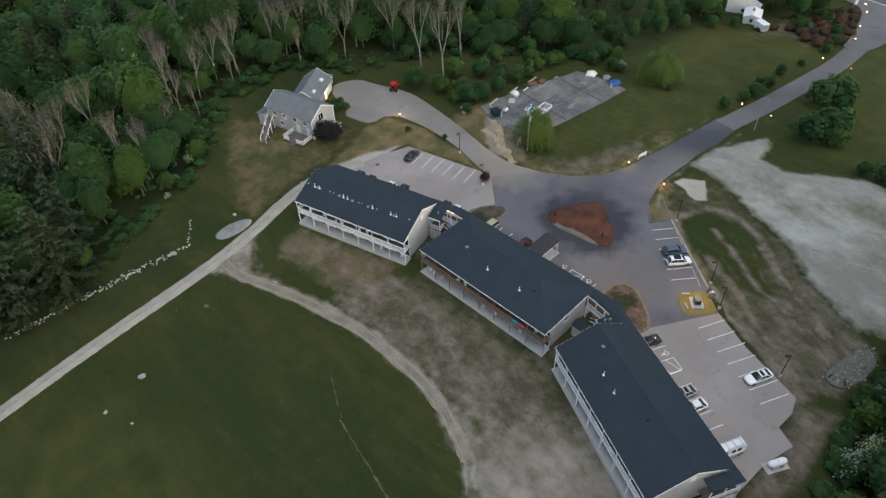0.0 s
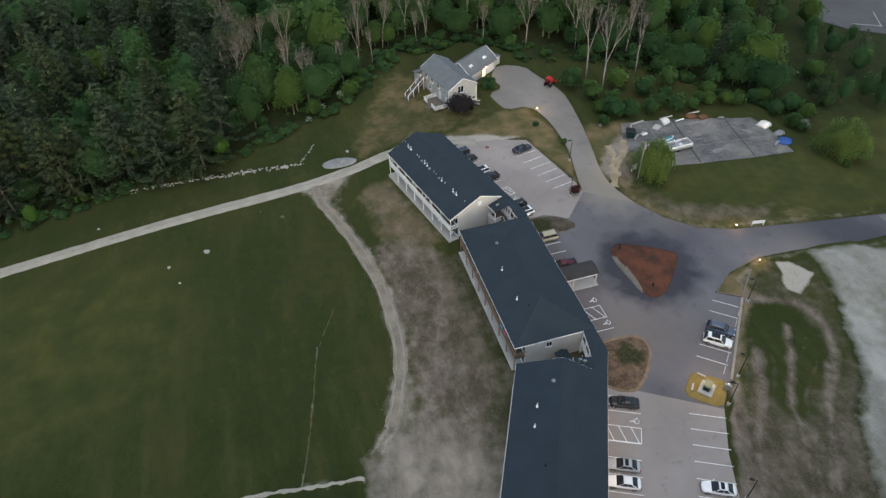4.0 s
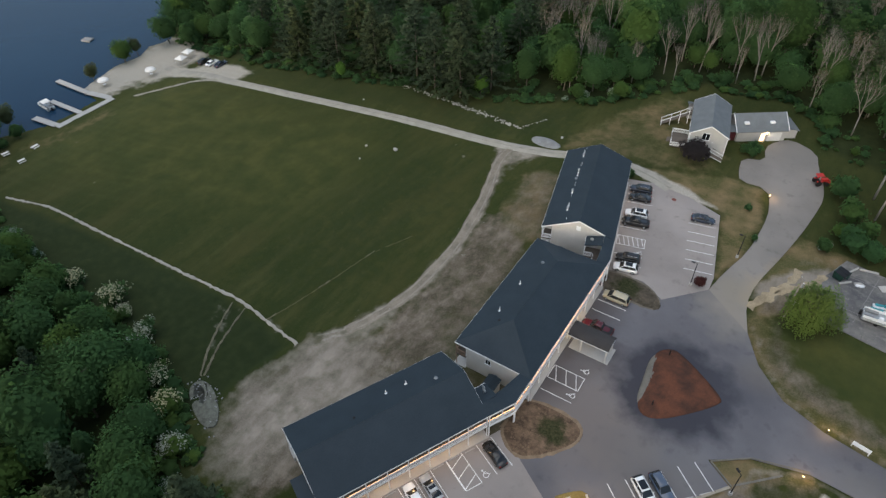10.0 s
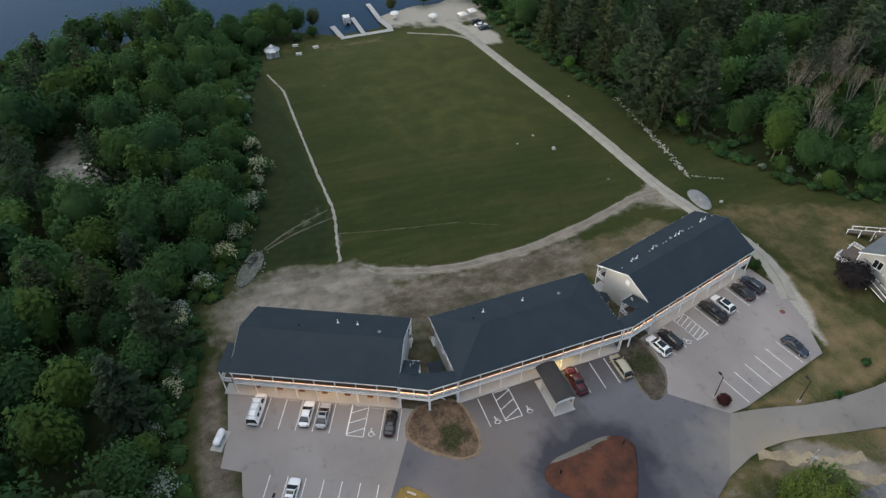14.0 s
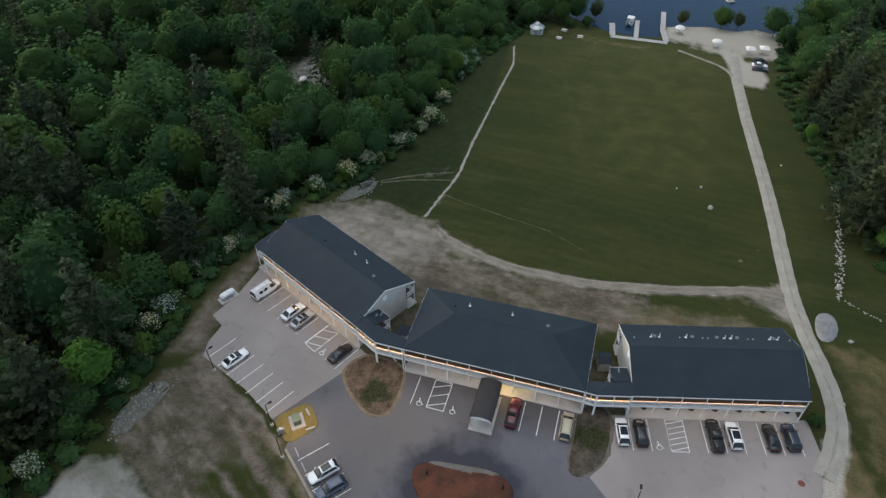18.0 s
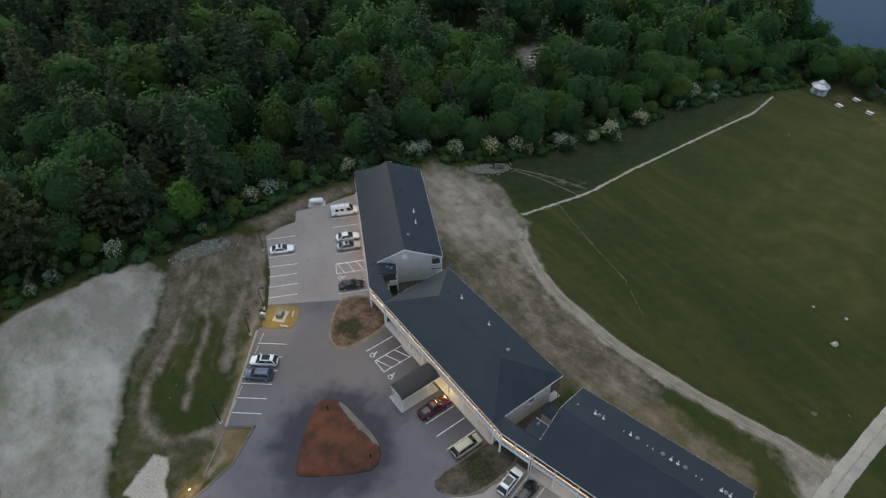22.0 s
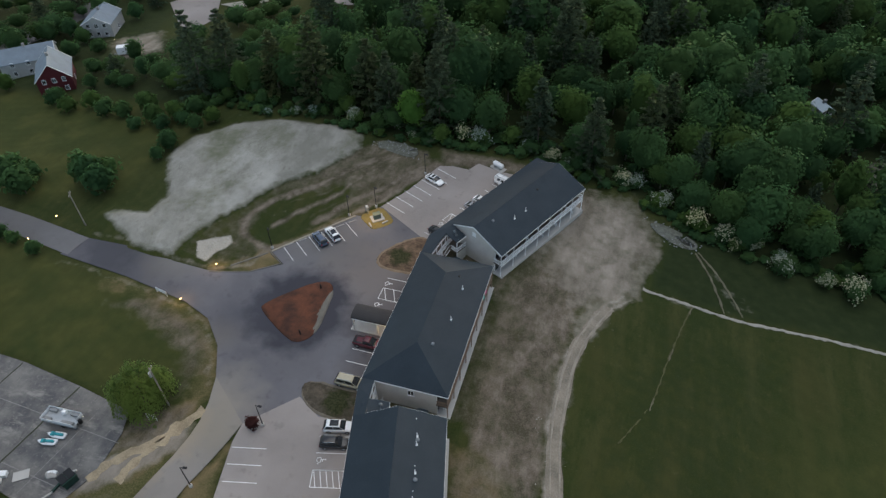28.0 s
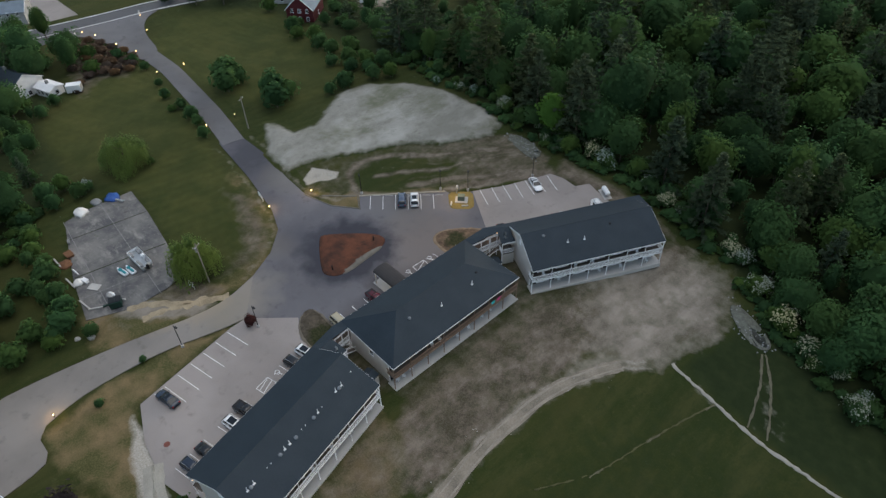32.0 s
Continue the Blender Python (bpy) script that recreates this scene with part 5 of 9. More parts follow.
def wing(name, ox, oy, turn, y0, y1, lake_posts, lot_posts, hip, label, wood_rail):
    """One two-storey motel wing. Its x runs from the lake eave to the lot eave, its y along the building."""
    T = thing(name, pose(ox, oy, 0, 0, 0, turn), label, "motel building", "motel wings")
    mid, W = WIDE / 2, WIDE
    # walls of both storeys, with their gables
    w = Mesh()
    top = EAVE + (RIDGE - EAVE) * LAKE_WALL / mid - 0.22
    topl = EAVE + (RIDGE - EAVE) * (W - LOT_WALL) / mid - 0.22
    if hip:
        top = topl = EAVE - 0.05
    wy0, wy1 = y0 + 0.3, y1 - 0.3
    t = 0.22
    w.box(LAKE_WALL, wy0, 0.1, LAKE_WALL + t, wy1, top - 0.1)
    w.box(LOT_WALL - t, wy0, 0.1, LOT_WALL, wy1, topl - 0.1)
    part("wall", w, M_WALL, T)
    for yy, yb in ((wy0, wy0 + t), (wy1 - t, wy1)):
        g = Mesh()
        a, b = LAKE_WALL + t + 0.003, LOT_WALL - t - 0.003
        peak = RIDGE - 0.3
        if hip:
            prof = [(a, 0.1), (b, 0.1), (b, EAVE - 0.1), (a, EAVE - 0.1)]
        else:
            prof = [(a, 0.1), (b, 0.1), (b, topl - 0.06), (mid, peak), (a, top - 0.06)]
        g.loft([[(x, yy, z) for x, z in prof], [(x, yb, z) for x, z in prof]])
        part("gable_wall", g, M_WALL, T)
    # roof
    th = 0.2
    r = Mesh()
    e0, e1 = -0.12, W + 0.12
    ez = EAVE - 0.05
    if hip:
        k = mid * 0.98
        r.sheet([(e0, y0, ez), (mid, y0 + k, RIDGE), (mid, y1 - k, RIDGE), (e0, y1, ez)][::-1], th)
        part("roof", r, M_ROOF, T)
        part("roof", Mesh().sheet([(e1, y0, ez), (mid, y0 + k, RIDGE), (mid, y1 - k, RIDGE), (e1, y1, ez)], th), M_ROOF, T)
        part("roof", Mesh().sheet([(e0, y0, ez), (e1, y0, ez), (mid, y0 + k, RIDGE)], th), M_ROOF, T)
        part("roof", Mesh().sheet([(e0, y1, ez), (mid, y1 - k, RIDGE), (e1, y1, ez)], th), M_ROOF, T)
        cap = Mesh().tube((mid, y0 + k, RIDGE - 0.01), (mid, y1 - k, RIDGE - 0.01), 0.05)
    else:
        part("roof", Mesh().sheet([(e0, y0, ez), (mid, y0, RIDGE), (mid, y1, RIDGE), (e0, y1, ez)][::-1], th), M_ROOF, T)
        part("roof", Mesh().sheet([(e1, y0, ez), (mid, y0, RIDGE), (mid, y1, RIDGE), (e1, y1, ez)], th), M_ROOF, T)
        cap = Mesh().tube((mid, y0, RIDGE - 0.01), (mid, y1, RIDGE - 0.01), 0.05)
    part("ridge_cap", cap, M_ROOF, T)
    # white edges of the roof
    for x in (e0 - 0.03, e1 + 0.03):
        part("fascia", Mesh().box(x - 0.015, y0, ez - 0.26, x + 0.015, y1, ez - 0.05), M_TRIM, T)
    for yy, s in ((y0, -1), (y1, 1)):
        if hip:
            part("rake", Mesh().box(e0, yy + s * 0.002 - 0.03, ez - 0.26, LOT_WALL, yy + s * 0.002 + 0.03, ez - 0.03), M_TRIM, T)
        else:
            for xa, xb in ((e0, mid), (LOT_WALL + 0.1, mid)):
                za, zb = (ez + (RIDGE - ez) * (1 - abs(x - mid) / (mid + 0.12)) for x in (xa, xb))
                lo, hi = sorted(((xa, za), (xb, zb)))
                part("rake", Mesh().loft([[(lo[0], yy + d, lo[1] - 0.27), (lo[0], yy + d, lo[1] - 0.01), (hi[0], yy + d, hi[1] - 0.01), (hi[0], yy + d, hi[1] - 0.27)] for d in (s * 0.002 - 0.025, s * 0.002 + 0.025)]), M_TRIM, T)
    # decks, slabs, soffits
    wood = M_WOODRAIL if wood_rail else M_TRIM
    part("balcony_floor", Mesh().box(0.05, y0 + 0.1, DECK - 0.22, LAKE_WALL - 0.003, y1 - 0.1, DECK), M_DECKWOOD, T)
    part("balcony_floor", Mesh().box(LOT_WALL + 0.003, y0 + 0.1, DECK - 0.22, W - 0.05, y1 - 0.1, DECK), M_DECKWOOD, T)
    part("rim_board", Mesh().box(0.0, y0 + 0.1, DECK - (0.2 if wood_rail else 0.3), 0.045, y1 - 0.1, DECK + 0.02), wood, T)
    part("rim_board", Mesh().box(W - 0.045, y0 + 0.1, DECK - 0.3, W, y1 - 0.1, DECK + 0.03), M_TRIM, T)
    part("patio_slab", Mesh().box(-0.35, y0, -0.9, LAKE_WALL - 0.01, y1, 0.1, 0.03), M_CONC, T)
    part("walkway_slab", Mesh().box(LOT_WALL + 0.01, y0, -0.1, W + 0.4, y1, 0.16, 0.03), M_CONC, T)
    part("soffit", Mesh().box(LOT_WALL + 0.003, y0 + 0.1, EAVE - 0.36, W - 0.02, y1 - 0.1, EAVE - 0.3), M_SOFFIT, T)
    part("soffit", Mesh().box(0.02, y0 + 0.1, EAVE - 0.36, LAKE_WALL - 0.003, y1 - 0.1, EAVE - 0.3), M_SOFFIT, T)
    # posts and rails
    L = y1 - y0
    for side, n in ((0, lake_posts), (1, lot_posts)):
        x = 0.09 if side == 0 else W - 0.09
        ys = [y0 + 0.15 + (L - 0.3) * i / (n - 1) for i in range(n)]
        lower = Mesh().box(-0.07, -0.07, 0.1, 0.07, 0.07, DECK - 0.3, 0.012).data("post", wood if side == 0 else M_TRIM)
        upper = Mesh().box(-0.06, -0.06, DECK, 0.06, 0.06, EAVE - 0.32, 0.012).data("post", wood if side == 0 else M_TRIM)
        for yy in ys:
            for me in (lower, upper):
                ob = new("post", me)
                ob.parent = T
                ob.matrix_basis = pose(x, yy, 0)
        for ya, yb in zip(ys, ys[1:]):
            part("railing", picket_rail(x, ya + 0.06, x, yb - 0.06, DECK), wood if side == 0 else M_TRIM, T)
    for yy in (y0 + 0.15, y1 - 0.15):
        part("railing", picket_rail(0.15, yy, LAKE_WALL - 0.01, yy, DECK), wood, T)
    part("beam", Mesh().box(0.02, y0 + 0.1, EAVE - 0.55, 0.16, y1 - 0.1, EAVE - 0.365), wood, T)
    part("beam", Mesh().box(W - 0.16, y0 + 0.1, EAVE - 0.55, W - 0.02, y1 - 0.1, EAVE - 0.365), M_TRIM, T)
    part("light_strip", Mesh().box(W - 0.20, y0 + 0.3, DECK + 1.0, W - 0.155, y1 - 0.3, DECK + 1.04), M_STRIP, T, "glowing warm rope light along the gallery rail")
    # doors and windows, room by room
    n = lake_posts - 1
    for i in range(n):
        yc = y0 + 0.3 + (L - 0.6) * (i + 0.5) / n
        for z in (0.1, DECK):
            window_unit(T, -1, LAKE_WALL, yc - 0.75, z + 1.25, 2.0, 1.9)
            door_unit(T, -1, LAKE_WALL, yc + 0.95, z, M_GLASS, 1.2)
            part("wall_unit", Mesh().box(LAKE_WALL - 0.18, yc - 1.15, z + 0.12, LAKE_WALL, yc - 0.35, z + 0.42, 0.02), M_WHITEPLASTIC, T, "white wall air conditioner")
            window_unit(T, 1, LOT_WALL, yc - 0.6, z + 1.25, 1.2, 1.1, False)
            door_unit(T, 1, LOT_WALL, yc + 0.8, z, M_DOORRED if z < 1 else M_DOORWHITE)
    return T


def vents(T, items):
    """Pipes and turbine vents standing through the roof: (kind, x, y)."""
    for kind, x, y in items:
        z = EAVE - 0.05 + (RIDGE - EAVE + 0.05) * (1 - abs(x - WIDE / 2) / (WIDE / 2 + 0.12))
        if kind == "pipe":
            m = Mesh().tube((x, y, z - 0.1), (x, y, z + 0.85), 0.055, 0.055, 8).box(x - 0.16, y - 0.2, z - 0.04, x + 0.16, y + 0.2, z + 0.05, 0.02)
            part("vent_pipe", m, M_WHITEPLASTIC, T, "white plastic vent pipe")
        elif kind == "cap":
            part("vent_cap", Mesh().box(x - 0.18, y - 0.18, z - 0.1, x + 0.18, y + 0.18, z + 0.16, 0.03), M_BLACK, T, "low black roof vent cap")
        elif kind == "stub":
            part("vent_pipe", Mesh().tube((x, y, z - 0.1), (x, y, z + 0.16), 0.07, 0.06, 8), M_WHITEPLASTIC, T, "short white vent stub")
        else:
            m = Mesh().tube((x, y, z - 0.1), (x, y, z + 0.16), 0.2, 0.2, 10)
            m.dome((x, y, z + 0.16), 0.32, 0.22, 10, 3)
            part("roof_ventilator", m, M_VENT, T, "domed grey metal ventilator")


S_TURN, N_TURN = -26.4, 14.3
south = wing("motel_wing", 56.9, 34.35, S_TURN, -26.9, 0.0, 8, 9, False, "grey two-storey motel wing with white balconies and dark shingle roof", False)
middle = wing("motel_wing", 57.75, 0, 0, 37.2, 66.5, 9, 9, True, "grey two-storey motel wing with wooden balcony rails and hipped roof", True)
north = wing("motel_wing", 56.9, 69.9, N_TURN, 0.0, 26.3, 8, 8, False, "grey two-storey motel wing with many roof vents and white balconies", False)
vents(south, [("pipe", 3.6, -8.3), ("pipe", 3.5, -11.6), ("dome", 5.6, -4.2), ("cap", 5.3, -17.6)])
vents(middle, [("pipe", 3.4, 45.6), ("pipe", 3.4, 52.8), ("dome", 4.6, 58.9), ("cap", 4.6, 43.4)])
vents(north, [("stub", 4.2, 1.4), ("pipe", 3.9, 4.1), ("dome", 3.8, 4.7), ("pipe", 3.9, 5.4), ("stub", 3.9, 8.6), ("pipe", 3.8, 9.6), ("dome", 3.7, 10.6), ("stub", 3.9, 12.2), ("stub", 3.9, 13.0),
              ("dome", 3.7, 14.4), ("pipe", 3.8, 15.6), ("pipe", 3.8, 16.6), ("dome", 3.7, 17.6), ("stub", 3.9, 19.2), ("stub", 3.9, 20.0), ("pipe", 3.8, 22.6), ("dome", 3.7, 23.2), ("pipe", 3.8, 23.8), ("stub", 4.0, 25.6)])
# small louvred vent windows high in the gables
for T, yy, turn in ((south, -0.28, 90), (south, -26.62, -90), (north, 0.28, -90), (north, 26.02, 90)):
    v = part("gable_vent", Mesh().box(0, -0.42, -0.5, 0.07, 0.42, 0.5, 0.015), M_TRIM, T, "white louvred gable vent")
    v.matrix_basis = pose(WIDE / 2, yy, 6.7, 0, 0, turn)
for yy, turn in ((66.22, 90), (37.48, -90)):
    w = window_unit(middle, 1, 0, 0, 0, 0.9, 1.1)
    w.matrix_basis = pose(6.0, yy, 4.2, 0, 0, turn)


def link_roof(inner, outer, label):
    """The covered gallery that joins two wings round a bend: roof, deck, rails, posts. inner and outer are plan lines."""
    T = thing("covered_gallery", pose(0, 0, 0), label, "covered walkway", "galleries joining the wings")
    n = len(inner)
    for i in range(n - 1):
        a, b, c, d = inner[i], inner[i + 1], outer[i + 1], outer[i]
        part("roof", Mesh().sheet([(a[0], a[1], a[2]), (d[0], d[1], d[2]), (c[0], c[1], c[2]), (b[0], b[1], b[2])], 0.18), M_ROOF, T)
        part("deck", Mesh().slab([(a[0], a[1]), (d[0], d[1]), (c[0], c[1]), (b[0], b[1])], DECK - 0.2, DECK - 0.005), M_DECKWOOD, T)
        for p, q in ((a, b), (d, c)):
            L = math.hypot(q[0] - p[0], q[1] - p[1])
            if L < 0.5:
                continue
            part("railing", picket_rail(p[0], p[1], q[0], q[1], DECK), M_TRIM, T)
            for z0, z1 in ((DECK - 0.3, DECK + 0.03), (EAVE - 0.5, EAVE - 0.25)):
                m = Mesh()
                nx, ny = -(q[1] - p[1]) / L * 0.05, (q[0] - p[0]) / L * 0.05
                m.slab([(p[0] + nx, p[1] + ny), (p[0] - nx, p[1] - ny), (q[0] - nx, q[1] - ny), (q[0] + nx, q[1] + ny)], z0, z1)
                part("beam", m, M_TRIM, T)
            for s in (0.02, 0.5, 0.98):
                x, y = p[0] + (q[0] - p[0]) * s, p[1] + (q[1] - p[1]) * s
                part("post", Mesh().box(x - 0.07, y - 0.07, DECK, x + 0.07, y + 0.07, EAVE - 0.25, 0.01), M_TRIM, T)
                if s != 0.5:
                    part("post", Mesh().box(x - 0.08, y - 0.08, 0.0, x + 0.08, y + 0.08, DECK - 0.3, 0.01), M_TRIM, T)
    for p, q in zip(outer, outer[1:]):
        L = math.hypot(q[0] - p[0], q[1] - p[1])
        k = 0.22 / L
        m = Mesh()
        nx, ny = -(q[1] - p[1]) * k, (q[0] - p[0]) * k
        s = -1 if nx > 0 else 1
        m.slab([(p[0] + s * nx * 0.9, p[1] + s * ny * 0.9), (q[0] + s * nx * 0.9, q[1] + s * ny * 0.9), (q[0] + s * nx * 1.15, q[1] + s * ny * 1.15), (p[0] + s * nx * 1.15, p[1] + s * ny * 1.15)], DECK + 0.98, DECK + 1.05)
        part("light_strip", m, M_STRIP, T, "glowing warm rope light along the gallery rail")
    return T


def at(T, x, y):
    p = T.matrix_basis @ Vector((x, y, 0))
    return p.x, p.y


ez = EAVE - 0.03
si, so = at(south, LOT_WALL + 0.1, 0.02), at(south, WIDE + 0.1, 0.02)
link_roof([(*si, 6.42), (68.75, 33.2, 6.1), (69.5, 37.17, ez)], [(*so, ez), (71.45, 32.4, ez), (71.5, 37.17, ez)], "covered gallery with white rails bending between two wings")
ni, no = at(north, LOT_WALL + 0.1, -0.02), at(north, WIDE + 0.1, -0.02)
link_roof([(69.5, 66.53, ez), (69.1, 69.6, 6.1), (*ni, 6.42)], [(71.5, 66.53, ez), (71.55, 68.2, ez), (*no, ez)], "covered gallery with white rails bending between two wings")


def stair_porch(T0, y, s, label):
    """A roofed stair landing against a gable end: s is the way out from the wall."""
    T = thing("stair_porch", T0.matrix_basis @ pose(0, y, 0), label, "stair porch", "stair porches")
    x0, x1, d = 8.6, LOT_WALL, 2.7
    ya, yb = sorted((0.02 * s, d * s))
    part("roof", Mesh().sheet([(x0, ya, 5.55), (x1, ya, 6.35), (x1, yb, 6.35), (x0, yb, 5.55)], 0.16), M_ROOF, T)
    part("fascia", Mesh().box(x0 - 0.05, ya, 5.3, x0 - 0.003, yb, 5.56), M_TRIM, T)
    part("landing", Mesh().box(x0 + 0.1, ya, DECK - 0.2, x1, yb, DECK - 0.01), M_DECKWOOD, T)
    for x in (x0 + 0.1, x1 - 0.1):
        part("post", Mesh().box(x - 0.07, d * s - 0.14 * s - 0.07, 0, x + 0.07, d * s - 0.14 * s + 0.07, 5.4, 0.01), M_TRIM, T)
    part("railing", picket_rail(x0 + 0.1, ya, x0 + 0.1, yb, DECK), M_TRIM, T)
    part("railing", picket_rail(x0 + 0.1, d * s - 0.1 * s, x0 + 1.6, d * s - 0.1 * s, DECK), M_TRIM, T)
    part("screen", Mesh().box(x0 + 0.06, ya + 0.1, 0.1, x0 + 0.1, yb - 0.1, DECK - 0.25), M_WALL, T, "grey boarded screen below the landing")
    n = 15
    for i in range(n):
        yy = (d + 0.28 * i) * s
        part("tread", Mesh().box(x0 + 1.8, min(yy, yy + 0.28 * s), DECK - 0.19 * (i + 1) - 0.05, x1 - 0.2, max(yy, yy + 0.28 * s), DECK - 0.19 * (i + 1)), M_DECKWOOD, T)
    for x in (x0 + 1.8, x1 - 0.2):
        m = Mesh()
        a, b = (x, d * s, DECK + 0.95), (x, (d + 0.28 * n) * s, 0.95)
        m.tube(a, b, 0.05)
        m.tube((x, d * s, DECK - 0.25), (x, (d + 0.28 * n) * s, 0.0), 0.09)
        part("stair_rail", m, M_TRIM, T)
    return T


stair_porch(south, 0.0, 1, "small dark-roofed stair porch against a gable wall")
stair_porch(north, 0.0, -1, "small dark-roofed stair porch against a gable wall")
# roofed end stair of the south wing
T = thing("end_porch", south.matrix_basis @ pose(0, -26.9, 0), "dark-roofed gallery end with white posts", "porch")
part("roof", Mesh().sheet([(8.4, -2.0, 6.2), (WIDE + 0.12, -2.0, ez), (WIDE + 0.12, -0.02, ez), (8.4, -0.02, 6.2)], 0.16), M_ROOF, T)
part("deck", Mesh().box(8.5, -1.9, DECK - 0.2, WIDE - 0.05, -0.02, DECK), M_DECKWOOD, T)
part("slab", Mesh().box(8.4, -2.0, -0.1, WIDE + 0.4, -0.02, 0.14, 0.03), M_CONC, T)
for x in (8.6, 11.0, WIDE - 0.1):
    part("post", Mesh().box(x - 0.07, -1.87, 0.1, x + 0.07, -1.73, 5.5, 0.01), M_TRIM, T)
part("railing", picket_rail(8.6, -1.8, WIDE - 0.1, -1.8, DECK), M_TRIM, T)
part("railing", picket_rail(WIDE - 0.09, -1.75, WIDE - 0.09, -0.1, DECK), M_TRIM, T)


def small_hut(x, y, turn, w, d, h, label):
    T = thing("utility_hut", pose(x, y, 0, 0, 0, turn), label, "hut")
    prof = [(-w / 2, 0.0), (w / 2, 0.0), (w / 2, h), (0, h + 0.5), (-w / 2, h)]
    part("wall", Mesh().loft([[(a, -d / 2, z) for a, z in prof], [(a, d / 2, z) for a, z in prof]]), M_WALL, T)
    for s in (-1, 1):
        pts = [(0, -d / 2 - 0.15, h + 0.58), (s * (w / 2 + 0.15), -d / 2 - 0.15, h), (s * (w / 2 + 0.15), d / 2 + 0.15, h), (0, d / 2 + 0.15, h + 0.58)]
        part("roof", Mesh().sheet(pts if s > 0 else pts[::-1], 0.08), M_ROOF, T)
    return T


small_hut(65.6, 35.4, 0, 2.0, 2.2, 2.6, "small grey siding hut between two wings")
small_hut(61.6, 68.6, 14, 2.2, 1.9, 2.2, "small dark-roofed hut between two wings")


def entrance_canopy():
    T = thing("entrance_canopy", pose(71.7, 52.1, 0), "grey rounded entrance canopy with pale gable boards", "canopy")
    L, w, h = 7.4, 1.75, 3.1
    arch = [(math.cos(a), math.sin(a)) for a in [k * math.pi / 10 for k in range(11)]]
    prof = [(-w * c, h + 0.72 * s) for c, s in arch] + [((w - 0.12) * c, h + 0.60 * s - 0.02) for c, s in arch]
    part("roof", Mesh().loft([[(x, y, z) for y, z in prof] for x in (0.15, L)], True), M_CANOPY, T)
    part("gable_board", Mesh().loft([[(x, -w + 0.1, h - 0.25), (x, w - 0.1, h - 0.25), (x, w - 0.2, h + 0.1), (x, w * 0.5, h + 0.46), (x, 0, h + 0.56), (x, -w * 0.5, h + 0.46), (x, -w + 0.2, h + 0.1)] for x in (L - 0.2, L - 0.08)]), M_TRIM, T)
    for s in (-1, 1):
        part("beam", Mesh().box(0.2, s * (w - 0.2) - 0.08, h - 0.35, L - 0.25, s * (w - 0.2) + 0.08, h - 0.13), M_TRIM, T)
        for x in (2.6, L - 0.35):
            part("post", Mesh().box(x - 0.12, s * (w - 0.2) - 0.12, 0.12, x + 0.12, s * (w - 0.2) + 0.12, h - 0.35, 0.02), M_WALL, T)
    part("floor_slab", Mesh().box(0.6, -w - 0.1, 0.0, L + 0.3, w + 0.1, 0.14, 0.03), M_CONC, T)
    return T


entrance_canopy()

# ---- trees and shrubs ----


def ico():
    """Corner points and faces of a twenty-sided ball."""
    g = (1 + 5 ** 0.5) / 2
    v = np.array([(-1, g, 0), (1, g, 0), (-1, -g, 0), (1, -g, 0), (0, -1, g), (0, 1, g), (0, -1, -g), (0, 1, -g), (g, 0, -1), (g, 0, 1), (-g, 0, -1), (-g, 0, 1)], float)
    f = np.array([(0, 11, 5), (0, 5, 1), (0, 1, 7), (0, 7, 10), (0, 10, 11), (1, 5, 9), (5, 11, 4), (11, 10, 2), (10, 7, 6), (7, 1, 8), (3, 9, 4), (3, 4, 2), (3, 2, 6), (3, 6, 8), (3, 8, 9), (4, 9, 5), (2, 4, 11), (6, 2, 10), (8, 6, 7), (9, 8, 1)])
    return v / np.linalg.norm(v[0]), f


ICO_V, ICO_F = ico()


def cards(centres, normals, sizes, rng, droop=0.0):
    """Small leaf sprays: bent four-cornered pieces facing roughly along the normals."""
    n = len(centres)
    d = normals + rng.normal(0, 0.45, (n, 3))
    d /= np.linalg.norm(d, axis=1)[:, None]
    u = np.cross(d, rng.normal(0, 1, (n, 3)))
    u /= np.linalg.norm(u, axis=1)[:, None]
    w = np.cross(d, u)
    s = sizes[:, None]
    a = centres + u * s * rng.uniform(0.7, 1.2, (n, 1))
    b = centres + w * s * rng.uniform(0.4, 0.9, (n, 1)) - d * s * 0.25
    c = centres - u * s * rng.uniform(0.7, 1.2, (n, 1)) - np.array([0, 0, droop]) * s
    e = centres - w * s * rng.uniform(0.4, 0.9, (n, 1)) - d * s * 0.25
    v = np.stack([a, b, c, e], 1).reshape(-1, 3)
    k = np.arange(n)[:, None] * 4
    t = np.concatenate([k + np.array([0, 1, 3]), k + np.array([1, 2, 3])])
    return v, t


def knobbly():
    """A finer ball: each face of the twenty-sided one split in four."""
    v, f, seen = [tuple(p) for p in ICO_V], [], {}

    def half(i, j):
        k = (min(i, j), max(i, j))
        if k not in seen:
            q = np.array(v[i]) + np.array(v[j])
            seen[k] = len(v)
            v.append(tuple(q / np.linalg.norm(q)))
        return seen[k]

    for i, j, k in ICO_F:
        a, b, c = half(i, j), half(j, k), half(k, i)
        f += [(i, a, c), (j, b, a), (k, c, b), (a, b, c)]
    return np.array(v), np.array(f)


KNOB_V, KNOB_F = knobbly()


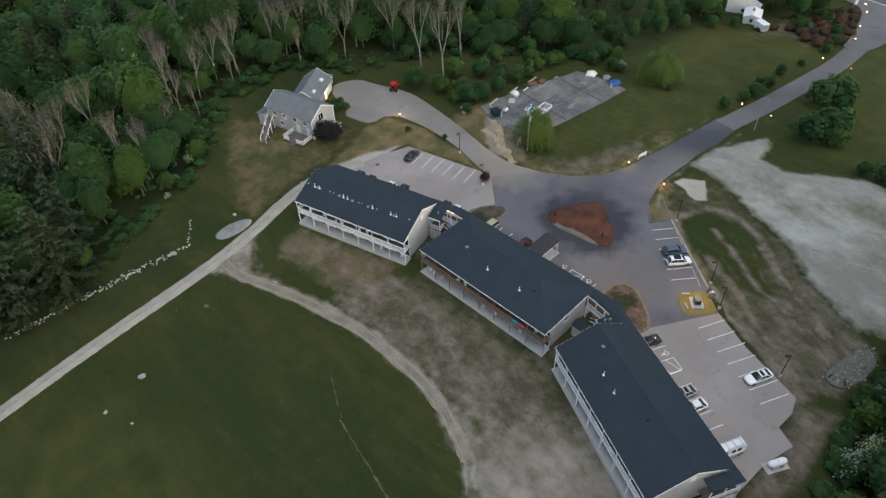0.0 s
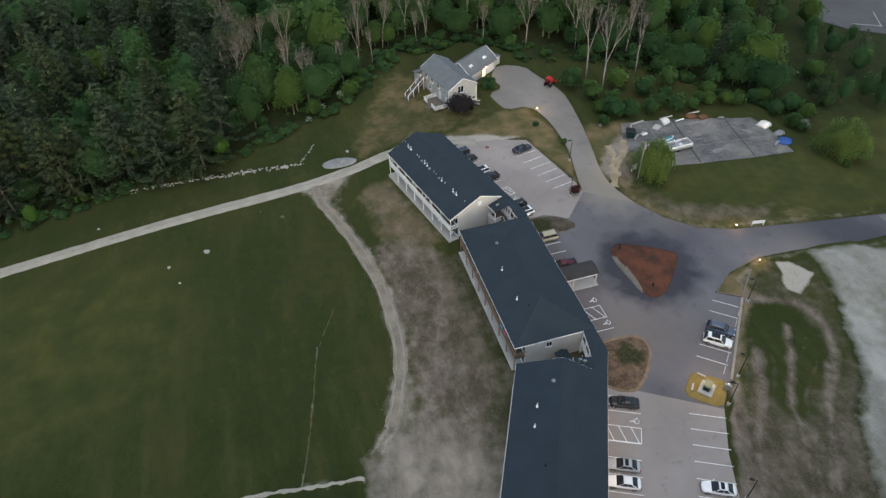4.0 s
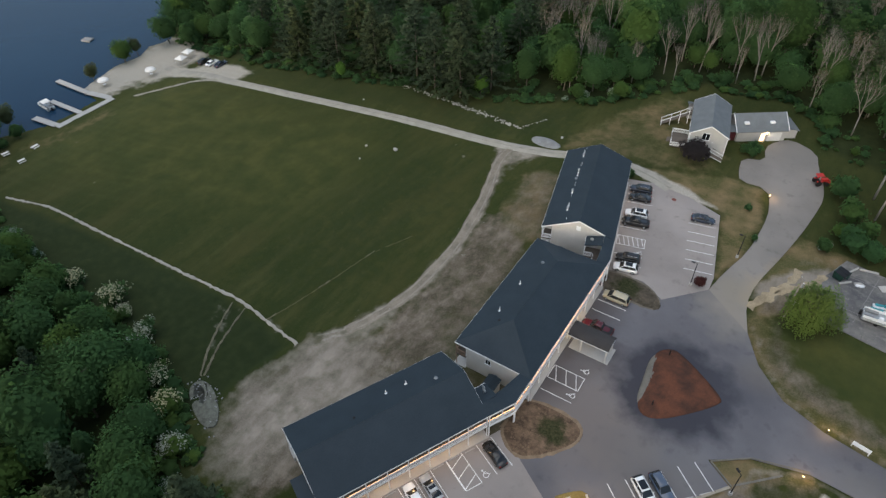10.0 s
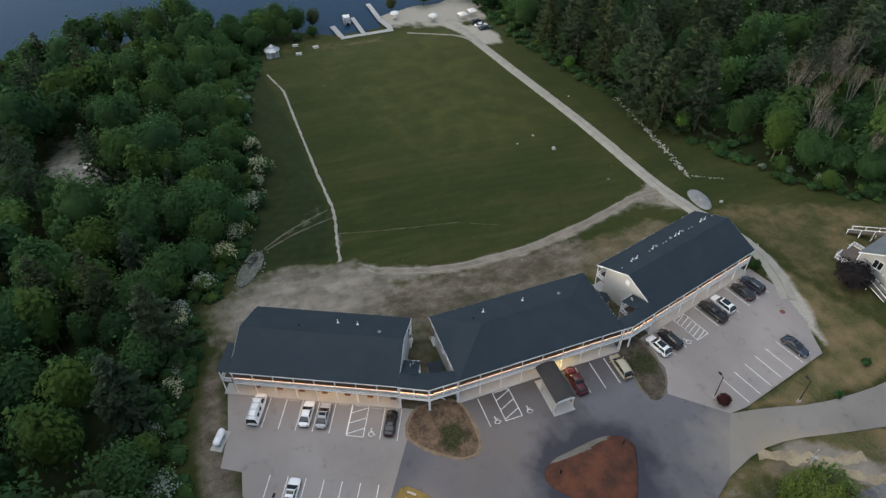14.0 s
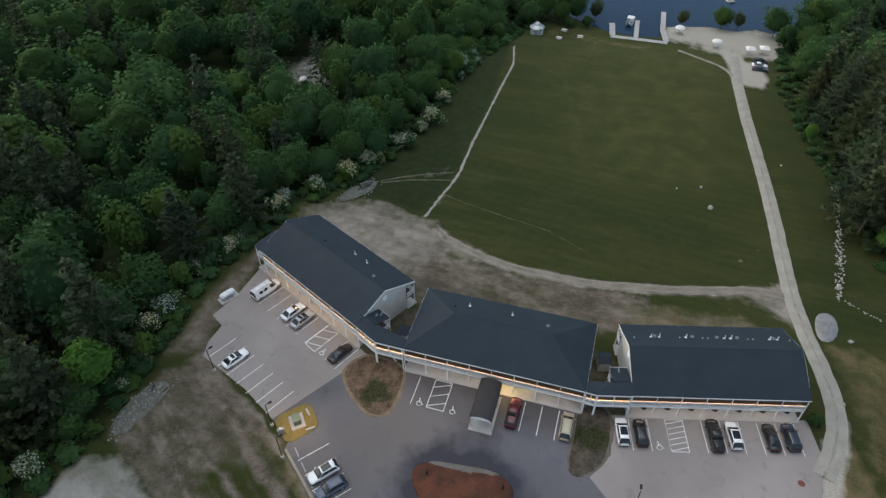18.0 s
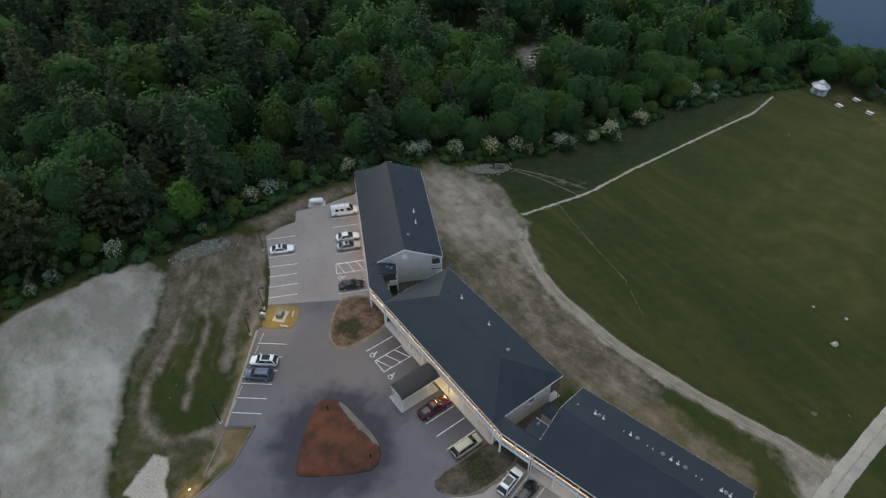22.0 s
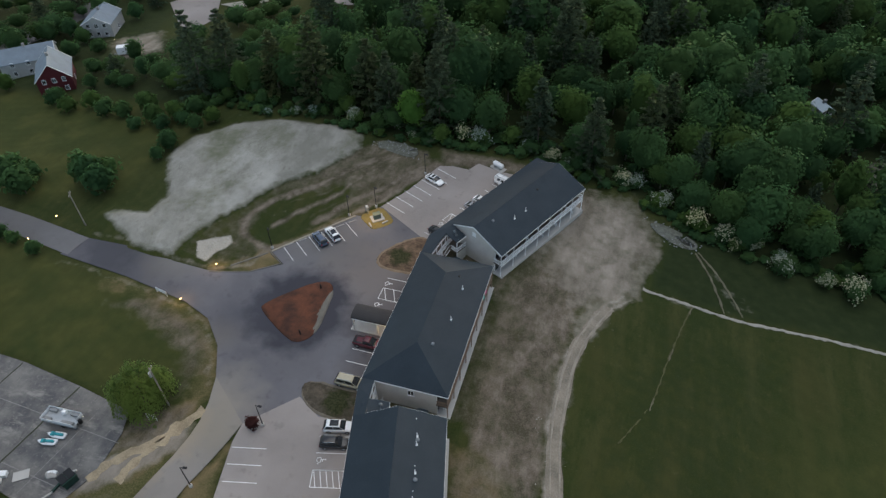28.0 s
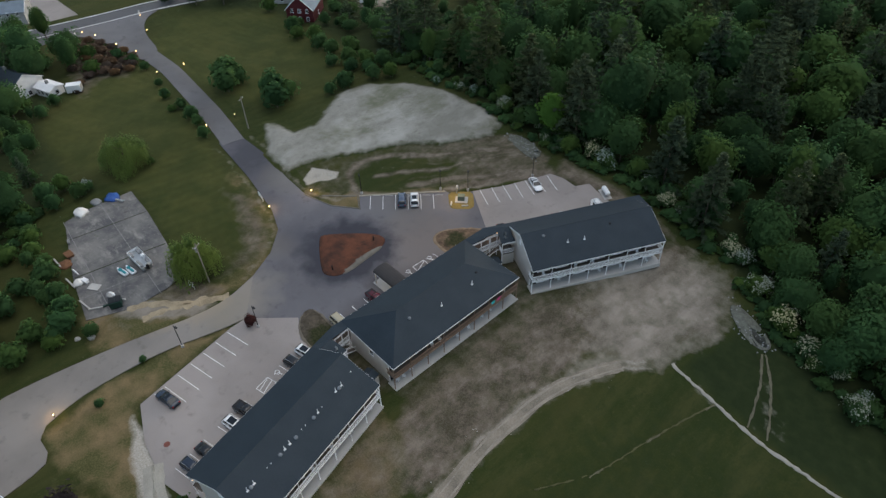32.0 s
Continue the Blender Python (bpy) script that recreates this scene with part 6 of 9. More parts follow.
def broad_crown(seed, H, R, base, lobes, sprays, size, core=0.84):
    """A domed crown with swelling boughs: a leafy heart and leaf sprays spread over it."""
    rng = np.random.default_rng(seed)
    heart = np.array([0, 0, base + (H - base) * 0.42])
    axes = np.array([R * rng.uniform(0.9, 1.1), R * rng.uniform(0.9, 1.1), (H - base) * 0.56])
    way = rng.normal(0, 1, (lobes, 3))
    way[:, 2] = np.abs(way[:, 2]) * 0.9 - 0.25
    way /= np.linalg.norm(way, axis=1)[:, None]
    swell, broad = rng.uniform(0.1, 0.48, lobes), rng.uniform(0.22, 0.46, lobes)

    def bough(d):
        turn = np.arccos(np.clip(d @ way.T, -1, 1))
        return 0.72 + (swell * np.exp(-(turn / broad) ** 2)).max(1)

    d = rng.normal(0, 1, (sprays, 3))
    d[:, 2] = np.where(d[:, 2] < -0.5, -d[:, 2], d[:, 2])
    d /= np.linalg.norm(d, axis=1)[:, None]
    out = bough(d)
    depth = rng.uniform(0.8, 1.1, sprays) + 0.16 * rng.random(sprays) ** 4
    pts = heart + d * axes * (out * depth)[:, None]
    v, t = cards(pts, d + np.array([0, 0, 0.3]), size * rng.uniform(0.5, 1.35, sprays), rng, 0.2)
    kind = np.argmax(d @ way.T, axis=1)
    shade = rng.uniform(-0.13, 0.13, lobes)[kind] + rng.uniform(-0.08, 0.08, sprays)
    # upward sprays a little paler: crown shading put into the leaf tone
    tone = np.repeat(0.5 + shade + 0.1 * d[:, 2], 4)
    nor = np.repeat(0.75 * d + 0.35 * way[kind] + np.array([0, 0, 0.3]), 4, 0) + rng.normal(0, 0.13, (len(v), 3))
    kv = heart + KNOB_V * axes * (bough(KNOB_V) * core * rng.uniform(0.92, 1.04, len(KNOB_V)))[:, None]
    # the heart is toned darker than the sprays, inner shade put into colour
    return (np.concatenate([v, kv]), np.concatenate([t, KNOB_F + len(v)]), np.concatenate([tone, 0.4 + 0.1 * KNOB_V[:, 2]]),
            np.concatenate([nor, KNOB_V + np.array([0, 0, 0.3]) + rng.normal(0, 0.15, KNOB_V.shape)]))


def pine_crown(seed, H, R, base, tiers, per, size):
    rng = np.random.default_rng(seed)
    vs, ts, tone, nor, k = [], [], [], [], 0
    for i in range(tiers):
        f = i / (tiers - 1)
        z = base + (H - base) * f
        reach = R * (1 - f) ** 0.75 * rng.uniform(0.75, 1.1) + 0.35
        arms = 5 if f < 0.8 else 3
        for a in range(arms):
            ang = a * 2 * math.pi / arms + i * 0.9 + rng.uniform(-0.3, 0.3)
            s = rng.uniform(0.15, 1.0, per) ** 0.7
            L = reach * rng.uniform(0.7, 1.15)
            pts = np.stack([np.cos(ang) * s * L, np.sin(ang) * s * L, z + 0.12 * s * L - 0.06 * (s * L) ** 1.3], 1) + rng.normal(0, 0.22, (per, 3)) * np.array([1, 1, 0.35])
            d = np.tile([0, 0, 1.0], (per, 1)) + rng.normal(0, 0.35, (per, 3))
            v, t = cards(pts, d, size * rng.uniform(0.6, 1.2, per), rng, 0.1)
            vs.append(v), ts.append(t + k)
            k += len(v)
            # shading painted in: tone pales up the tree and out along branches
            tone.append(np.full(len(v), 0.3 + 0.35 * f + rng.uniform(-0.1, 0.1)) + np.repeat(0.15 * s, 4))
            nor.append(np.tile([0.6 * math.cos(ang), 0.6 * math.sin(ang), 0.8], (len(v), 1)) + rng.normal(0, 0.25, (len(v), 3)))
    return np.concatenate(vs), np.concatenate(ts), np.concatenate(tone), np.concatenate(nor)


def willow_crown(seed, H, R, strands, per, size):
    rng = np.random.default_rng(seed)
    vs, ts, tone, nor, k = [], [], [], [], 0
    for i in range(strands):
        a = rng.uniform(0, 2 * math.pi)
        q = R * math.sqrt(rng.uniform(0.02, 1)) * (0.86 + 0.12 * math.sin(3 * a + seed) + 0.1 * math.sin(5 * a))
        top = H * (1 - 0.5 * (q / R) ** 2) * rng.uniform(0.82, 1.02) * (0.92 + 0.1 * math.sin(4 * a + 0.6 * q))
        fall = top * rng.uniform(0.45, 0.88)
        s = np.linspace(0, 1, per)
        pts = np.stack([math.cos(a) * (q + 0.5 * s), math.sin(a) * (q + 0.5 * s), top - fall * s], 1) + rng.normal(0, 0.16, (per, 3))
        d = np.tile([math.cos(a), math.sin(a), 0.5], (per, 1))
        v, t = cards(pts, d, size * rng.uniform(0.6, 1.2, per), rng, 1.2)
        vs.append(v), ts.append(t + k)
        k += len(v)
        # strand tops get a paler tone, light from above put into colour
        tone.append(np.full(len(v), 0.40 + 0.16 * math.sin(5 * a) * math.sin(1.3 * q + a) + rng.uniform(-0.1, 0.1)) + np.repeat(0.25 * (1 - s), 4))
        nor.append(np.tile([0.9 * math.cos(a) * q / R, 0.9 * math.sin(a) * q / R, 0.6], (len(v), 1)) + rng.normal(0, 0.08, (len(v), 3)))
    return np.concatenate(vs), np.concatenate(ts), np.concatenate(tone), np.concatenate(nor)


def trunk_mesh(seed, H, r, limbs, spread, mat, up=0.62):
    """A tapered, slightly crooked trunk with limbs."""
    rnd = random.Random(seed)
    m = Mesh()
    p, z = Vector((0, 0, -0.4)), 0
    pts = [p]
    for i in range(5):
        p = p + Vector((rnd.uniform(-0.12, 0.12) * H / 12, rnd.uniform(-0.12, 0.12) * H / 12, (H * 0.9 + 0.4) / 5))
        pts.append(p)
    for i in range(5):
        m.tube(pts[i], pts[i + 1], r * (1 - 0.19 * i), r * (1 - 0.19 * (i + 1)), 6, i in (0, 4))
    for i in range(limbs):
        s = rnd.uniform(0.25, 0.9)
        k = min(4, int(s * 5))
        a = pts[k].lerp(pts[k + 1], s * 5 - k)
        ang = i * 2.4 + rnd.uniform(-0.4, 0.4)
        L = spread * rnd.uniform(0.6, 1.1) * (1.15 - s * 0.6)
        b = a + Vector((math.cos(ang) * L, math.sin(ang) * L, L * up * rnd.uniform(0.7, 1.3)))
        m.tube(a, b, r * 0.4 * (1.1 - s * 0.5), r * 0.14, 5, False)
        for q in range(2):
            c = a.lerp(b, rnd.uniform(0.4, 0.8))
            e = c + Vector((rnd.uniform(-1, 1), rnd.uniform(-1, 1), rnd.uniform(0.3, 1.0))) * L * 0.4
            m.tube(c, e, r * 0.16, r * 0.05, 4, False)
    return m.data("trunk", mat, True)


def bare_tree_mesh(seed, H, r):
    """A pale dead tree: forked trunk and many fine upright branches."""
    rnd = random.Random(seed)
    m = Mesh()
    tips = []

    def grow(a, d, L, q, depth):
        b = a + d * L
        m.tube(a, b, q, q * 0.62, 5 if depth < 2 else 3, False)
        if depth >= 4:
            tips.append(b)
            return
        for _ in range(3 if depth < 3 else 2):
            e = (d + Vector((rnd.uniform(-0.42, 0.42), rnd.uniform(-0.42, 0.42), rnd.uniform(0.2, 0.6)))).normalized()
            grow(a.lerp(b, rnd.uniform(0.65, 1.0)), e, L * rnd.uniform(0.55, 0.8), q * 0.58, depth + 1)

    base = Vector((0, 0, -0.4))
    mid = base + Vector((rnd.uniform(-0.5, 0.5), rnd.uniform(-0.5, 0.5), H * 0.34))
    m.tube(base, mid, r, r * 0.85, 6)
    for i in range(3):
        d = Vector((rnd.uniform(-0.35, 0.35), rnd.uniform(-0.35, 0.35), 1)).normalized()
        grow(mid, d, H * 0.24, r * 0.6, 0)
    return m.data("trunk", M_BAREBARK, True), np.array([tuple(t) for t in tips])


def crown_data(name, arr, mat):
    nor = None
    if len(arr) > 3:
        nor = arr[3] / np.linalg.norm(arr[3], axis=1)[:, None]
    return triangles(name, arr[0], arr[1], mat, np.clip(arr[2], 0, 1), False, nor)


KINDS = {"broad": [], "pine": [], "bare": [], "shrub": [], "flower": [], "bright": [], "willow": [], "shore": []}
for i in range(6):
    H, R = 10.5 + 1.0 * i, 4.5 + 0.5 * (i * 2 % 5)
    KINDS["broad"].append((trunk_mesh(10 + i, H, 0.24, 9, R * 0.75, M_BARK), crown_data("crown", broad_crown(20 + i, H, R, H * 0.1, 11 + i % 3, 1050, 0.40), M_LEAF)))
for i in range(3):
    H, R = 16 + 1.5 * i, 3.6 + 0.3 * i
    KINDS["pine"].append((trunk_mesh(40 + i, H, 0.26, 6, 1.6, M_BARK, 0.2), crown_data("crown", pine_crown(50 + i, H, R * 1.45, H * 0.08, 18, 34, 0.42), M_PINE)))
for i in range(3):
    H = 15 + 1.5 * i
    tr, tips = bare_tree_mesh(60 + i, H, 0.2)
    rng = np.random.default_rng(70 + i)
    pick = tips[rng.integers(0, len(tips), 190)] + rng.normal(0, 0.5, (190, 3))
    v, t = cards(pick, np.tile([0, 0, 1.0], (190, 1)), rng.uniform(0.12, 0.28, 190), rng)
    KINDS["bare"].append((tr, crown_data("crown", (v, t, rng.uniform(0.2, 0.8, len(v))), M_HAZE)))
for i in range(3):
    KINDS["shrub"].append((trunk_mesh(80 + i, 2.0, 0.09, 6, 1.0, M_BARK), crown_data("crown", broad_crown(90 + i, 3.0 + 0.5 * i, 1.9, 0.2, 7, 260, 0.30), M_LEAF)))
    arr = broad_crown(94 + i, 3.0 + 0.4 * i, 1.9, 0.2, 9, 300, 0.28)
    rng = np.random.default_rng(110 + i)
    leafy = arr[0][:1200].reshape(300, 4, 3).mean(1)
    heads = leafy[rng.integers(0, 300, 9)]
    near_head = np.linalg.norm(leafy[:, None] - heads[None], axis=2).min(1) < 0.6
    pts = np.repeat(leafy[near_head & (leafy[:, 2] > 0.6)], 3, 0)
    nor = pts - np.array([0, 0, 1.2])
    nor /= np.linalg.norm(nor, axis=1)[:, None]
    pts = pts + nor * 0.16 + rng.normal(0, 0.3, pts.shape)
    v, t = cards(pts, nor, rng.uniform(0.07, 0.2, len(pts)), rng)
    KINDS["flower"].append((trunk_mesh(84 + i, 2.0, 0.09, 6, 1.0, M_BARK), crown_data("crown", arr, M_LEAF), crown_data("blossom", (v, t, rng.uniform(0, 1, len(v))), M_FLOWER)))
KINDS["bright"].append((trunk_mesh(88, 6, 0.12, 7, 1.4, M_BARK), crown_data("crown", broad_crown(98, 7.5, 2.2, 0.8, 9, 900, 0.22), M_BRIGHT)))
for i, (H, R) in enumerate(((9.0, 4.7), (8.6, 6.2))):
    KINDS["willow"].append((trunk_mesh(100 + i, H * 0.8, 0.35, 8, R * 0.6, M_BARK), crown_data("crown", willow_crown(104 + i, H, R, 760 + 260 * i, 12, 0.17), M_WILLOW)))
KINDS["shore"].append((trunk_mesh(120, 6.2, 0.12, 8, 1.8, M_BARK), crown_data("crown", broad_crown(121, 7.0, 2.5, 1.2, 8, 520, 0.26), M_OLIVE)))
TREE_WORDS = {
    "shore": ("small_tree", "small airy tree with olive leaves by the water", "tree", "trees on the shore"),
    "broad": ("broadleaf_tree", "dense dark green broadleaf tree at the wood's edge", "tree", "trees at the wood's edge"),
    "pine": ("pine_tree", "tall grey-green pine with layered branches", "tree", "pines at the wood's edge"),
    "bare": ("bare_tree", "tall pale half-dead tree with bare branches", "tree", "bare trees in the wood"),
    "shrub": ("shrub", "rounded green shrub at the grass edge", "shrub", "shrubs along the edges"),
    "flower": ("flowering_shrub", "shrub covered with white blossom at the wood's edge", "shrub", "flowering shrubs"),
    "bright": ("young_tree", "young bright yellow-green tree before dark woods", "tree", "young bright trees"),
    "willow": ("willow_tree", "broad yellow-green weeping willow on the grass", "tree", "willows"),
}


def plant(kind, x, y, scale=1.0, which=None, rnd=random):
    name, label, cat, group = TREE_WORDS[kind]
    meshes = KINDS[kind][rnd.randrange(len(KINDS[kind])) if which is None else which]
    T = thing(name, pose(x, y, gz(x, y), 0, 0, rnd.uniform(0, 360)) @ Matrix.Diagonal((scale * rnd.uniform(0.92, 1.08), scale * rnd.uniform(0.92, 1.08), scale, 1)), label, cat, group)
    for words, me in zip(("trunk", "crown", "blossom"), meshes):
        part(words, me, None, T)
    return T


def clear_of_trees(x, y):
    """Places inside the woods that stay open."""
    spots = ((150, -96, 23, 25), (178, -104, 17, 13), (182, -63, 14, 18), (171, -82, 11, 12), (189, -35, 14, 11),  (208, -14, 24, 15), (203, -43, 18, 14), (-32, -26, 15, 8), (80, 131, 17, 14), (203, 74, 9, 8), (216, 132, 27, 29), (207, 110, 19, 9), (245, 40, 14, 90), (-7, -49, 10, 9), (232, 52, 14, 12), (66, 112, 16, 20))
    return any(((x - a) / c) ** 2 + ((y - b) / d) ** 2 < 1 for a, b, c, d in spots)


def woods():
    rnd = random.Random(11)
    near, far = [], []
    step = 6.7
    gx = np.arange(-130, 275, step)
    gy = np.arange(-185, 290, step)
    for x0 in gx:
        for y0 in gy:
            x, y = x0 + rnd.uniform(-3.0, 3.0), y0 + rnd.uniform(-3.0, 3.0)
            dn, ds = y - float(n_edge(x)), float(s_edge(x)) - y
            d = max(dn, ds)
            if d < 1.5 or x < float(shore(y)) + 3 or math.hypot(x - 60, y - 45) > 218 or clear_of_trees(x, y):
                continue
            if x > 150 and rnd.random() < 0.25:
                continue
            (near if d < 13 and -125 < x < 150 else far).append((x, y, d, dn > ds))
    return rnd, near, far


rnd, near, far = woods()
rnd.shuffle(near)
near_things, rest = near[:200], near[200:]
for x, y, d, is_north in near_things:
    p = rnd.random()
    kind = "broad"
    if is_north and x > 55 and p < 0.22:
        kind = "bare"
    elif is_north and -70 < x < 14 and p < 0.5:
        kind = "pine"
    elif not is_north and x > 45 and p < 0.3:
        kind = "pine"
    elif d < 4 and p > 0.6:
        kind = "shrub"
    size = rnd.uniform(1.05, 1.35) if kind == "pine" else rnd.uniform(0.66, 1.0) * (0.8 if d < 5 else 1.0)
    plant(kind, x, y, size, None, rnd)


def far_woods(name, spots, label, seed):
    """Trees deep in the woods, past counting, as one body of leaf clumps with trunks."""
    rng = np.random.default_rng(seed)
    kinds = []
    for i in range(7):
        H, R = 11 + 1.1 * i, 4.3 + 0.6 * (i * 3 % 5)
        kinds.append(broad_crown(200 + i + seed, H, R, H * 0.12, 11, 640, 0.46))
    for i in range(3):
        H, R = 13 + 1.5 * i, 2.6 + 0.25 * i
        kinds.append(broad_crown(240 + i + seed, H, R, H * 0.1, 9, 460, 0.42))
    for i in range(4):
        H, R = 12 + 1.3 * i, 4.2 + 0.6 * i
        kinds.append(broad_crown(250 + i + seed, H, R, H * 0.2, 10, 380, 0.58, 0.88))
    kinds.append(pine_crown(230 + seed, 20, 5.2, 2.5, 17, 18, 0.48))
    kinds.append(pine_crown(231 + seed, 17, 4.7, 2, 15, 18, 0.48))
    close = np.array([1.0] * 7 + [0.9] * 3 + [0] * 4 + [1.0, 1.0])
    remote = np.array([0.0] * 10 + [1.0] * 4 + [0.7, 0.7])
    stem = Mesh().tube((0, 0, -0.5), (0, 0, 9), 0.22, 0.1, 4, False)
    sv = np.array(stem.v)
    st = np.array([t for q in stem.f for t in ((q[0], q[1], q[2]), (q[0], q[2], q[3]))])
    body = {"crowns": [[], [], [], [], [], 0], "pine_crowns": [[], [], [], [], [], 0]}
    SV, ST, sk = [], [], 0
    for x, y, d, is_north in spots:
        share = (close if d < 45 else remote).copy()
        share[-2:] *= 3.0 if is_north and x < 20 else 2.0 if not is_north and 55 < x < 110 else 0.5
        i = int(rng.choice(len(kinds), p=share / share.sum()))
        v, t, c, q = kinds[i]
        s = rng.uniform(0.6, 1.05) if rng.random() < 0.7 else rng.uniform(1.0, 1.4)
        if x > 126 and -80 < y < -8 or x > 152 and 80 < y < 128:
            s *= 0.5
        a = rng.uniform(0, 2 * math.pi)
        R = np.array([[math.cos(a), math.sin(a), 0], [-math.sin(a), math.cos(a), 0], [0, 0, 1]])
        o = np.array([x, y, gz(x, y)])
        B = body["pine_crowns" if i >= len(kinds) - 2 else "crowns"]
        low = np.array([1.5, 1.5, 0.85]) if x > 126 and -80 < y < -8 else np.ones(3)
        B[0].append((v * s * low) @ R + o)
        B[1].append(t + B[5])
        B[2].append(np.clip(c + rng.uniform(-0.24, 0.24) + 0.14 * math.sin(x * 0.07 + 2 * math.sin(y * 0.05)) * math.sin(y * 0.09 + 1.0) - (0.0 if is_north else 0.07), 0, 1))
        B[3].append((q / np.linalg.norm(q, axis=1)[:, None]) @ R)
        B[4].append(np.full(len(v), rng.uniform(0, 0.999)))
        B[5] += len(v)
        SV.append(sv * s + o)
        ST.append(st + sk)
        sk += len(sv)
    top = thing(name, pose(0, 0, 0), label, "woods", "", "stuff")
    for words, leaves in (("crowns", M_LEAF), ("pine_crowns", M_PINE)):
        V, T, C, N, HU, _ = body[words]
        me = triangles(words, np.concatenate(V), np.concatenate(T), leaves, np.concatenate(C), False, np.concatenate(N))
        me.attributes.new("hue", "FLOAT", "POINT").data.foreach_set("value", np.concatenate(HU).astype(np.float32))
        tagged(part(words, me, None, top), kind="stuff")
    tagged(part("trunks", triangles("trunks", np.concatenate(SV), np.concatenate(ST), M_BARK), None, top), kind="stuff")


deep = far + rest
far_woods("north_woods", [s for s in deep if s[3]], "dense dark green mixed woods", 1)
far_woods("south_woods", [s for s in deep if not s[3]], "dense dark green mixed woods", 2)

# the single trees and shrubs that stand out
for x, y, s in ((1, 116.5, 1.25), (9.5, 116, 1.3), (-7, 119, 1.3), (-20, 117, 1.2), (-33, 115.5, 1.15), (-46, 113, 1.1), (15, 123, 1.1)):
    plant("pine", x, y, s, None, rnd)
plant("willow", 105.2, 77.2, 1.08, 0, rnd)
plant("willow", 150.4, 71.8, 1.05, 1, rnd)
plant("bright", 88.8, -8.6, 1.75, 0, rnd)
plant("bright", -28, 110.5, 0.8, 0, rnd)
plant("bright", 14, 119.5, 0.95, 0, rnd)
for k in range(30):
    x, y = rnd.uniform(18, 128), rnd.uniform(6, 48)
    plant("bare", x, float(n_edge(x)) + y, rnd.uniform(1.05, 1.4), None, rnd)
for x, y, s in ((147, 2, 0.5), (151, 5, 0.55), (146, -3, 0.6), (155, 3, 0.6), (160, -2, 0.65), (165, 2, 0.6), (158, 7, 0.5), (150, 0, 0.6), (170, 3, 0.6), (176, 0, 0.6), (182, 3, 0.6), (188, 1, 0.6), ):
    if s < 0.72:
        plant("shrub", x, y, s * 2.5, None, rnd)
    else:
        plant("broad", x, y, s, None, rnd)
for x, y, s in ((111.2, 113.2, 1.25), (110, 120.3, 1.25), (124, 119, 1.2), (114, 136, 1.1), (133, 134, 1.0), (104, 154, 1.1), (100, 168, 1.1), (84, 170, 1.1), (70, 160, 1.0), (62, 155, 0.9), (54, 150, 0.9), (48, 142, 0.85), (40, 138, 0.9), (60, 165, 1.0), (76, 158, 1.0), (92, 158, 1.0), (120, 142, 1.1), (34, 133, 0.7)):
    plant("bare", x, y, s, None, rnd)
for x, y, s in ((-8, 17, 1.5), (-20, 16, 1.3), (5, 14.5, 1.3), (13, 10, 1.0), (-3, 15.5, 0.9), (54, -5.5, 1.0), (50, -5, 0.8), (40, 129.5, 0.7), (36, 126, 0.5), (46, 133, 0.7), (148, 82, 0.8), (82, -6, 0.7), (120, -8, 0.8), (127, -6, 0.7), (88, -5.5, 0.7), (-36, 17, 0.8), (-48, 19, 0.7)):
    plant("flower", x, y, s, None, rnd)
for x, y, s in ((63.4, 101.0, 0.7), (107, 103, 1.1), (112, 100.5, 1.0), (118, 101, 1.1), (125, 100, 1.0),
                (104, 98, 0.9), (131, 100, 1.0), (140, 97, 1.1), (92, 94, 0.45), (88.5, 103, 0.5), (146, 90, 1.2), (147, 84, 1.1), (112, 99.5, 1.3), (198, 46.5, 1.0), (205, 47, 1.1), (212, 49, 1.2), (176, 50, 0.7), (168, 52, 0.7), (185, 48, 0.7), 
                (148, 67, 0.6), (152, 86, 1.3), (-95, 41, 1.0), (82.6, 123.6, 0.8), (84.2, 122.8, 0.7), (85, 124.6, 0.7), (83.6, 125.6, 0.7)):
    plant("shrub", x, y, s, None, rnd)
for x, y, s in ((-97, 37, 0.75), (-100.5, 42, 0.8), (-104, 36, 0.9), (-98.5, 31, 0.85), (-92.5, 26.5, 0.75), (-108, 30, 0.9), (-103, 27, 0.8), (-96, 46.5, 0.5), (-108, 92, 0.74), (-106, 109, 0.95), (-98, 112, 0.85), (222, 60, 0.9), (237, 68, 0.9), (241, 8, 0.9), (242.5, 18, 0.7), (238, 70, 0.95), (232, 74, 0.9), (233, 12, 0.8), (208, 58, 0.6), (214, 62, 0.8), (219, 55, 0.6), (196, 84, 0.9), (225, 78, 0.9), (230, 70, 0.9), (236, 76, 0.8), (202, 90, 1.0), (106, 104, 0.45), (113, 101, 0.4), (121, 101.5, 0.45), (229, 88, 0.9), (243, 60, 0.8), (147, 96, 0.6), (150, 90, 0.6)):
    if s < 0.72:
        plant("shrub", x, y, s * 2.5, None, rnd)
    else:
        plant("broad", x, y, s, None, rnd)
for x, y, s in ((203, -24, 0.7), (197, -29, 0.6), (189, -17, 0.55), (184, -9, 0.5), (178, -12, 0.5), (208, -3, 0.6), (217, -31, 0.8), (224, -8, 0.7), (220, -21, 0.8), (190, -3, 0.4), (228, -20, 0.8), (214, -37, 0.7), (230, 2, 0.7), (200, -52, 0.7), (212, -52, 0.8), (206, -33, 0.6)):
    if s < 0.72:
        plant("shrub", x, y, s * 2.5, None, rnd)
    else:
        plant("broad", x, y, s, None, rnd)
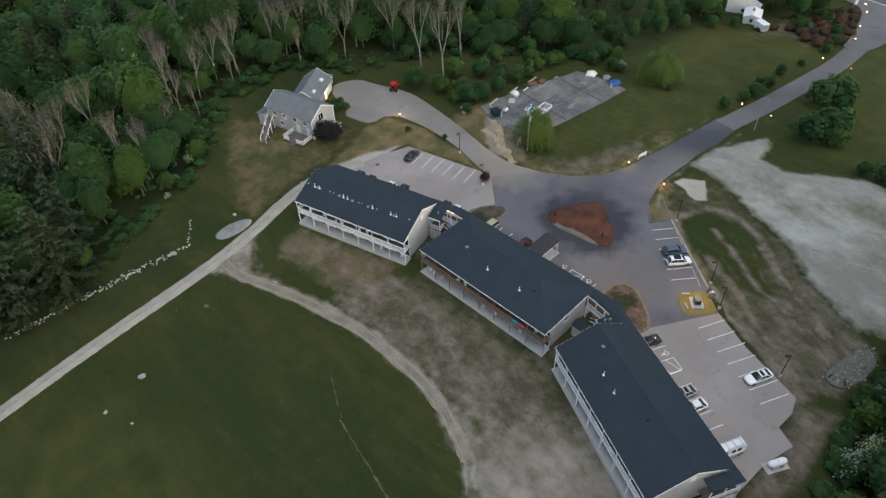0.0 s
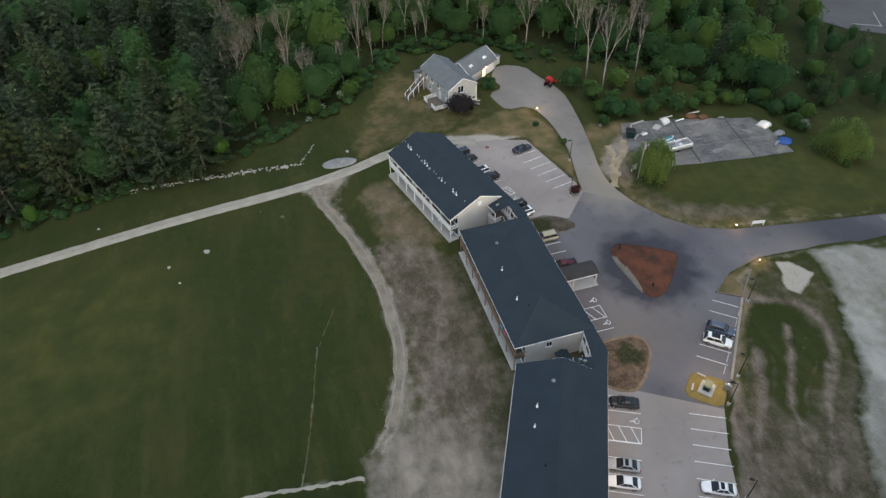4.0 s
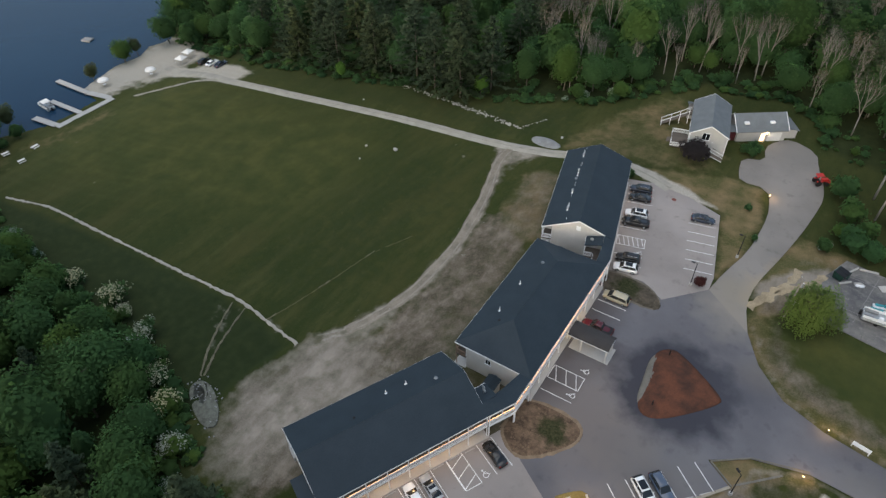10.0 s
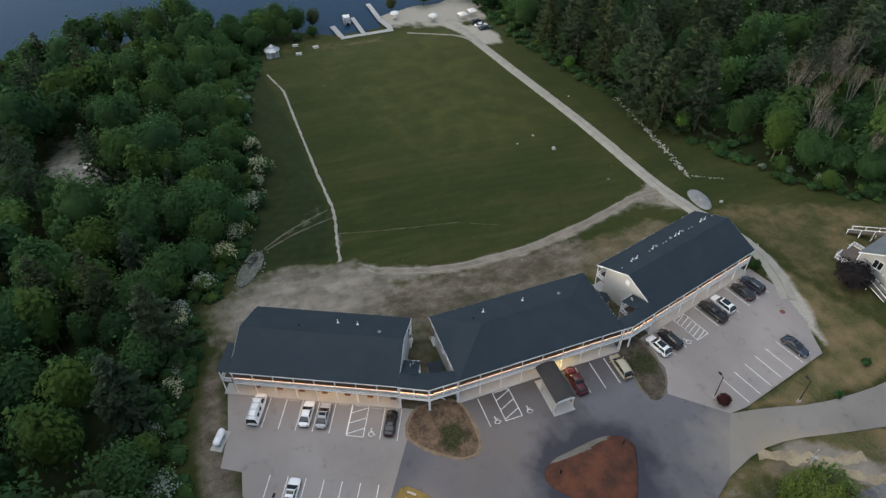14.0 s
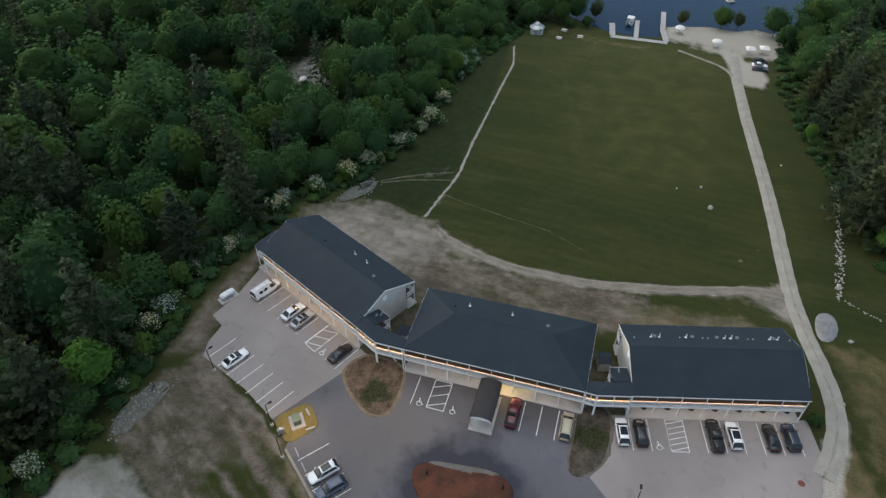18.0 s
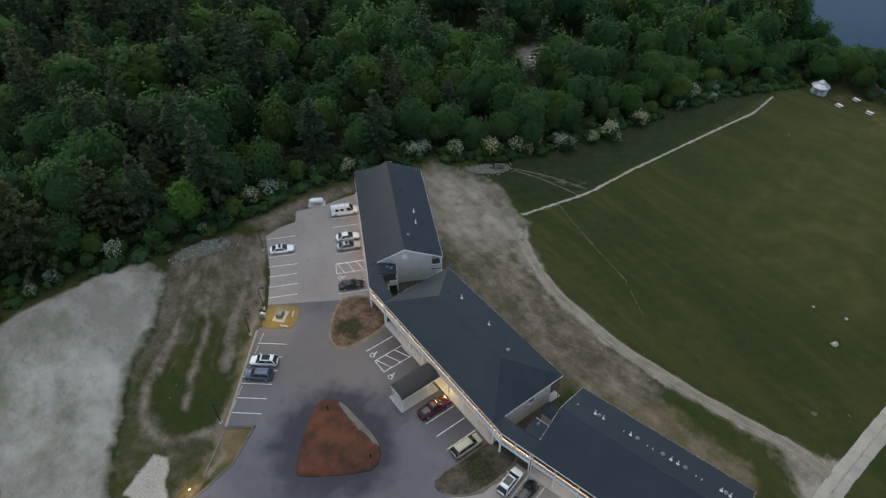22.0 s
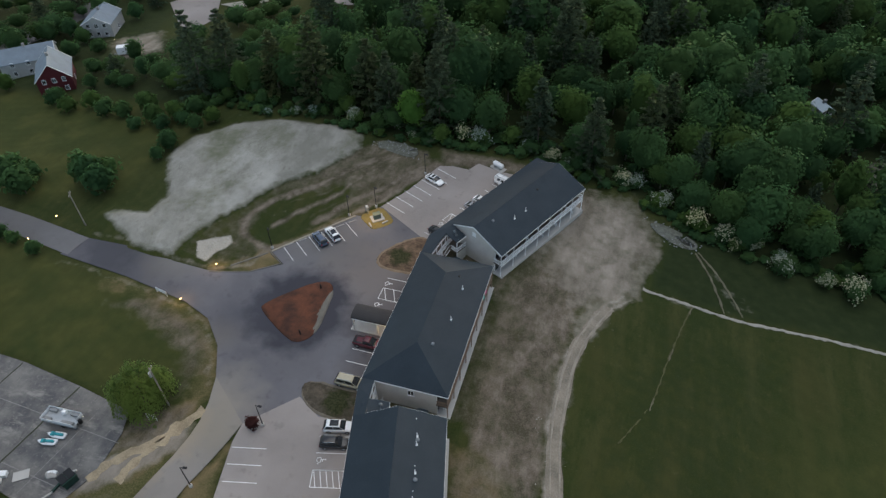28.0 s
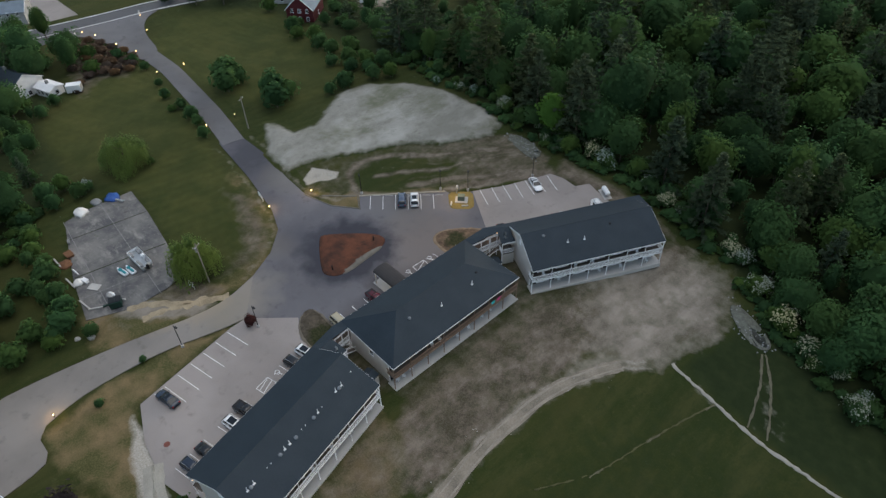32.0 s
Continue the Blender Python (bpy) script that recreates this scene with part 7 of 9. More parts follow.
for x, y, s in ((163.6, 95.5, 0.6), (161.6, 90.4, 0.5), (153.2, 90, 0.45), (149.7, 99, 0.55), (145, 96.5, 0.45), (135.5, 103, 0.55), (124.1, 104, 0.5), (120, 108, 0.6), (110, 106, 0.5), (106.8, 110, 0.6), (128, 110, 0.65), (140, 108, 0.65), (115, 113, 0.7), (155, 105, 0.65), (148, 112, 0.7), (130, 117, 0.7), (104, 117, 0.7), (166, 103, 0.6), (228, 75, 0.6), (222, 67, 0.5), (204, 86, 0.6), (199, 80, 0.5), (196, 73, 0.4), (191.1, 78, 0.45), (185, 84, 0.5), (178, 88, 0.5), ):
    if s < 0.72:
        plant("shrub", x, y, s * 2.5, None, rnd)
    else:
        plant("broad", x, y, s, None, rnd)
for x, y, s in ((132.8, 98.5, 1.1), (123.9, 98.6, 1.3), (117.2, 99.2, 1.2), (111.8, 100, 1.3), (108.5, 101, 1.5), (128.1, 98, 1.0), (137, 97.5, 1.2), (176.4, 50, 0.9), (167.9, 49.4, 1.0), (163, 49.5, 0.9), (160.2, 50, 1.1), (156, 50.6, 0.9), (149, 52.5, 1.0)):
    plant("shrub", x, y, s, None, rnd)
for x, y, s in ((166.5, 36, 2.1), (170, 34.5, 2.4), (173, 33, 2.0), (169, 31.5, 1.8), (148.5, 31.5, 2.1), (152.5, 30, 2.3), (155.8, 28, 2.0), (151, 26.8, 1.9)):
    plant("shrub", x, y, s, None, rnd)
for x, y, s in ((143.6, 13, 1.5), (145.5, 10.5, 1.3), (142, 4, 1.3), (139.5, 0, 1.4), (144, 17.5, 1.0)):
    plant("shrub", x, y, s, None, rnd)
# undergrowth along the wood's edge
for line, side in ((N_EDGE, 1), (S_EDGE, -1)):
    for (ax, ay), (bx, by) in zip(line, line[1:]):
        L = math.hypot(bx - ax, by - ay)
        k = int(L / (3.6 if side < 0 else 10.0))
        for i in range(k):
            x, y = ax + (bx - ax) * (i + rnd.random()) / k, ay + (by - ay) * (i + rnd.random() * 0.3 + 0.35) / k + side * rnd.uniform(0.3, 3.0)
            if -100 < x < 150 and not clear_of_trees(x, y):
                plant("flower" if side < 0 and -60 < x < 132 and rnd.random() < 0.3 else "shrub", x, y, rnd.uniform(0.5, 1.5), None, rnd)
dry = crown_data("crown", broad_crown(305, 2.2, 1.9, 0.1, 8, 300, 0.3), M_DRYBRUSH)
for x, y, s in ((226, 49, 1.0), (231, 51, 1.0), (201, 50, 1.0), (204, 48, 1.1), (205, 56, 1.2), (202, 54, 1.0), (220, 47.5, 1.0), (215, 46, 1.0), (208, 46, 1.1), (210, 52, 1.2), (208, 48.5, 0.9), (212, 50, 1.1), (216, 49, 1.0), (220, 51, 1.2), (224, 52, 1.1), (228, 54, 1.0), (214, 54, 1.2), (208, 54, 1.1), (204, 52, 1.0), (218, 56, 1.2), (211, 59, 1.1), (206, 60, 1.0), (224, 57, 1.0), (203, 64, 0.9), (199, 66, 0.8), (214, 62, 1.0)):
    T = thing("dry_shrub", pose(x, y, gz(x, y), 0, 0, x * 37) @ Matrix.Diagonal((s, s, s, 1)), "dry red-brown shrub in a bank near the road", "shrub", "dry shrubs")
    part("trunk", KINDS["shrub"][1][0], None, T)
    part("crown", dry, None, T)
red = KINDS["shrub"][0]
T = thing("red_shrub", pose(86.6, 76.2, 0.05), "dark red leaved shrub beside a lamp post", "shrub")
part("trunk", red[0], None, T)
part("crown", crown_data("crown", broad_crown(300, 2.2, 1.3, 0.2, 7, 260, 0.22), M_REDLEAF), None, T)
T = thing("ornamental_tree", pose(73.2, 114.4, 0) @ Matrix.Diagonal((1.3, 1.3, 1.15, 1)), "low spreading tree with dark purple leaves beside a house", "tree")
part("trunk", trunk_mesh(302, 3.0, 0.16, 8, 1.8, M_BARK), None, T)
part("crown", crown_data("crown", broad_crown(303, 4.2, 3.2, 0.6, 9, 620, 0.30), M_PLUMLEAF), None, T)
plant("shore", -104, 48.5, 1.25, 0, rnd)
plant("shore", -106, 78.5, 0.95, 0, rnd)
plant("shore", -108.5, 97.5, 1.0, 0, rnd)
# low undergrowth along the edges of the woods, past counting
def undergrowth():
    rng = np.random.default_rng(77)
    kinds = [broad_crown(320 + i, 1.3 + 0.3 * i, 1.3, 0.05, 4, 34, 0.36) for i in range(4)]
    V, T, C, N, HU, k = [], [], [], [], [], 0
    for line, side in ((N_EDGE, 1), (S_EDGE, -1)):
        for (ax, ay), (bx, by) in zip(line, line[1:]):
            for i in range(int(math.hypot(bx - ax, by - ay) * (1.3 if side > 0 else 2.2))):
                f, off = rng.random(), rng.uniform(-0.9, 1) ** 2 * 13 - 1.4
                x, y = ax + (bx - ax) * f, ay + (by - ay) * f + side * off
                if not -122 < x < 150 or clear_of_trees(x, y) or x < float(shore(y)) + 2:
                    continue
                v, t, c, q = kinds[int(rng.integers(4))]
                s, a = rng.uniform(0.35, 1.5), rng.uniform(0, 6.28)
                R = np.array([[math.cos(a), math.sin(a), 0], [-math.sin(a), math.cos(a), 0], [0, 0, 1]])
                V.append((v * s * np.array([1.15, 1.15, 0.8])) @ R + np.array([x, y, gz(x, y)]))
                T.append(t + k), N.append((q / np.linalg.norm(q, axis=1)[:, None]) @ R)
                C.append(np.clip(c + rng.uniform(-0.45, 0.15), 0, 1)), HU.append(np.full(len(v), rng.uniform(0.1, 0.99)))
                k += len(v)
    me = triangles("undergrowth", np.concatenate(V), np.concatenate(T), M_LEAF, np.concatenate(C), False, np.concatenate(N))
    me.attributes.new("hue", "FLOAT", "POINT").data.foreach_set("value", np.concatenate(HU).astype(np.float32))
    tagged(new("undergrowth", me), "low green undergrowth along the edge of the woods", "undergrowth", "", "stuff")


undergrowth()

# ---- vehicles ----


def section(x, w, zb, zs):
    """One rounded cross-section of a car body."""
    right = [(w * 0.86, zb), (w * 0.97, zb + 0.12), (w, zb + (zs - zb) * 0.45), (w * 0.985, zs - 0.14), (w * 0.93, zs - 0.045), (w * 0.5, zs + 0.02)]
    return [(x, y, z) for y, z in right] + [(x, -y, z) for y, z in right[::-1]]


CAR_SHAPES = {
    # length, half width, belt height, roof height, hood end, cabin front, cabin rear, tail height, wheel radius
    "sedan": dict(L=4.75, w=0.91, belt=0.92, roof=1.44, glass0=0.95, roof0=0.15, roof1=-1.05, glass1=-1.85, tail=0.98, wheel=0.33),
    "suv": dict(L=4.7, w=0.94, belt=1.06, roof=1.68, glass0=1.05, roof0=0.4, roof1=-1.75, glass1=-2.2, tail=1.08, wheel=0.36),
    "minivan": dict(L=5.0, w=0.97, belt=1.05, roof=1.74, glass0=1.45, roof0=0.7, roof1=-1.95, glass1=-2.35, tail=1.08, wheel=0.34),
    "pickup": dict(L=5.6, w=0.98, belt=1.15, roof=1.86, glass0=1.1, roof0=0.45, roof1=-0.75, glass1=-1.0, tail=1.16, wheel=0.40),
    "van": dict(L=5.7, w=1.0, belt=1.2, roof=2.1, glass0=1.75, roof0=1.15, roof1=-2.7, glass1=-2.78, tail=1.2, wheel=0.37),
}
PAINTS = {
    "white": paint("car_white", (0.88, 0.885, 0.89)), "black": paint("car_black", (0.010, 0.011, 0.013)), "silver": paint("car_silver", (0.42, 0.43, 0.44)),
    # tan is silver paint with the lamps' warm light put into it
    "red": paint("car_dark_red", (0.085, 0.006, 0.012)), "blue": paint("car_blue_grey", (0.075, 0.10, 0.15)), "tan": paint("car_silver_lamplit", (0.42, 0.38, 0.27)), "navy": paint("car_dark_navy", (0.02, 0.03, 0.05)),
}
WHEELS = {}


def wheel_meshes(r):
    if r not in WHEELS:
        t = Mesh()
        prof = ((-0.11, 0.62), (-0.11, 0.93), (-0.07, 1.0), (0.07, 1.0), (0.11, 0.93), (0.11, 0.62))
        t.loft([[(r * q * math.cos(a), y, r * q * math.sin(a)) for a in [k * math.pi / 8 for k in range(16)]] for y, q in prof])
        h = Mesh()
        h.loft([[(r * q * math.cos(a), y, r * q * math.sin(a)) for a in [k * math.pi / 5 for k in range(10)]] for y, q in ((-0.118, 0.6), (-0.125, 0.2), (0.125, 0.2), (0.118, 0.6))])
        WHEELS[r] = (t.data("tyre", M_RUBBER, True), h.data("rim", M_STEEL))
    return WHEELS[r]


def car(kind, colour, x, y, yaw, label, sunroof=False, rack=False, z=None):
    s = CAR_SHAPES[kind]
    L, w, belt, roof = s["L"], s["w"], s["belt"], s["roof"]
    P = PAINTS[colour]
    T = thing(kind if kind != "suv" else "sport_utility_car", pose(x, y, (gz(x, y) + 0.04 if z is None else z), 0, 0, yaw), label, "car" if kind not in ("van", "pickup") else kind, "parked cars")
    f, b = L / 2, -L / 2
    hood = belt - 0.06
    g0, r0, r1, g1 = s["glass0"], s["roof0"], s["roof1"], s["glass1"]
    tail = s["tail"]
    body = Mesh().loft([section(b, w * 0.74, 0.46, tail - 0.30), section(b + 0.05, w * 0.84, 0.36, tail - 0.16), section(b + 0.2, w * 0.93, 0.28, tail - 0.03), section(b + 0.6, w * 0.99, 0.23, tail),
                        section(max(g1 + 0.35, b + 0.8), w, 0.22, belt + 0.02), section((g0 + g1) / 2, w, 0.22, belt), section(g0, w * 0.995, 0.22, belt), section(f - 0.95, w * 0.985, 0.22, hood - 0.03), section(f - 0.5, w * 0.95, 0.24, hood - 0.09),
                        section(f - 0.22, w * 0.87, 0.27, hood - 0.17), section(f - 0.07, w * 0.74, 0.32, hood - 0.27), section(f, w * 0.56, 0.4, hood - 0.36)])
    body = part("body", body, P, T, "", True)
    wt, wb = w * 0.72, w * 0.9

    def arch(x, up, narrow=1.0):
        """A hoop of the cabin at x, up (0 to 1) towards the roof."""
        z, y = belt + (roof - 0.03 - belt) * up, (wb + (wt - wb) * up) * narrow
        right = [(wb * narrow, belt - 0.02), ((wb + y) / 2, belt + (z - belt) * 0.55), (y, belt + (z - belt) * 0.88), (y * 0.82, z), (y * 0.4, z + 0.025 * up)]
        return [(x, q, h) for q, h in right] + [(x, -q, h) for q, h in right[::-1]]

    steep = kind in ("suv", "minivan", "van", "pickup")
    hoops = [arch(g0 + 0.12, 0.0, 0.9), arch(g0, 0.10, 0.95), arch(g0 + (r0 - g0) * 0.55, 0.62), arch(r0, 0.95), arch(r0 - 0.4, 1.0), arch((r0 + r1) / 2, 1.02), arch(r1 + 0.3, 0.98), arch(r1, 0.92),
             arch(g1 + (r1 - g1) * (0.35 if steep else 0.5), 0.62 if steep else 0.55, 0.97), arch(g1, 0.12, 0.93), arch(g1 - 0.08, 0.0, 0.88)]
    part("glasshouse", Mesh().loft(hoops), M_GLASS, T, "", True)
    lid = []
    for x, up in ((r0 + 0.02, 0.97), (r0 - 0.4, 1.0), ((r0 + r1) / 2, 1.02), (r1 + 0.3, 0.98), (r1 - 0.02, 0.92)):
        z, y = belt + (roof - 0.03 - belt) * up, wb + (wt - wb) * up
        lid.append([(x, y * 1.02, z - 0.09), (x, y * 0.88, z + 0.012), (x, y * 0.4, z + 0.04 * up), (x, -y * 0.4, z + 0.04 * up), (x, -y * 0.88, z + 0.012), (x, -y * 1.02, z - 0.09), (x, -y * 0.7, z - 0.05), (x, y * 0.7, z - 0.05)])
    part("roof", Mesh().loft(lid), P, T, "", True)
    # pillars between the panes
    for sy in (-1, 1):
        for xa, xb, q in ((g0 - 0.02, r0, 0.035), (g1 + 0.1, r1 + 0.02, 0.06), ((g0 + g1) / 2, (r0 + r1) / 2, 0.03)):
            part("pillar", Mesh().tube((xa, sy * wb, belt), (xb, sy * (wt + 0.02), roof - 0.1), q, q, 5), P, T)
        if kind == "van":
            part("side_panel", Mesh().loft([[(0.6, sy * (wb + d), belt), (g1, sy * (wb + d), belt), (r1, sy * (wt + d), roof - 0.06), (0.45, sy * (wt + d), roof - 0.06)] for d in (-0.02, 0.012)]), P, T)
            for xx in (-0.5, -1.5):
                part("side_window", Mesh().loft([[(xx - 0.36, sy * (wb - 0.035 + d), belt + 0.15), (xx + 0.36, sy * (wb - 0.035 + d), belt + 0.15), (xx + 0.36, sy * (wt + 0.03 + d), roof - 0.22), (xx - 0.36, sy * (wt + 0.03 + d), roof - 0.22)] for d in (0.0, 0.03)]), M_GLASS, T)
    if kind == "van":
        for xx in (0.2, -1.0, -2.2):
            part("roof_bar", Mesh().box(xx - 0.03, -wt, roof + 0.06, xx + 0.03, wt, roof + 0.11), M_STEEL, T)
        for sy in (-1, 1):
            part("ladder_rail", Mesh().box(-2.5, sy * wt * 0.75 - 0.03, roof + 0.11, 0.5, sy * wt * 0.75 + 0.03, roof + 0.16), M_STEEL, T)
    tyre, rim = wheel_meshes(s["wheel"])
    for wx in (f - 0.9, b + 0.95):
        for sy in (-1, 1):
            wh = part("wheel", tyre, None, T)
            wh.matrix_basis = pose(wx, sy * (w - 0.1), s["wheel"])
            part("rim", rim, None, wh)
    for sy in (-1, 1):
        part("headlight", Mesh().box(f - 0.22, sy * w * 0.66 - 0.16, hood - 0.34, f - 0.06, sy * w * 0.66 + 0.16, hood - 0.2, 0.03), M_HEAD, T)
        part("taillight", Mesh().box(b + 0.02, sy * w * 0.72 - 0.14, s["tail"] - 0.34, b + 0.14, sy * w * 0.72 + 0.14, s["tail"] - 0.12, 0.03), M_TAIL, T)
        part("mirror", Mesh().box(g0 - 0.35, sy * (w + 0.1) - 0.09, belt + 0.02, g0 - 0.2, sy * (w + 0.1) + 0.09, belt + 0.16, 0.03), P, T)
    part("bumper", Mesh().box(f - 0.14, -w * 0.76, 0.28, f + 0.03, w * 0.76, 0.46, 0.04), M_BLACK, T)
    part("bumper", Mesh().box(b - 0.03, -w * 0.8, 0.32, b + 0.14, w * 0.8, 0.5, 0.04), M_BLACK, T)
    if sunroof:
        part("sunroof", Mesh().box(r1 + 0.55 if kind == "suv" else r1 + 0.45, -wt + 0.14, roof - 0.02, r0 - 0.22, wt - 0.14, roof + 0.03, 0.008), M_GLASS, T, "dark glass sunroof")
    if rack:
        for sy in (-1, 1):
            part("roof_rack", Mesh().tube((r0 - 0.2, sy * (wt - 0.04), roof + 0.07), (r1 + 0.1, sy * (wt - 0.04), roof + 0.07), 0.025), M_STEEL, T)
        if kind == "van":
            for k in range(5):
                xx = r0 - 0.3 + (r1 - r0 + 0.5) * k / 4
                part("rack_bar", Mesh().tube((xx, -wt, roof + 0.1), (xx, wt, roof + 0.1), 0.025), M_WHITEPLASTIC, T)
    if kind == "pickup":
        part("cargo_bed", Mesh().box(b + 0.12, -w + 0.14, belt - 0.02, g1 - 0.12, w - 0.14, belt + 0.03, 0.01), M_BLACK, T, "dark open cargo bed")
    return T


SW, EA, NW, NE = 154.8, -39.8, 193.8, 12.7
car("van", "white", 62.0, 6.8, SW, "white work van with a ladder rack nosed to the wing", rack=True)
car("sedan", "white", 65.5, 14.0, SW, "white sedan parked nose in beside the south wing")
car("sedan", "silver", 66.7, 16.4, SW, "silver sedan with sunroof parked beside the south wing", True)
car("sedan", "black", 71.7, 25.9, SW, "black sedan parked by the earth island")
car("sedan", "white", 77.7, 9.3, 153.6, "white sedan with dark sunroof alone by the kerb", True)
car("suv", "white", 92.4, 32.1, EA, "white crossover with black glass roof by the kerb", True)
car("suv", "blue", 94.3, 34.1, EA, "blue-grey sport utility car parked by the kerb")
car("pickup", "red", 74.9, 56.4, 180, "dark red pickup truck beside the entrance canopy")
car("minivan", "tan", 75.0, 64.7, 180, "silver minivan toned gold as by lamp light, with silver roof rack", rack=True)
car("suv", "white", 73.5, 72.9, NW, "white sport utility car with dark sunroof", True)
car("suv", "black", 72.9, 75.6, NW, "black sport utility car beside an access bay", rack=True)
car("pickup", "black", 70.3, 86.3, NW, "black pickup truck parked at the north wing")
car("suv", "white", 69.5, 89.0, NW, "white sport utility car with dark sunroof", True)
car("sedan", "black", 68.2, 94.4, NW, "black sedan parked at the north wing")
car("suv", "navy", 67.4, 97.2, NW, "dark navy sport utility car parked at the lot's end", rack=True)
car("sedan", "navy", 81.7, 94.5, NE, "dark navy sedan alone in the far bays", True)
car("suv", "black", -81, 103.2, 90, "black car parked near the beach")
car("sedan", "white", -76.4, 102.6, 90, "white car parked near the beach")
car("sedan", "navy", -71.6, 102.2, 90, "dark car parked near the beach")

# ---- lamp posts, bollards, poles ----


def lamp_post(x, y, yaw, tall=5.6):
    T = thing("street_lamp", pose(x, y, gz(x, y), 0, 0, yaw), "slim dark lamp post with a short arm, unlit", "street lamp", "lamp posts round the lots")
    part("base", Mesh().tube((0, 0, -0.2), (0, 0, 0.5), 0.28, 0.26, 10), M_CONC, T)
    part("pole", Mesh().tube((0, 0, 0.5), (0, 0, tall), 0.085, 0.06, 8), M_BLACK, T)
    part("arm", Mesh().tube((0, 0, tall - 0.1), (0.6, 0, tall), 0.04), M_BLACK, T)
    part("lamp_head", Mesh().box(0.4, -0.17, tall - 0.06, 1.05, 0.17, tall + 0.08, 0.03), M_BLACK, T)
    return T


for x, y, a in ((90.5, 87.6, 190), (85.2, 75.6, 180), (87.2, 21.0, 140), (91.7, 25.1, 140), (102.8, 38.6, 140), (80.6, 7.0, 150)):
    lamp_post(x, y, a)


def bollard(x, y, power=0.0):
    T = thing("path_light", pose(x, y, gz(x, y)), "low bollard light glowing warm beside the drive", "path light", "bollard lights")
    part("stem", Mesh().tube((0, 0, -0.2), (0, 0, 0.8), 0.07, 0.07, 8), M_BLACK, T)
    part("lens", Mesh().tube((0, 0, 0.8), (0, 0, 1.0), 0.13, 0.13, 8), M_LAMP, T, "glowing warm lens")
    part("cap", Mesh().dome((0, 0, 1.0), 0.16, 0.08, 8, 2), M_BLACK, T)
    if power:
        d = bpy.data.lights.new("bollard_glow", "POINT")
        d.energy, d.color, d.shadow_soft_size = power, (1.0, 0.62, 0.28), 0.15
        o = new("bollard_glow", d)
        o.matrix_world = pose(x, y, gz(x, y) + 1.35)


for x, y, p in ((152.6, 42.0, 0), (153.3, 49.6, 0), (192.5, 45.2, 0), (191.6, 37.2, 0), (211.5, 43.4, 0), (221.4, 45.6, 0), (224.3, 34.0, 0), (233, 47.8, 0), (238.7, 50.1, 0), (239, 56.2, 0), (237.4, 30.6, 0), (110.8, 46.4, 60), (112.4, 56.2, 60), (91.4, 109.2, 60), (201.5, -20.5, 0), (197, -36, 0)):
    bollard(x, y, p)


def utility_pole(x, y, yaw, tall, transformer):
    T = thing("utility_pole", pose(x, y, gz(x, y), 0, 0, yaw), "weathered wooden utility pole with a cross arm", "utility pole", "utility poles")
    part("pole", Mesh().tube((0, 0, -0.5), (0, 0, tall), 0.16, 0.1, 8), M_POLE, T)
    part("cross_arm", Mesh().box(-0.06, -0.9, tall - 0.7, 0.06, 0.9, tall - 0.56, 0.01), M_POLE, T)
    for s in (-0.75, 0.0, 0.75):
        part("insulator", Mesh().tube((0, s, tall - 0.56), (0, s, tall - 0.36), 0.05, 0.03, 6), M_WHITEPLASTIC, T)
    if transformer:
        part("transformer", Mesh().tube((0.32, 0, tall - 2.1), (0.32, 0, tall - 1.2), 0.26, 0.26, 10), M_STEEL, T, "grey steel transformer can")
    return T


utility_pole(101.6, 76.5, 20, 10.0, True)
utility_pole(145.0, 42.4, 30, 9.0, False)
utility_pole(227, 60, 20, 8.5, True)


def board_sign(x, y, yaw, w, h, label):
    T = thing("sign_board", pose(x, y, gz(x, y), 0, 0, yaw), label, "sign")
    part("board", Mesh().box(-0.04, -w / 2, 0.5, 0.04, w / 2, 0.5 + h, 0.015), M_WHITEPLASTIC, T)
    for s in (-1, 1):
        part("post", Mesh().box(-0.05, s * (w / 2 - 0.1) - 0.05, -0.3, 0.05, s * (w / 2 - 0.1) + 0.05, 0.5 + h, 0.01), M_TRIM, T)
    for k in range(0 if w > 2 else 3):
        part("lettering_bar", Mesh().box(0.041, -w * 0.34, 0.5 + h * (0.25 + 0.22 * k), 0.046, w * (0.34 - 0.06 * k), 0.5 + h * (0.36 + 0.22 * k)), M_BLACK, T)
    return T


board_sign(117.0, 55.6, 80, 2.6, 0.8, "long low white board sign beside the drive")
board_sign(102.4, 79.6, 100, 1.5, 1.3, "white double board sign on the grass")
board_sign(238, 30.5, 60, 1.6, 1.6, "white lit entrance sign at the road")
board_sign(237.5, 52.6, 60, 1.2, 1.3, "white entrance sign at the road")

# ---- generator pad, tank, wheel stops ----
T = thing("generator", pose(85.6, 24.5, 0.14, 0, 0, 40), "olive steel generator box on a pale concrete pad", "generator")
part("pad", Mesh().box(-1.35, -1.1, -0.1, 1.35, 1.1, 0.14, 0.03), M_CONC, T)
part("housing", Mesh().box(-0.7, -0.55, 0.14, 0.8, 0.55, 1.25, 0.05), M_GREENBOX, T)
part("lid", Mesh().box(-0.74, -0.59, 1.25, 0.84, 0.59, 1.32, 0.02), M_GREENBOX, T)
part("louvre", Mesh().box(-0.72, -0.4, 0.4, -0.695, 0.4, 1.0), M_BLACK, T)
T = thing("electric_cabinet", pose(88.3, 23.3, 0.1, 0, 0, 40), "grey steel electric meter cabinet on short posts", "cabinet")
part("box", Mesh().box(-0.2, -0.5, 0.5, 0.2, 0.5, 1.6, 0.03), M_STEEL, T)
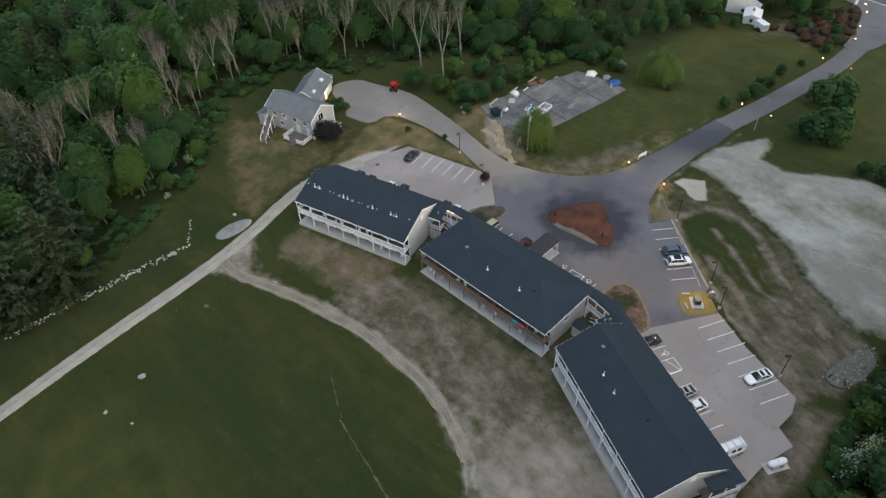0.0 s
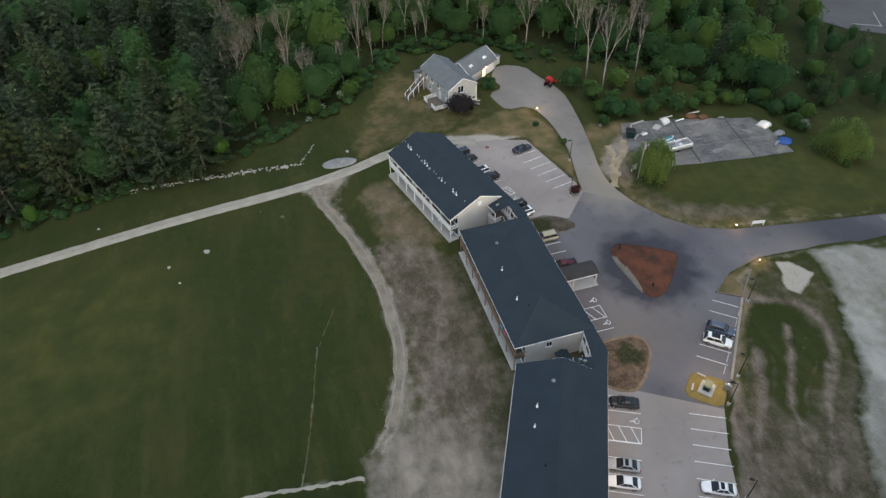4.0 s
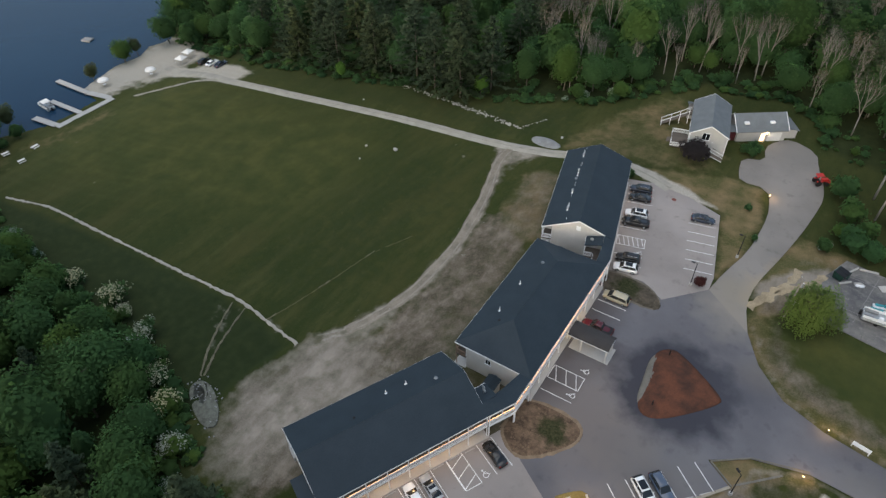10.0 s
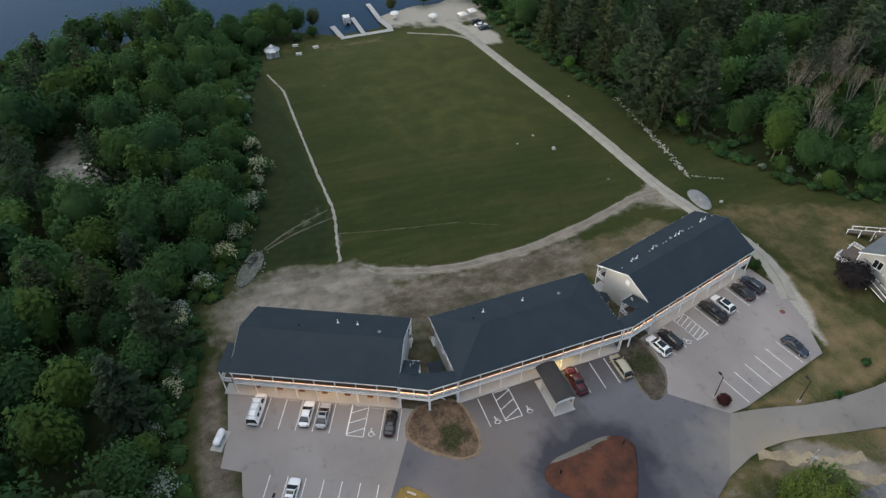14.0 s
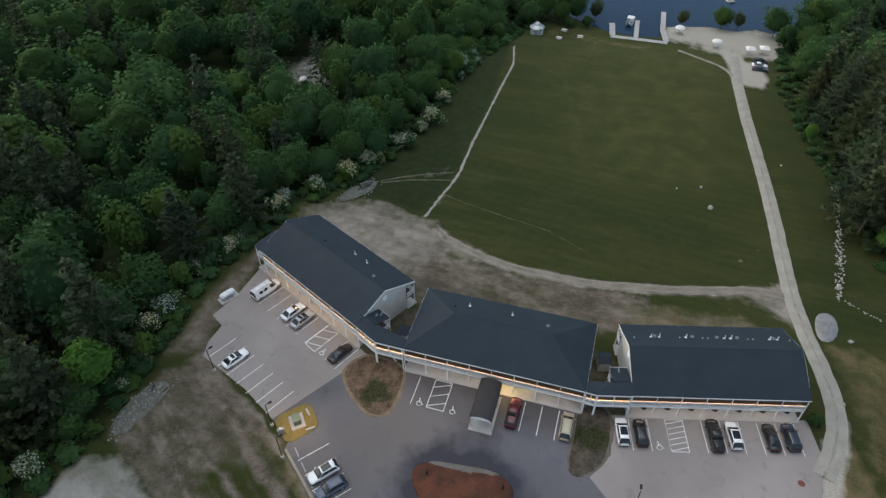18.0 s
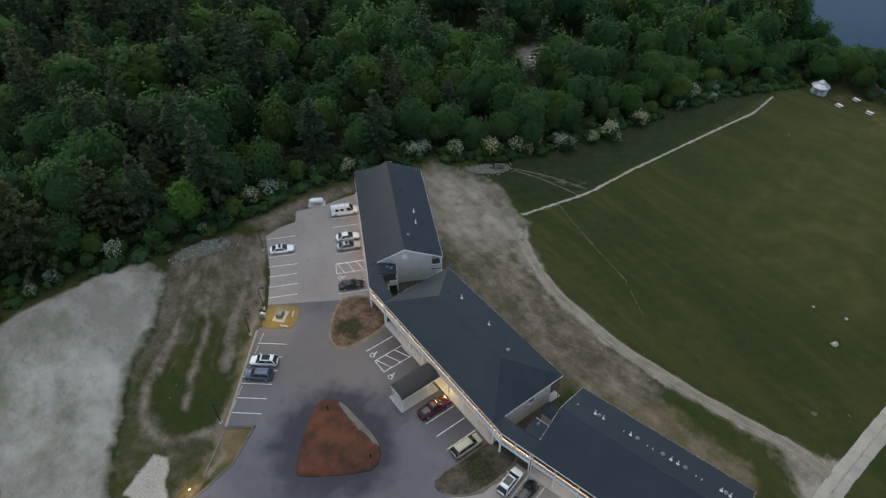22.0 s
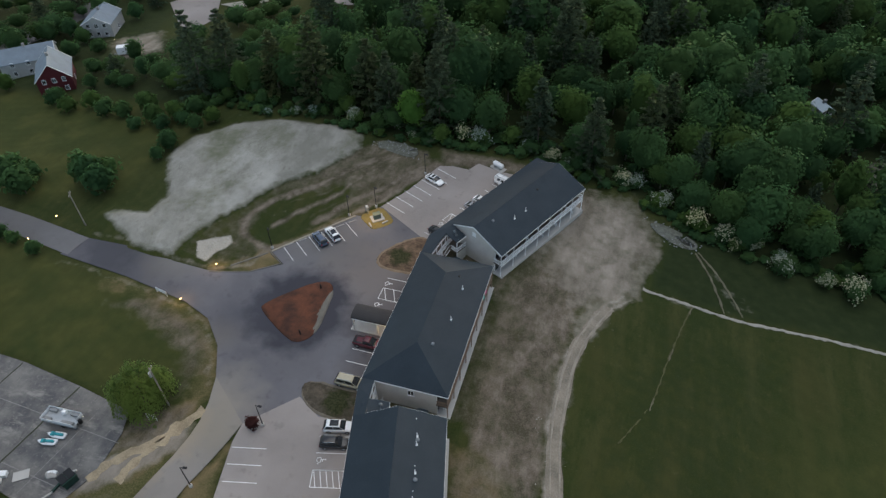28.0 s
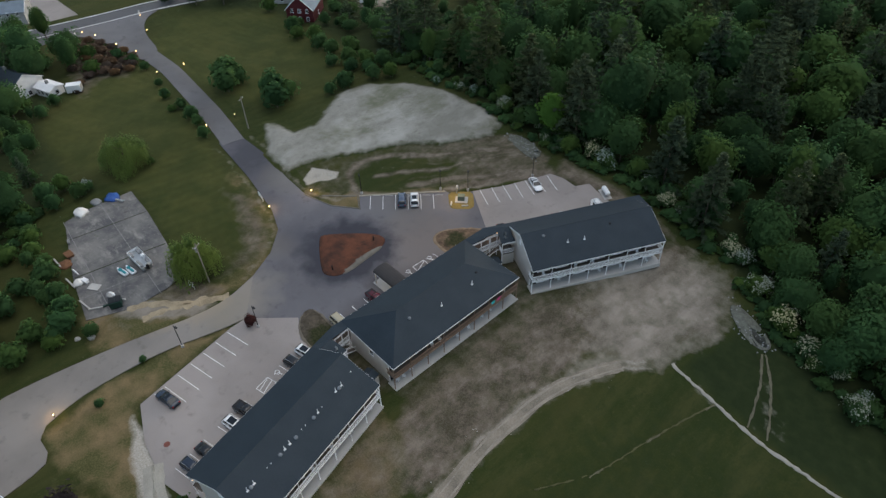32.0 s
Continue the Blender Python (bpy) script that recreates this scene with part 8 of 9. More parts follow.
part("door", Mesh().box(-0.27, -0.55, 0.55, -0.251, 0.55, 1.65), M_STEEL, T)
for s in (-1, 1):
    part("leg", Mesh().box(-0.06, s * 0.5 - 0.06, -0.1, 0.06, s * 0.5 + 0.06, 0.5), M_STEEL, T)
for x, y, a in ((83.6, 25.4, 50), (86.2, 27.0, 130)):
    ob = part("concrete_block", Mesh().box(-0.7, -0.15, 0, 0.7, 0.15, 0.22, 0.03), M_CONC)
    ob.matrix_basis = pose(x, y, 0.15, 0, 0, a)
    tagged(ob, "short pale concrete block lying on the grass pad", "block", "concrete blocks")
T = thing("propane_tank", pose(65.2, 0.6, 0.02, 0, 0, 150), "white horizontal propane tank on two cradles", "tank")
tank = Mesh()
tank.loft([[(x, 0.55 * q * math.cos(a), 1.0 + 0.55 * q * math.sin(a)) for a in [k * math.pi / 8 for k in range(16)]] for x, q in ((-1.5, 0.15), (-1.4, 0.6), (-1.15, 0.93), (-0.9, 1), (0.9, 1), (1.15, 0.93), (1.4, 0.6), (1.5, 0.15))])
part("tank_body", tank, M_WHITEPLASTIC, T, "", True)
part("valve_dome", Mesh().dome((0, 0, 1.53), 0.25, 0.2), M_WHITEPLASTIC, T)
for x in (-0.8, 0.8):
    part("cradle", Mesh().box(x - 0.15, -0.5, -0.05, x + 0.15, 0.5, 0.55, 0.02), M_CONC, T)
part("pad", Mesh().box(-1.8, -0.9, -0.1, 1.8, 0.9, 0.04, 0.01), M_CONC, T)


def wheel_stop(x, y, yaw):
    ob = part("wheel_stop", Mesh().box(-0.9, -0.08, 0, 0.9, 0.08, 0.13, 0.03), M_CONC)
    ob.matrix_basis = pose(x, y, 0.04, 0, 0, yaw)
    tagged(ob, "pale concrete wheel stop at a bay's head", "wheel stop", "wheel stops")


for i in range(1, 6):
    wheel_stop(60.1 + 1.169 * (i + 0.5) + 0.3, 9.2 + 2.41 * (i + 0.5) - 0.15, 64)
wheel_stop(68.2, 24.6, 64)
for k in range(6):
    wheel_stop(101.0 - 1.9 * (k + 0.5) - 0.2, 37.5 - 2.0 * (k + 0.5) + 0.25, 46)
for k in (0.5, 1.5, 4.6):
    wheel_stop(70.2 - 0.68 * k + 0.2, 73.6 + 2.72 * k, 104)

ob = part("manhole_cover", Mesh().tube((0, 0, 0), (0, 0, 0.03), 0.5, 0.48, 16), M_MANHOLE)
ob.matrix_basis = pose(74.4, 98.3, 0.036)
tagged(ob, "rusty red round manhole cover in the asphalt", "manhole cover")

# ---- small things on the walkways and balconies ----


def mat_on(T0, x, y, z, mat, round_side, label):
    m = Mesh()
    if round_side:
        pts = [(x + 0.62 * math.sin(math.pi * k / 8), y - 0.55 * math.cos(math.pi * k / 8)) for k in range(9)]
        m.slab(pts, z, z + 0.02)
    else:
        m.box(x, y - 0.5, z, x + 0.62, y + 0.5, z + 0.02, 0.005)
    ob = part("doormat", m, mat)
    ob.matrix_basis = T0.matrix_basis
    tagged(ob, label, "doormat", "doormats")


for i in range(7):
    yc = -26.6 + 26.3 * (i + 0.5) / 7
    mat_on(south, LOT_WALL + 0.15, yc + 0.8, 0.165, M_MATBROWN, False, "brown coir doormat on the walkway slab")
    yn = 0.3 + 25.7 * (i + 0.5) / 7
    mat_on(north, LOT_WALL + 0.15, yn + 0.8, 0.165, M_MATBLACK, True, "black half-round doormat on the walkway slab")


def patio_chair():
    T = thing("patio_chair", pose(0, 0, -50), "plain white plastic patio chair", "chair", "patio chairs")
    part("seat", Mesh().box(-0.24, -0.24, 0.4, 0.24, 0.24, 0.45, 0.015), M_WHITEPLASTIC, T)
    part("backrest", Mesh().box(-0.26, -0.24, 0.45, -0.21, 0.24, 0.9, 0.015), M_WHITEPLASTIC, T)
    for a in (-1, 1):
        for b in (-1, 1):
            part("leg", Mesh().box(a * 0.2 - 0.025, b * 0.2 - 0.025, 0, a * 0.2 + 0.025, b * 0.2 + 0.025, 0.4), M_WHITEPLASTIC, T)
        part("armrest", Mesh().box(-0.24, a * 0.24 - 0.03, 0.62, 0.22, a * 0.24 + 0.03, 0.66, 0.01), M_WHITEPLASTIC, T)
    return T


chair = patio_chair()
chair.matrix_basis = middle.matrix_basis @ pose(1.0, 65.0, 0.11, 0, 0, 200)
rndc = random.Random(5)
for T0, ya, yb, n in ((middle, 38, 66, 9), (south, -26, -1, 8), (north, 1, 25.5, 8)):
    for i in range(n):
        yy = ya + (yb - ya) * (i + rndc.uniform(0.2, 0.8)) / n
        zz = rndc.choice((0.11, DECK + 0.005))
        copy_thing(chair, T0.matrix_basis @ pose(rndc.uniform(0.7, 1.2), yy, zz, 0, 0, rndc.uniform(150, 210)))


def towel(T0, y, mat, label):
    m = Mesh().loft([[(0.05, y - 0.45, DECK + 0.45), (0.05, y + 0.45, DECK + 0.48), (0.075, y + 0.45, DECK + 0.48), (0.075, y - 0.45, DECK + 0.45)],
                     [(0.02, y - 0.44, DECK + 1.07), (0.02, y + 0.44, DECK + 1.07), (0.14, y + 0.44, DECK + 1.08), (0.14, y - 0.44, DECK + 1.08)]])
    ob = part("towel", m, mat)
    ob.matrix_basis = T0.matrix_basis
    tagged(ob, label, "towel", "towels over the rail")


towel(middle, 43.6, M_TOWELCYAN, "cyan towel hung over the wooden balcony rail")
towel(middle, 42.2, M_TOWELPINK, "pink towel hung over the wooden balcony rail")


def dish(m4):
    T = thing("satellite_dish", m4, "grey satellite dish on a short mast", "satellite dish", "satellite dishes")
    part("mast", Mesh().tube((0, 0, -0.1), (0, 0, 0.5), 0.03), M_STEEL, T)
    b = Mesh()
    b.loft([[(0.05 + h, q * math.cos(a), 0.6 + q * math.sin(a)) for a in [k * math.pi / 6 for k in range(12)]] for h, q in ((0.0, 0.05), (0.03, 0.2), (0.1, 0.36), (0.13, 0.36), (0.05, 0.2), (0.02, 0.05))])
    part("reflector", b, M_STEEL, T, "", True)
    part("feed_arm", Mesh().tube((0.05, 0, 0.35), (0.45, 0, 0.6), 0.02), M_STEEL, T)


dish(south.matrix_basis @ pose(9.6, 1.6, 5.78, 0, 0, 100))
dish(south.matrix_basis @ pose(10.3, 1.3, 5.95, 0, 0, 100))
dish(north.matrix_basis @ pose(9.8, -1.5, 5.82, 0, 0, -100))

# ---- lamps of the galleries ----


def gallery_lamp(T0, x, y, z, long, power, colour):
    d = bpy.data.lights.new("gallery_lamp", "AREA")
    d.shape, d.size, d.size_y, d.energy, d.color = "RECTANGLE", 0.3, long, power, colour
    o = new("gallery_lamp", d)
    o.matrix_world = T0.matrix_basis @ pose(x, y, z)


def lamp_fixture(T0, y, z):
    ob = part("wall_lamp", Mesh().box(LOT_WALL + 0.01, y - 0.09, z - 0.1, LOT_WALL + 0.16, y + 0.09, z + 0.12, 0.03), M_LAMP)
    ob.matrix_basis = T0.matrix_basis
    tagged(ob, "small glowing wall lamp beside a door", "wall lamp", "wall lamps")


for T0, ya, n, p, tint in ((south, -26.6, 7, 48, (1.0, 0.66, 0.40)), (north, 0.3, 7, 55, (1.0, 0.84, 0.70))):
    L = 26.0
    gallery_lamp(T0, 12.9, ya + L / 2, DECK - 0.33, L - 2, p, tint)
    for i in range(n):
        lamp_fixture(T0, ya + L * (i + 0.5) / n + 0.15, 2.1)
# the door lamps of the south wing are the brightest
for i, power in enumerate((5, 9, 18, 20, 18, 16, 8)):
    d = bpy.data.lights.new("door_lamp", "POINT")
    d.energy, d.color, d.shadow_soft_size = power, (1.0, 0.62, 0.27), 0.12
    o = new("door_lamp", d)
    o.matrix_world = south.matrix_basis @ pose(LOT_WALL + 0.45, -26.6 + 26.0 * (i + 0.5) / 7 + 0.15, 2.0)
gallery_lamp(middle, 12.9, 51.8, DECK - 0.33, 26, 45, (1.0, 0.86, 0.74))
for i in range(8):
    lamp_fixture(middle, 37.5 + 28.7 * (i + 0.5) / 8 + 0.15, 2.1)
for T0, ya, L in ((south, -26.6, 26), (middle, 37.5, 28.7), (north, 0.3, 26)):
    gallery_lamp(T0, 12.9, ya + L / 2, EAVE - 0.4, L - 2, 6, (1.0, 0.6, 0.36))
d = bpy.data.lights.new("entrance_lamp", "POINT")
d.energy, d.color, d.shadow_soft_size = 90, (1.0, 0.66, 0.2), 0.2
o = new("entrance_lamp", d)
o.matrix_world = pose(71.2, 54.9, 2.3)
d = bpy.data.lights.new("flood_lamp", "POINT")
d.energy, d.color, d.shadow_soft_size = 210, (1.0, 0.62, 0.22), 0.3
o = new("flood_lamp", d)
o.matrix_world = pose(86.6, 25.6, 4.2)
ob = part("flood_lamp_head", Mesh().box(-0.12, -0.18, -0.08, 0.12, 0.18, 0.1, 0.03), M_WHITEPLASTIC)
ob.matrix_basis = pose(88.3, 23.3, 1.88)
tagged(ob, "small white flood lamp box over the generator pad", "lamp")

# ---- the grey house ----


def gable_block(T, x0, y0, x1, y1, wall_h, ridge_h, along_y, wall_mat, roof_mat, over=0.35):
    """Walls with gables and a pitched roof. The ridge runs along y or x."""
    if along_y:
        mid = (x0 + x1) / 2
        prof = [(x0, 0), (x1, 0), (x1, wall_h), (mid, ridge_h - 0.12), (x0, wall_h)]
        w = Mesh().loft([[(a, y0, z) for a, z in prof], [(a, y1, z) for a, z in prof]])
        slope = (ridge_h - wall_h) / (mid - x0)
        for s, xe in ((-1, x0 - over), (1, x1 + over)):
            pts = [(mid, y0 - over, ridge_h), (xe, y0 - over, wall_h - slope * over), (xe, y1 + over, wall_h - slope * over), (mid, y1 + over, ridge_h)]
            part("roof", Mesh().sheet(pts if s > 0 else pts[::-1], 0.14), roof_mat, T)
            for yy in (y0 - over, y1 + over):
                part("rake", Mesh().tube((mid, yy, ridge_h - 0.08), (xe, yy, wall_h - slope * over - 0.08), 0.1, 0.1, 4), M_TRIM, T)
    else:
        mid = (y0 + y1) / 2
        prof = [(y0, 0), (y1, 0), (y1, wall_h), (mid, ridge_h - 0.12), (y0, wall_h)]
        w = Mesh().loft([[(x0, a, z) for a, z in prof], [(x1, a, z) for a, z in prof]])
        slope = (ridge_h - wall_h) / (mid - y0)
        for s, ye in ((-1, y0 - over), (1, y1 + over)):
            pts = [(x0 - over, mid, ridge_h), (x0 - over, ye, wall_h - slope * over), (x1 + over, ye, wall_h - slope * over), (x1 + over, mid, ridge_h)]
            part("roof", Mesh().sheet(pts if s < 0 else pts[::-1], 0.14), roof_mat, T)
            for xx in (x0 - over, x1 + over):
                part("rake", Mesh().tube((xx, mid, ridge_h - 0.08), (xx, ye, wall_h - slope * over - 0.08), 0.1, 0.1, 4), M_TRIM, T)
    part("wall", w, wall_mat, T)


def wall_window(T, x, y, z, turn, w, h, lit=False):
    win = window_unit(T, 1, 0, 0, 0, w, h, lit)
    win.matrix_basis = pose(x, y, z, 0, 0, turn)


def grey_house():
    T = thing("house", pose(70.8, 117.2, 0, 0, 0, 13.3), "grey sided two-storey house with white trim and a deck", "house")
    gable_block(T, 0, 0, 8.0, 14.2, 5.3, 7.6, True, M_WALL_HOUSE, M_ROOFGREY)
    wall_window(T, 3.4, -0.02, 4.6, -90, 1.6, 1.7)
    wall_window(T, 1.9, -0.02, 1.8, -90, 1.2, 1.4)
    for yy, zz in ((2.0, 4.0), (5.2, 4.0), (8.6, 4.0), (11.6, 4.0), (9.6, 1.8)):
        wall_window(T, -0.02, yy, zz, 180, 1.0, 1.2)
    for yy in (1.4, 4.6):
        door_unit(T, -1, 0, yy, 0.55, M_DOORWHITE)
    for x in (-0.06, 8.06):
        part("corner_board", Mesh().box(x - 0.07, -0.09, 0, x + 0.07, 0.05, 5.2), M_TRIM, T)
    part("porch_light", Mesh().box(4.9, -0.14, 3.2, 5.1, -0.004, 3.5, 0.02), M_WHITEPLASTIC, T)
    # deck at the side, with rails and steps
    part("deck", Mesh().box(-3.9, 0.2, 0.35, -0.05, 6.4, 0.55, 0.02), M_DECKWOOD, T)
    for a, b, c, e in ((-3.8, 0.3, -0.1, 0.3), (-3.8, 0.3, -3.8, 2.4), (-3.8, 4.4, -3.8, 6.3), (-3.8, 6.3, -0.1, 6.3)):
        part("railing", picket_rail(a, b, c, e, 0.55), M_TRIM, T)
    for i in range(3):
        part("step", Mesh().box(-4.2 - 0.3 * i, 2.5, -0.1, -3.9 - 0.3 * i, 4.3, 0.4 - 0.14 * i), M_DECKWOOD, T)
    # long ramp to the upper door
    part("ramp", Mesh().sheet([(-0.6, 12.0, 2.6), (-0.6, 13.6, 2.6), (-7.0, 10.8, 0.2), (-7.0, 9.2, 0.2)][::-1], 0.15), M_DECKWOOD, T)
    part("landing", Mesh().box(-1.2, 11.9, 2.4, -0.03, 14.0, 2.6), M_DECKWOOD, T)
    for off in (0.0, 1.7):
        part("ramp_rail", Mesh().tube((-0.6, 11.95 + off, 3.5), (-7.0, 9.15 + off, 1.1), 0.07), M_TRIM, T)
        for k in range(4):
            x = -0.8 - 2.0 * k
            part("post", Mesh().box(x - 0.06, 11.9 - 0.88 * k + off - 0.06, -0.1, x + 0.06, 11.9 - 0.88 * k + off + 0.06, 3.4 - 0.75 * k), M_TRIM, T)
    # outside stair before the gable
    for k in range(7):
        part("tread", Mesh().box(4.4 + 0.5 * k, -2.2, 1.5 - 0.22 * k, 4.9 + 0.5 * k, -0.9, 1.58 - 0.22 * k), M_DECKWOOD, T)
    for yy in (-2.2, -0.9):
        part("stair_rail", Mesh().tube((4.4, yy, 2.5), (7.9, yy, 1.0), 0.06).tube((4.4, yy, 1.4), (7.9, yy, 0.0), 0.06), M_TRIM, T)
    part("stair_landing", Mesh().box(2.6, -2.2, 1.35, 4.4, -0.03, 1.55), M_DECKWOOD, T)
    for x in (2.7, 4.3):
        part("post", Mesh().box(x - 0.06, -2.15, -0.1, x + 0.06, -2.03, 2.5), M_TRIM, T)
    part("lean_to_roof", Mesh().sheet([(-1.6, 14.25, 4.2), (3.4, 14.25, 4.2), (3.4, 16.8, 3.3), (-1.6, 16.8, 3.3)][::-1], 0.12), M_ROOFGREY, T)
    part("lean_to_wall", Mesh().box(-1.2, 14.3, 0, 3.0, 16.4, 3.3), M_WALL_HOUSE, T)
    W = thing("house_wing", pose(79.4, 126.6, 0, 0, 0, 34.5), "grey sided garage wing with skylights and lit door", "house")
    gable_block(W, 0.0, 0, 11.6, 7.2, 3.1, 5.6, False, M_WALL_HOUSE, M_ROOFGREY)
    for x in (2.2, 8.2):
        part("skylight", Mesh().box(x - 0.55, 1.0, 4.05, x + 0.55, 1.75, 4.5, 0.04), M_WHITEPLASTIC, W, "white skylight dome")
    part("garage_door", Mesh().box(7.4, -0.06, 0, 10.6, -0.004, 2.3, 0.01), M_DOORWHITE, W)
    part("lamp", Mesh().box(6.9, -0.16, 2.1, 7.1, -0.004, 2.4, 0.03), M_LAMP, W, "glowing wall lamp")
    part("lit_door", Mesh().box(5.7, -0.06, 0, 6.7, -0.004, 2.1, 0.01), M_WINLIT, W, "doorway lit from inside")
    part("side_shed_roof", Mesh().sheet([(11.7, 0.5, 3.0), (15.0, 0.5, 2.2), (15.0, 6.5, 2.2), (11.7, 6.5, 3.0)], 0.12), M_ROOFGREY, W)
    part("shed_wall", Mesh().box(11.7, 0.8, 0, 14.6, 6.2, 2.15), M_WALL_HOUSE, W)
    part("entry", Mesh().box(-1.6, 0.5, 0, -0.05, 2.4, 2.7, 0.02), M_REDWALL, W, "dark red entry between house and wing")
    part("entry_roof", Mesh().sheet([(-1.8, 0.2, 2.75), (0, 0.2, 2.75), (0, 2.6, 3.2), (-1.8, 2.6, 3.2)], 0.1), M_ROOFGREY, W)
    d = bpy.data.lights.new("door_glow", "POINT")
    d.energy, d.color, d.shadow_soft_size = 22, (1.0, 0.72, 0.42), 0.15
    o = new("door_glow", d)
    o.matrix_world = W.matrix_basis @ pose(7.0, -0.8, 2.3)


grey_house()


def tractor(x, y, yaw):
    T = thing("tractor", pose(x, y, gz(x, y) + 0.04, 0, 0, yaw), "small red tractor with a front loader on the driveway", "tractor")
    part("hood", Mesh().box(0.2, -0.4, 0.8, 1.7, 0.4, 1.45, 0.12), M_TRACTOR, T)
    part("chassis", Mesh().box(-0.9, -0.3, 0.5, 1.6, 0.3, 0.8, 0.05), M_BLACK, T)
    for s in (-1, 1):
        part("fender", Mesh().box(-1.1, s * 0.75 - 0.2, 1.15, 0.1, s * 0.75 + 0.2, 1.3, 0.05), M_TRACTOR, T)
        for wx, r in ((-0.6, 0.68), (1.25, 0.42)):
            m = Mesh().loft([[(wx + r * q * math.cos(a), s * 0.8 + yy, r + r * q * math.sin(a)) for a in [k * math.pi / 8 for k in range(16)]] for yy, q in ((-0.16, 0.6), (-0.16, 0.95), (0, 1.0), (0.16, 0.95), (0.16, 0.6))])
            part("wheel", m, M_RUBBER, T)
        part("loader_arm", Mesh().tube((0.4, s * 0.55, 1.2), (2.3, s * 0.55, 0.6), 0.07), M_TRACTOR, T)
        part("roll_bar_post", Mesh().tube((-0.85, s * 0.5, 1.2), (-0.85, s * 0.5, 2.4), 0.05), M_BLACK, T)
    part("canopy", Mesh().box(-1.3, -0.65, 2.4, 0.3, 0.65, 2.5, 0.04), M_TRACTOR, T)
    part("seat", Mesh().box(-0.8, -0.25, 1.0, -0.3, 0.25, 1.3, 0.05), M_BLACK, T)
    part("bucket", Mesh().loft([[(2.2, yy, 0.2), (2.9, yy, 0.15), (2.9, yy, 0.25), (2.35, yy, 0.7), (2.2, yy, 0.7)] for yy in (-0.8, 0.8)]), M_TRACTOR, T)


tractor(99.2, 119.8, 35)

# ---- the old court with stored boats ----


def pontoon_boat(x, y, yaw, z, label, canopy):
    T = thing("pontoon_boat", pose(x, y, z, 0, 0, yaw), label, "boat", "pontoon boats")
    for s in (-0.85, 0.85):
        m = Mesh().loft([[(xx, s + 0.3 * q * math.cos(a), 0.3 + 0.3 * q * math.sin(a)) for a in [k * math.pi / 5 for k in range(10)]] for xx, q in ((-3.0, 0.8), (-2.9, 1), (2.5, 1), (3.2, 0.3))])
        part("pontoon", m, M_STEEL, T)
    part("deck", Mesh().box(-3.0, -1.2, 0.6, 3.0, 1.2, 0.72, 0.02), M_STEEL, T)
    for a, b, c, e in ((-2.9, -1.15, 2.9, -1.15), (-2.9, 1.15, 2.9, 1.15), (2.9, -1.15, 2.9, 1.15), (-2.9, -1.15, -2.9, 0.2)):
        L = math.hypot(c - a, e - b)
        m = Mesh()
        if abs(c - a) > 1:
            m.box(a, b - 0.025, 0.75, c, b + 0.025, 1.35, 0.01)
        else:
            m.box(a - 0.025, min(b, e), 0.75, a + 0.025, max(b, e), 1.35, 0.01)
        part("side_panel", m, M_WHITEPLASTIC, T)
    for x0, y0, x1, y1 in ((1.3, -1.05, 2.7, -0.5), (1.3, 0.5, 2.7, 1.05), (-2.7, -1.05, -1.2, -0.5), (-2.7, 0.5, -0.6, 1.05)):
        part("bench", Mesh().box(x0, y0, 0.72, x1, y1, 1.12, 0.05), M_STONE_DARK, T)
    part("console", Mesh().box(-0.5, -1.0, 0.72, 0.2, -0.4, 1.5, 0.06), M_WHITEPLASTIC, T)
    part("outboard_motor", Mesh().box(-3.5, -0.25, 0.2, -3.05, 0.25, 1.25, 0.1), M_BLACK, T)
    if canopy:
        part("canopy", Mesh().box(-1.6, -1.15, 2.3, 1.0, 1.15, 2.42, 0.05), M_CANVAS, T)
        for s in (-1.1, 1.1):
            for xx in (-1.5, 0.9):
                part("canopy_pole", Mesh().tube((xx, s, 1.3), (xx, s, 2.32), 0.03), M_STEEL, T)


pontoon_boat(115.8, 83.7, 3, 0.55, "grey pontoon boat parked on the old court", False)
T = thing("boat_trailer", pose(115.8, 83.7, 0.05, 0, 0, 3), "low steel boat trailer under a pontoon boat", "trailer")
part("frame", Mesh().box(-2.8, -0.5, 0.35, 3.6, -0.4, 0.5).box(-2.8, 0.4, 0.35, 3.6, 0.5, 0.5).box(-0.6, -0.9, 0.3, -0.4, 0.9, 0.4), M_STEEL, T)
for s in (-1, 1):
    wh = part("wheel", wheel_meshes(0.33)[0], None, T)
    wh.matrix_basis = pose(-0.5, s * 0.95, 0.3)


def jet_ski(x, y, yaw):
    T = thing("jet_ski", pose(x, y, 0.1, 0, 0, yaw), "teal and white jet ski standing on the court", "jet ski", "jet skis")
    hull = Mesh().loft([[(xx, -w * 0.6, 0.05), (xx, w * 0.6, 0.05), (xx, w, h), (xx, w * 0.8, h + 0.12), (xx, -w * 0.8, h + 0.12), (xx, -w, h)] for xx, w, h in ((-1.35, 0.5, 0.35), (-0.8, 0.58, 0.38), (0.5, 0.56, 0.42), (1.1, 0.36, 0.5), (1.5, 0.08, 0.6))])
    part("hull", hull, M_WHITEPLASTIC, T, "", True)
    part("seat", Mesh().box(-1.1, -0.2, 0.46, 0.2, 0.2, 0.85, 0.08), M_TEAL, T)
    part("deck_panel", Mesh().box(0.25, -0.33, 0.5, 1.0, 0.33, 0.8, 0.1), M_TEAL, T)
    part("handlebar", Mesh().tube((0.3, -0.35, 0.98), (0.3, 0.35, 0.98), 0.03), M_BLACK, T)


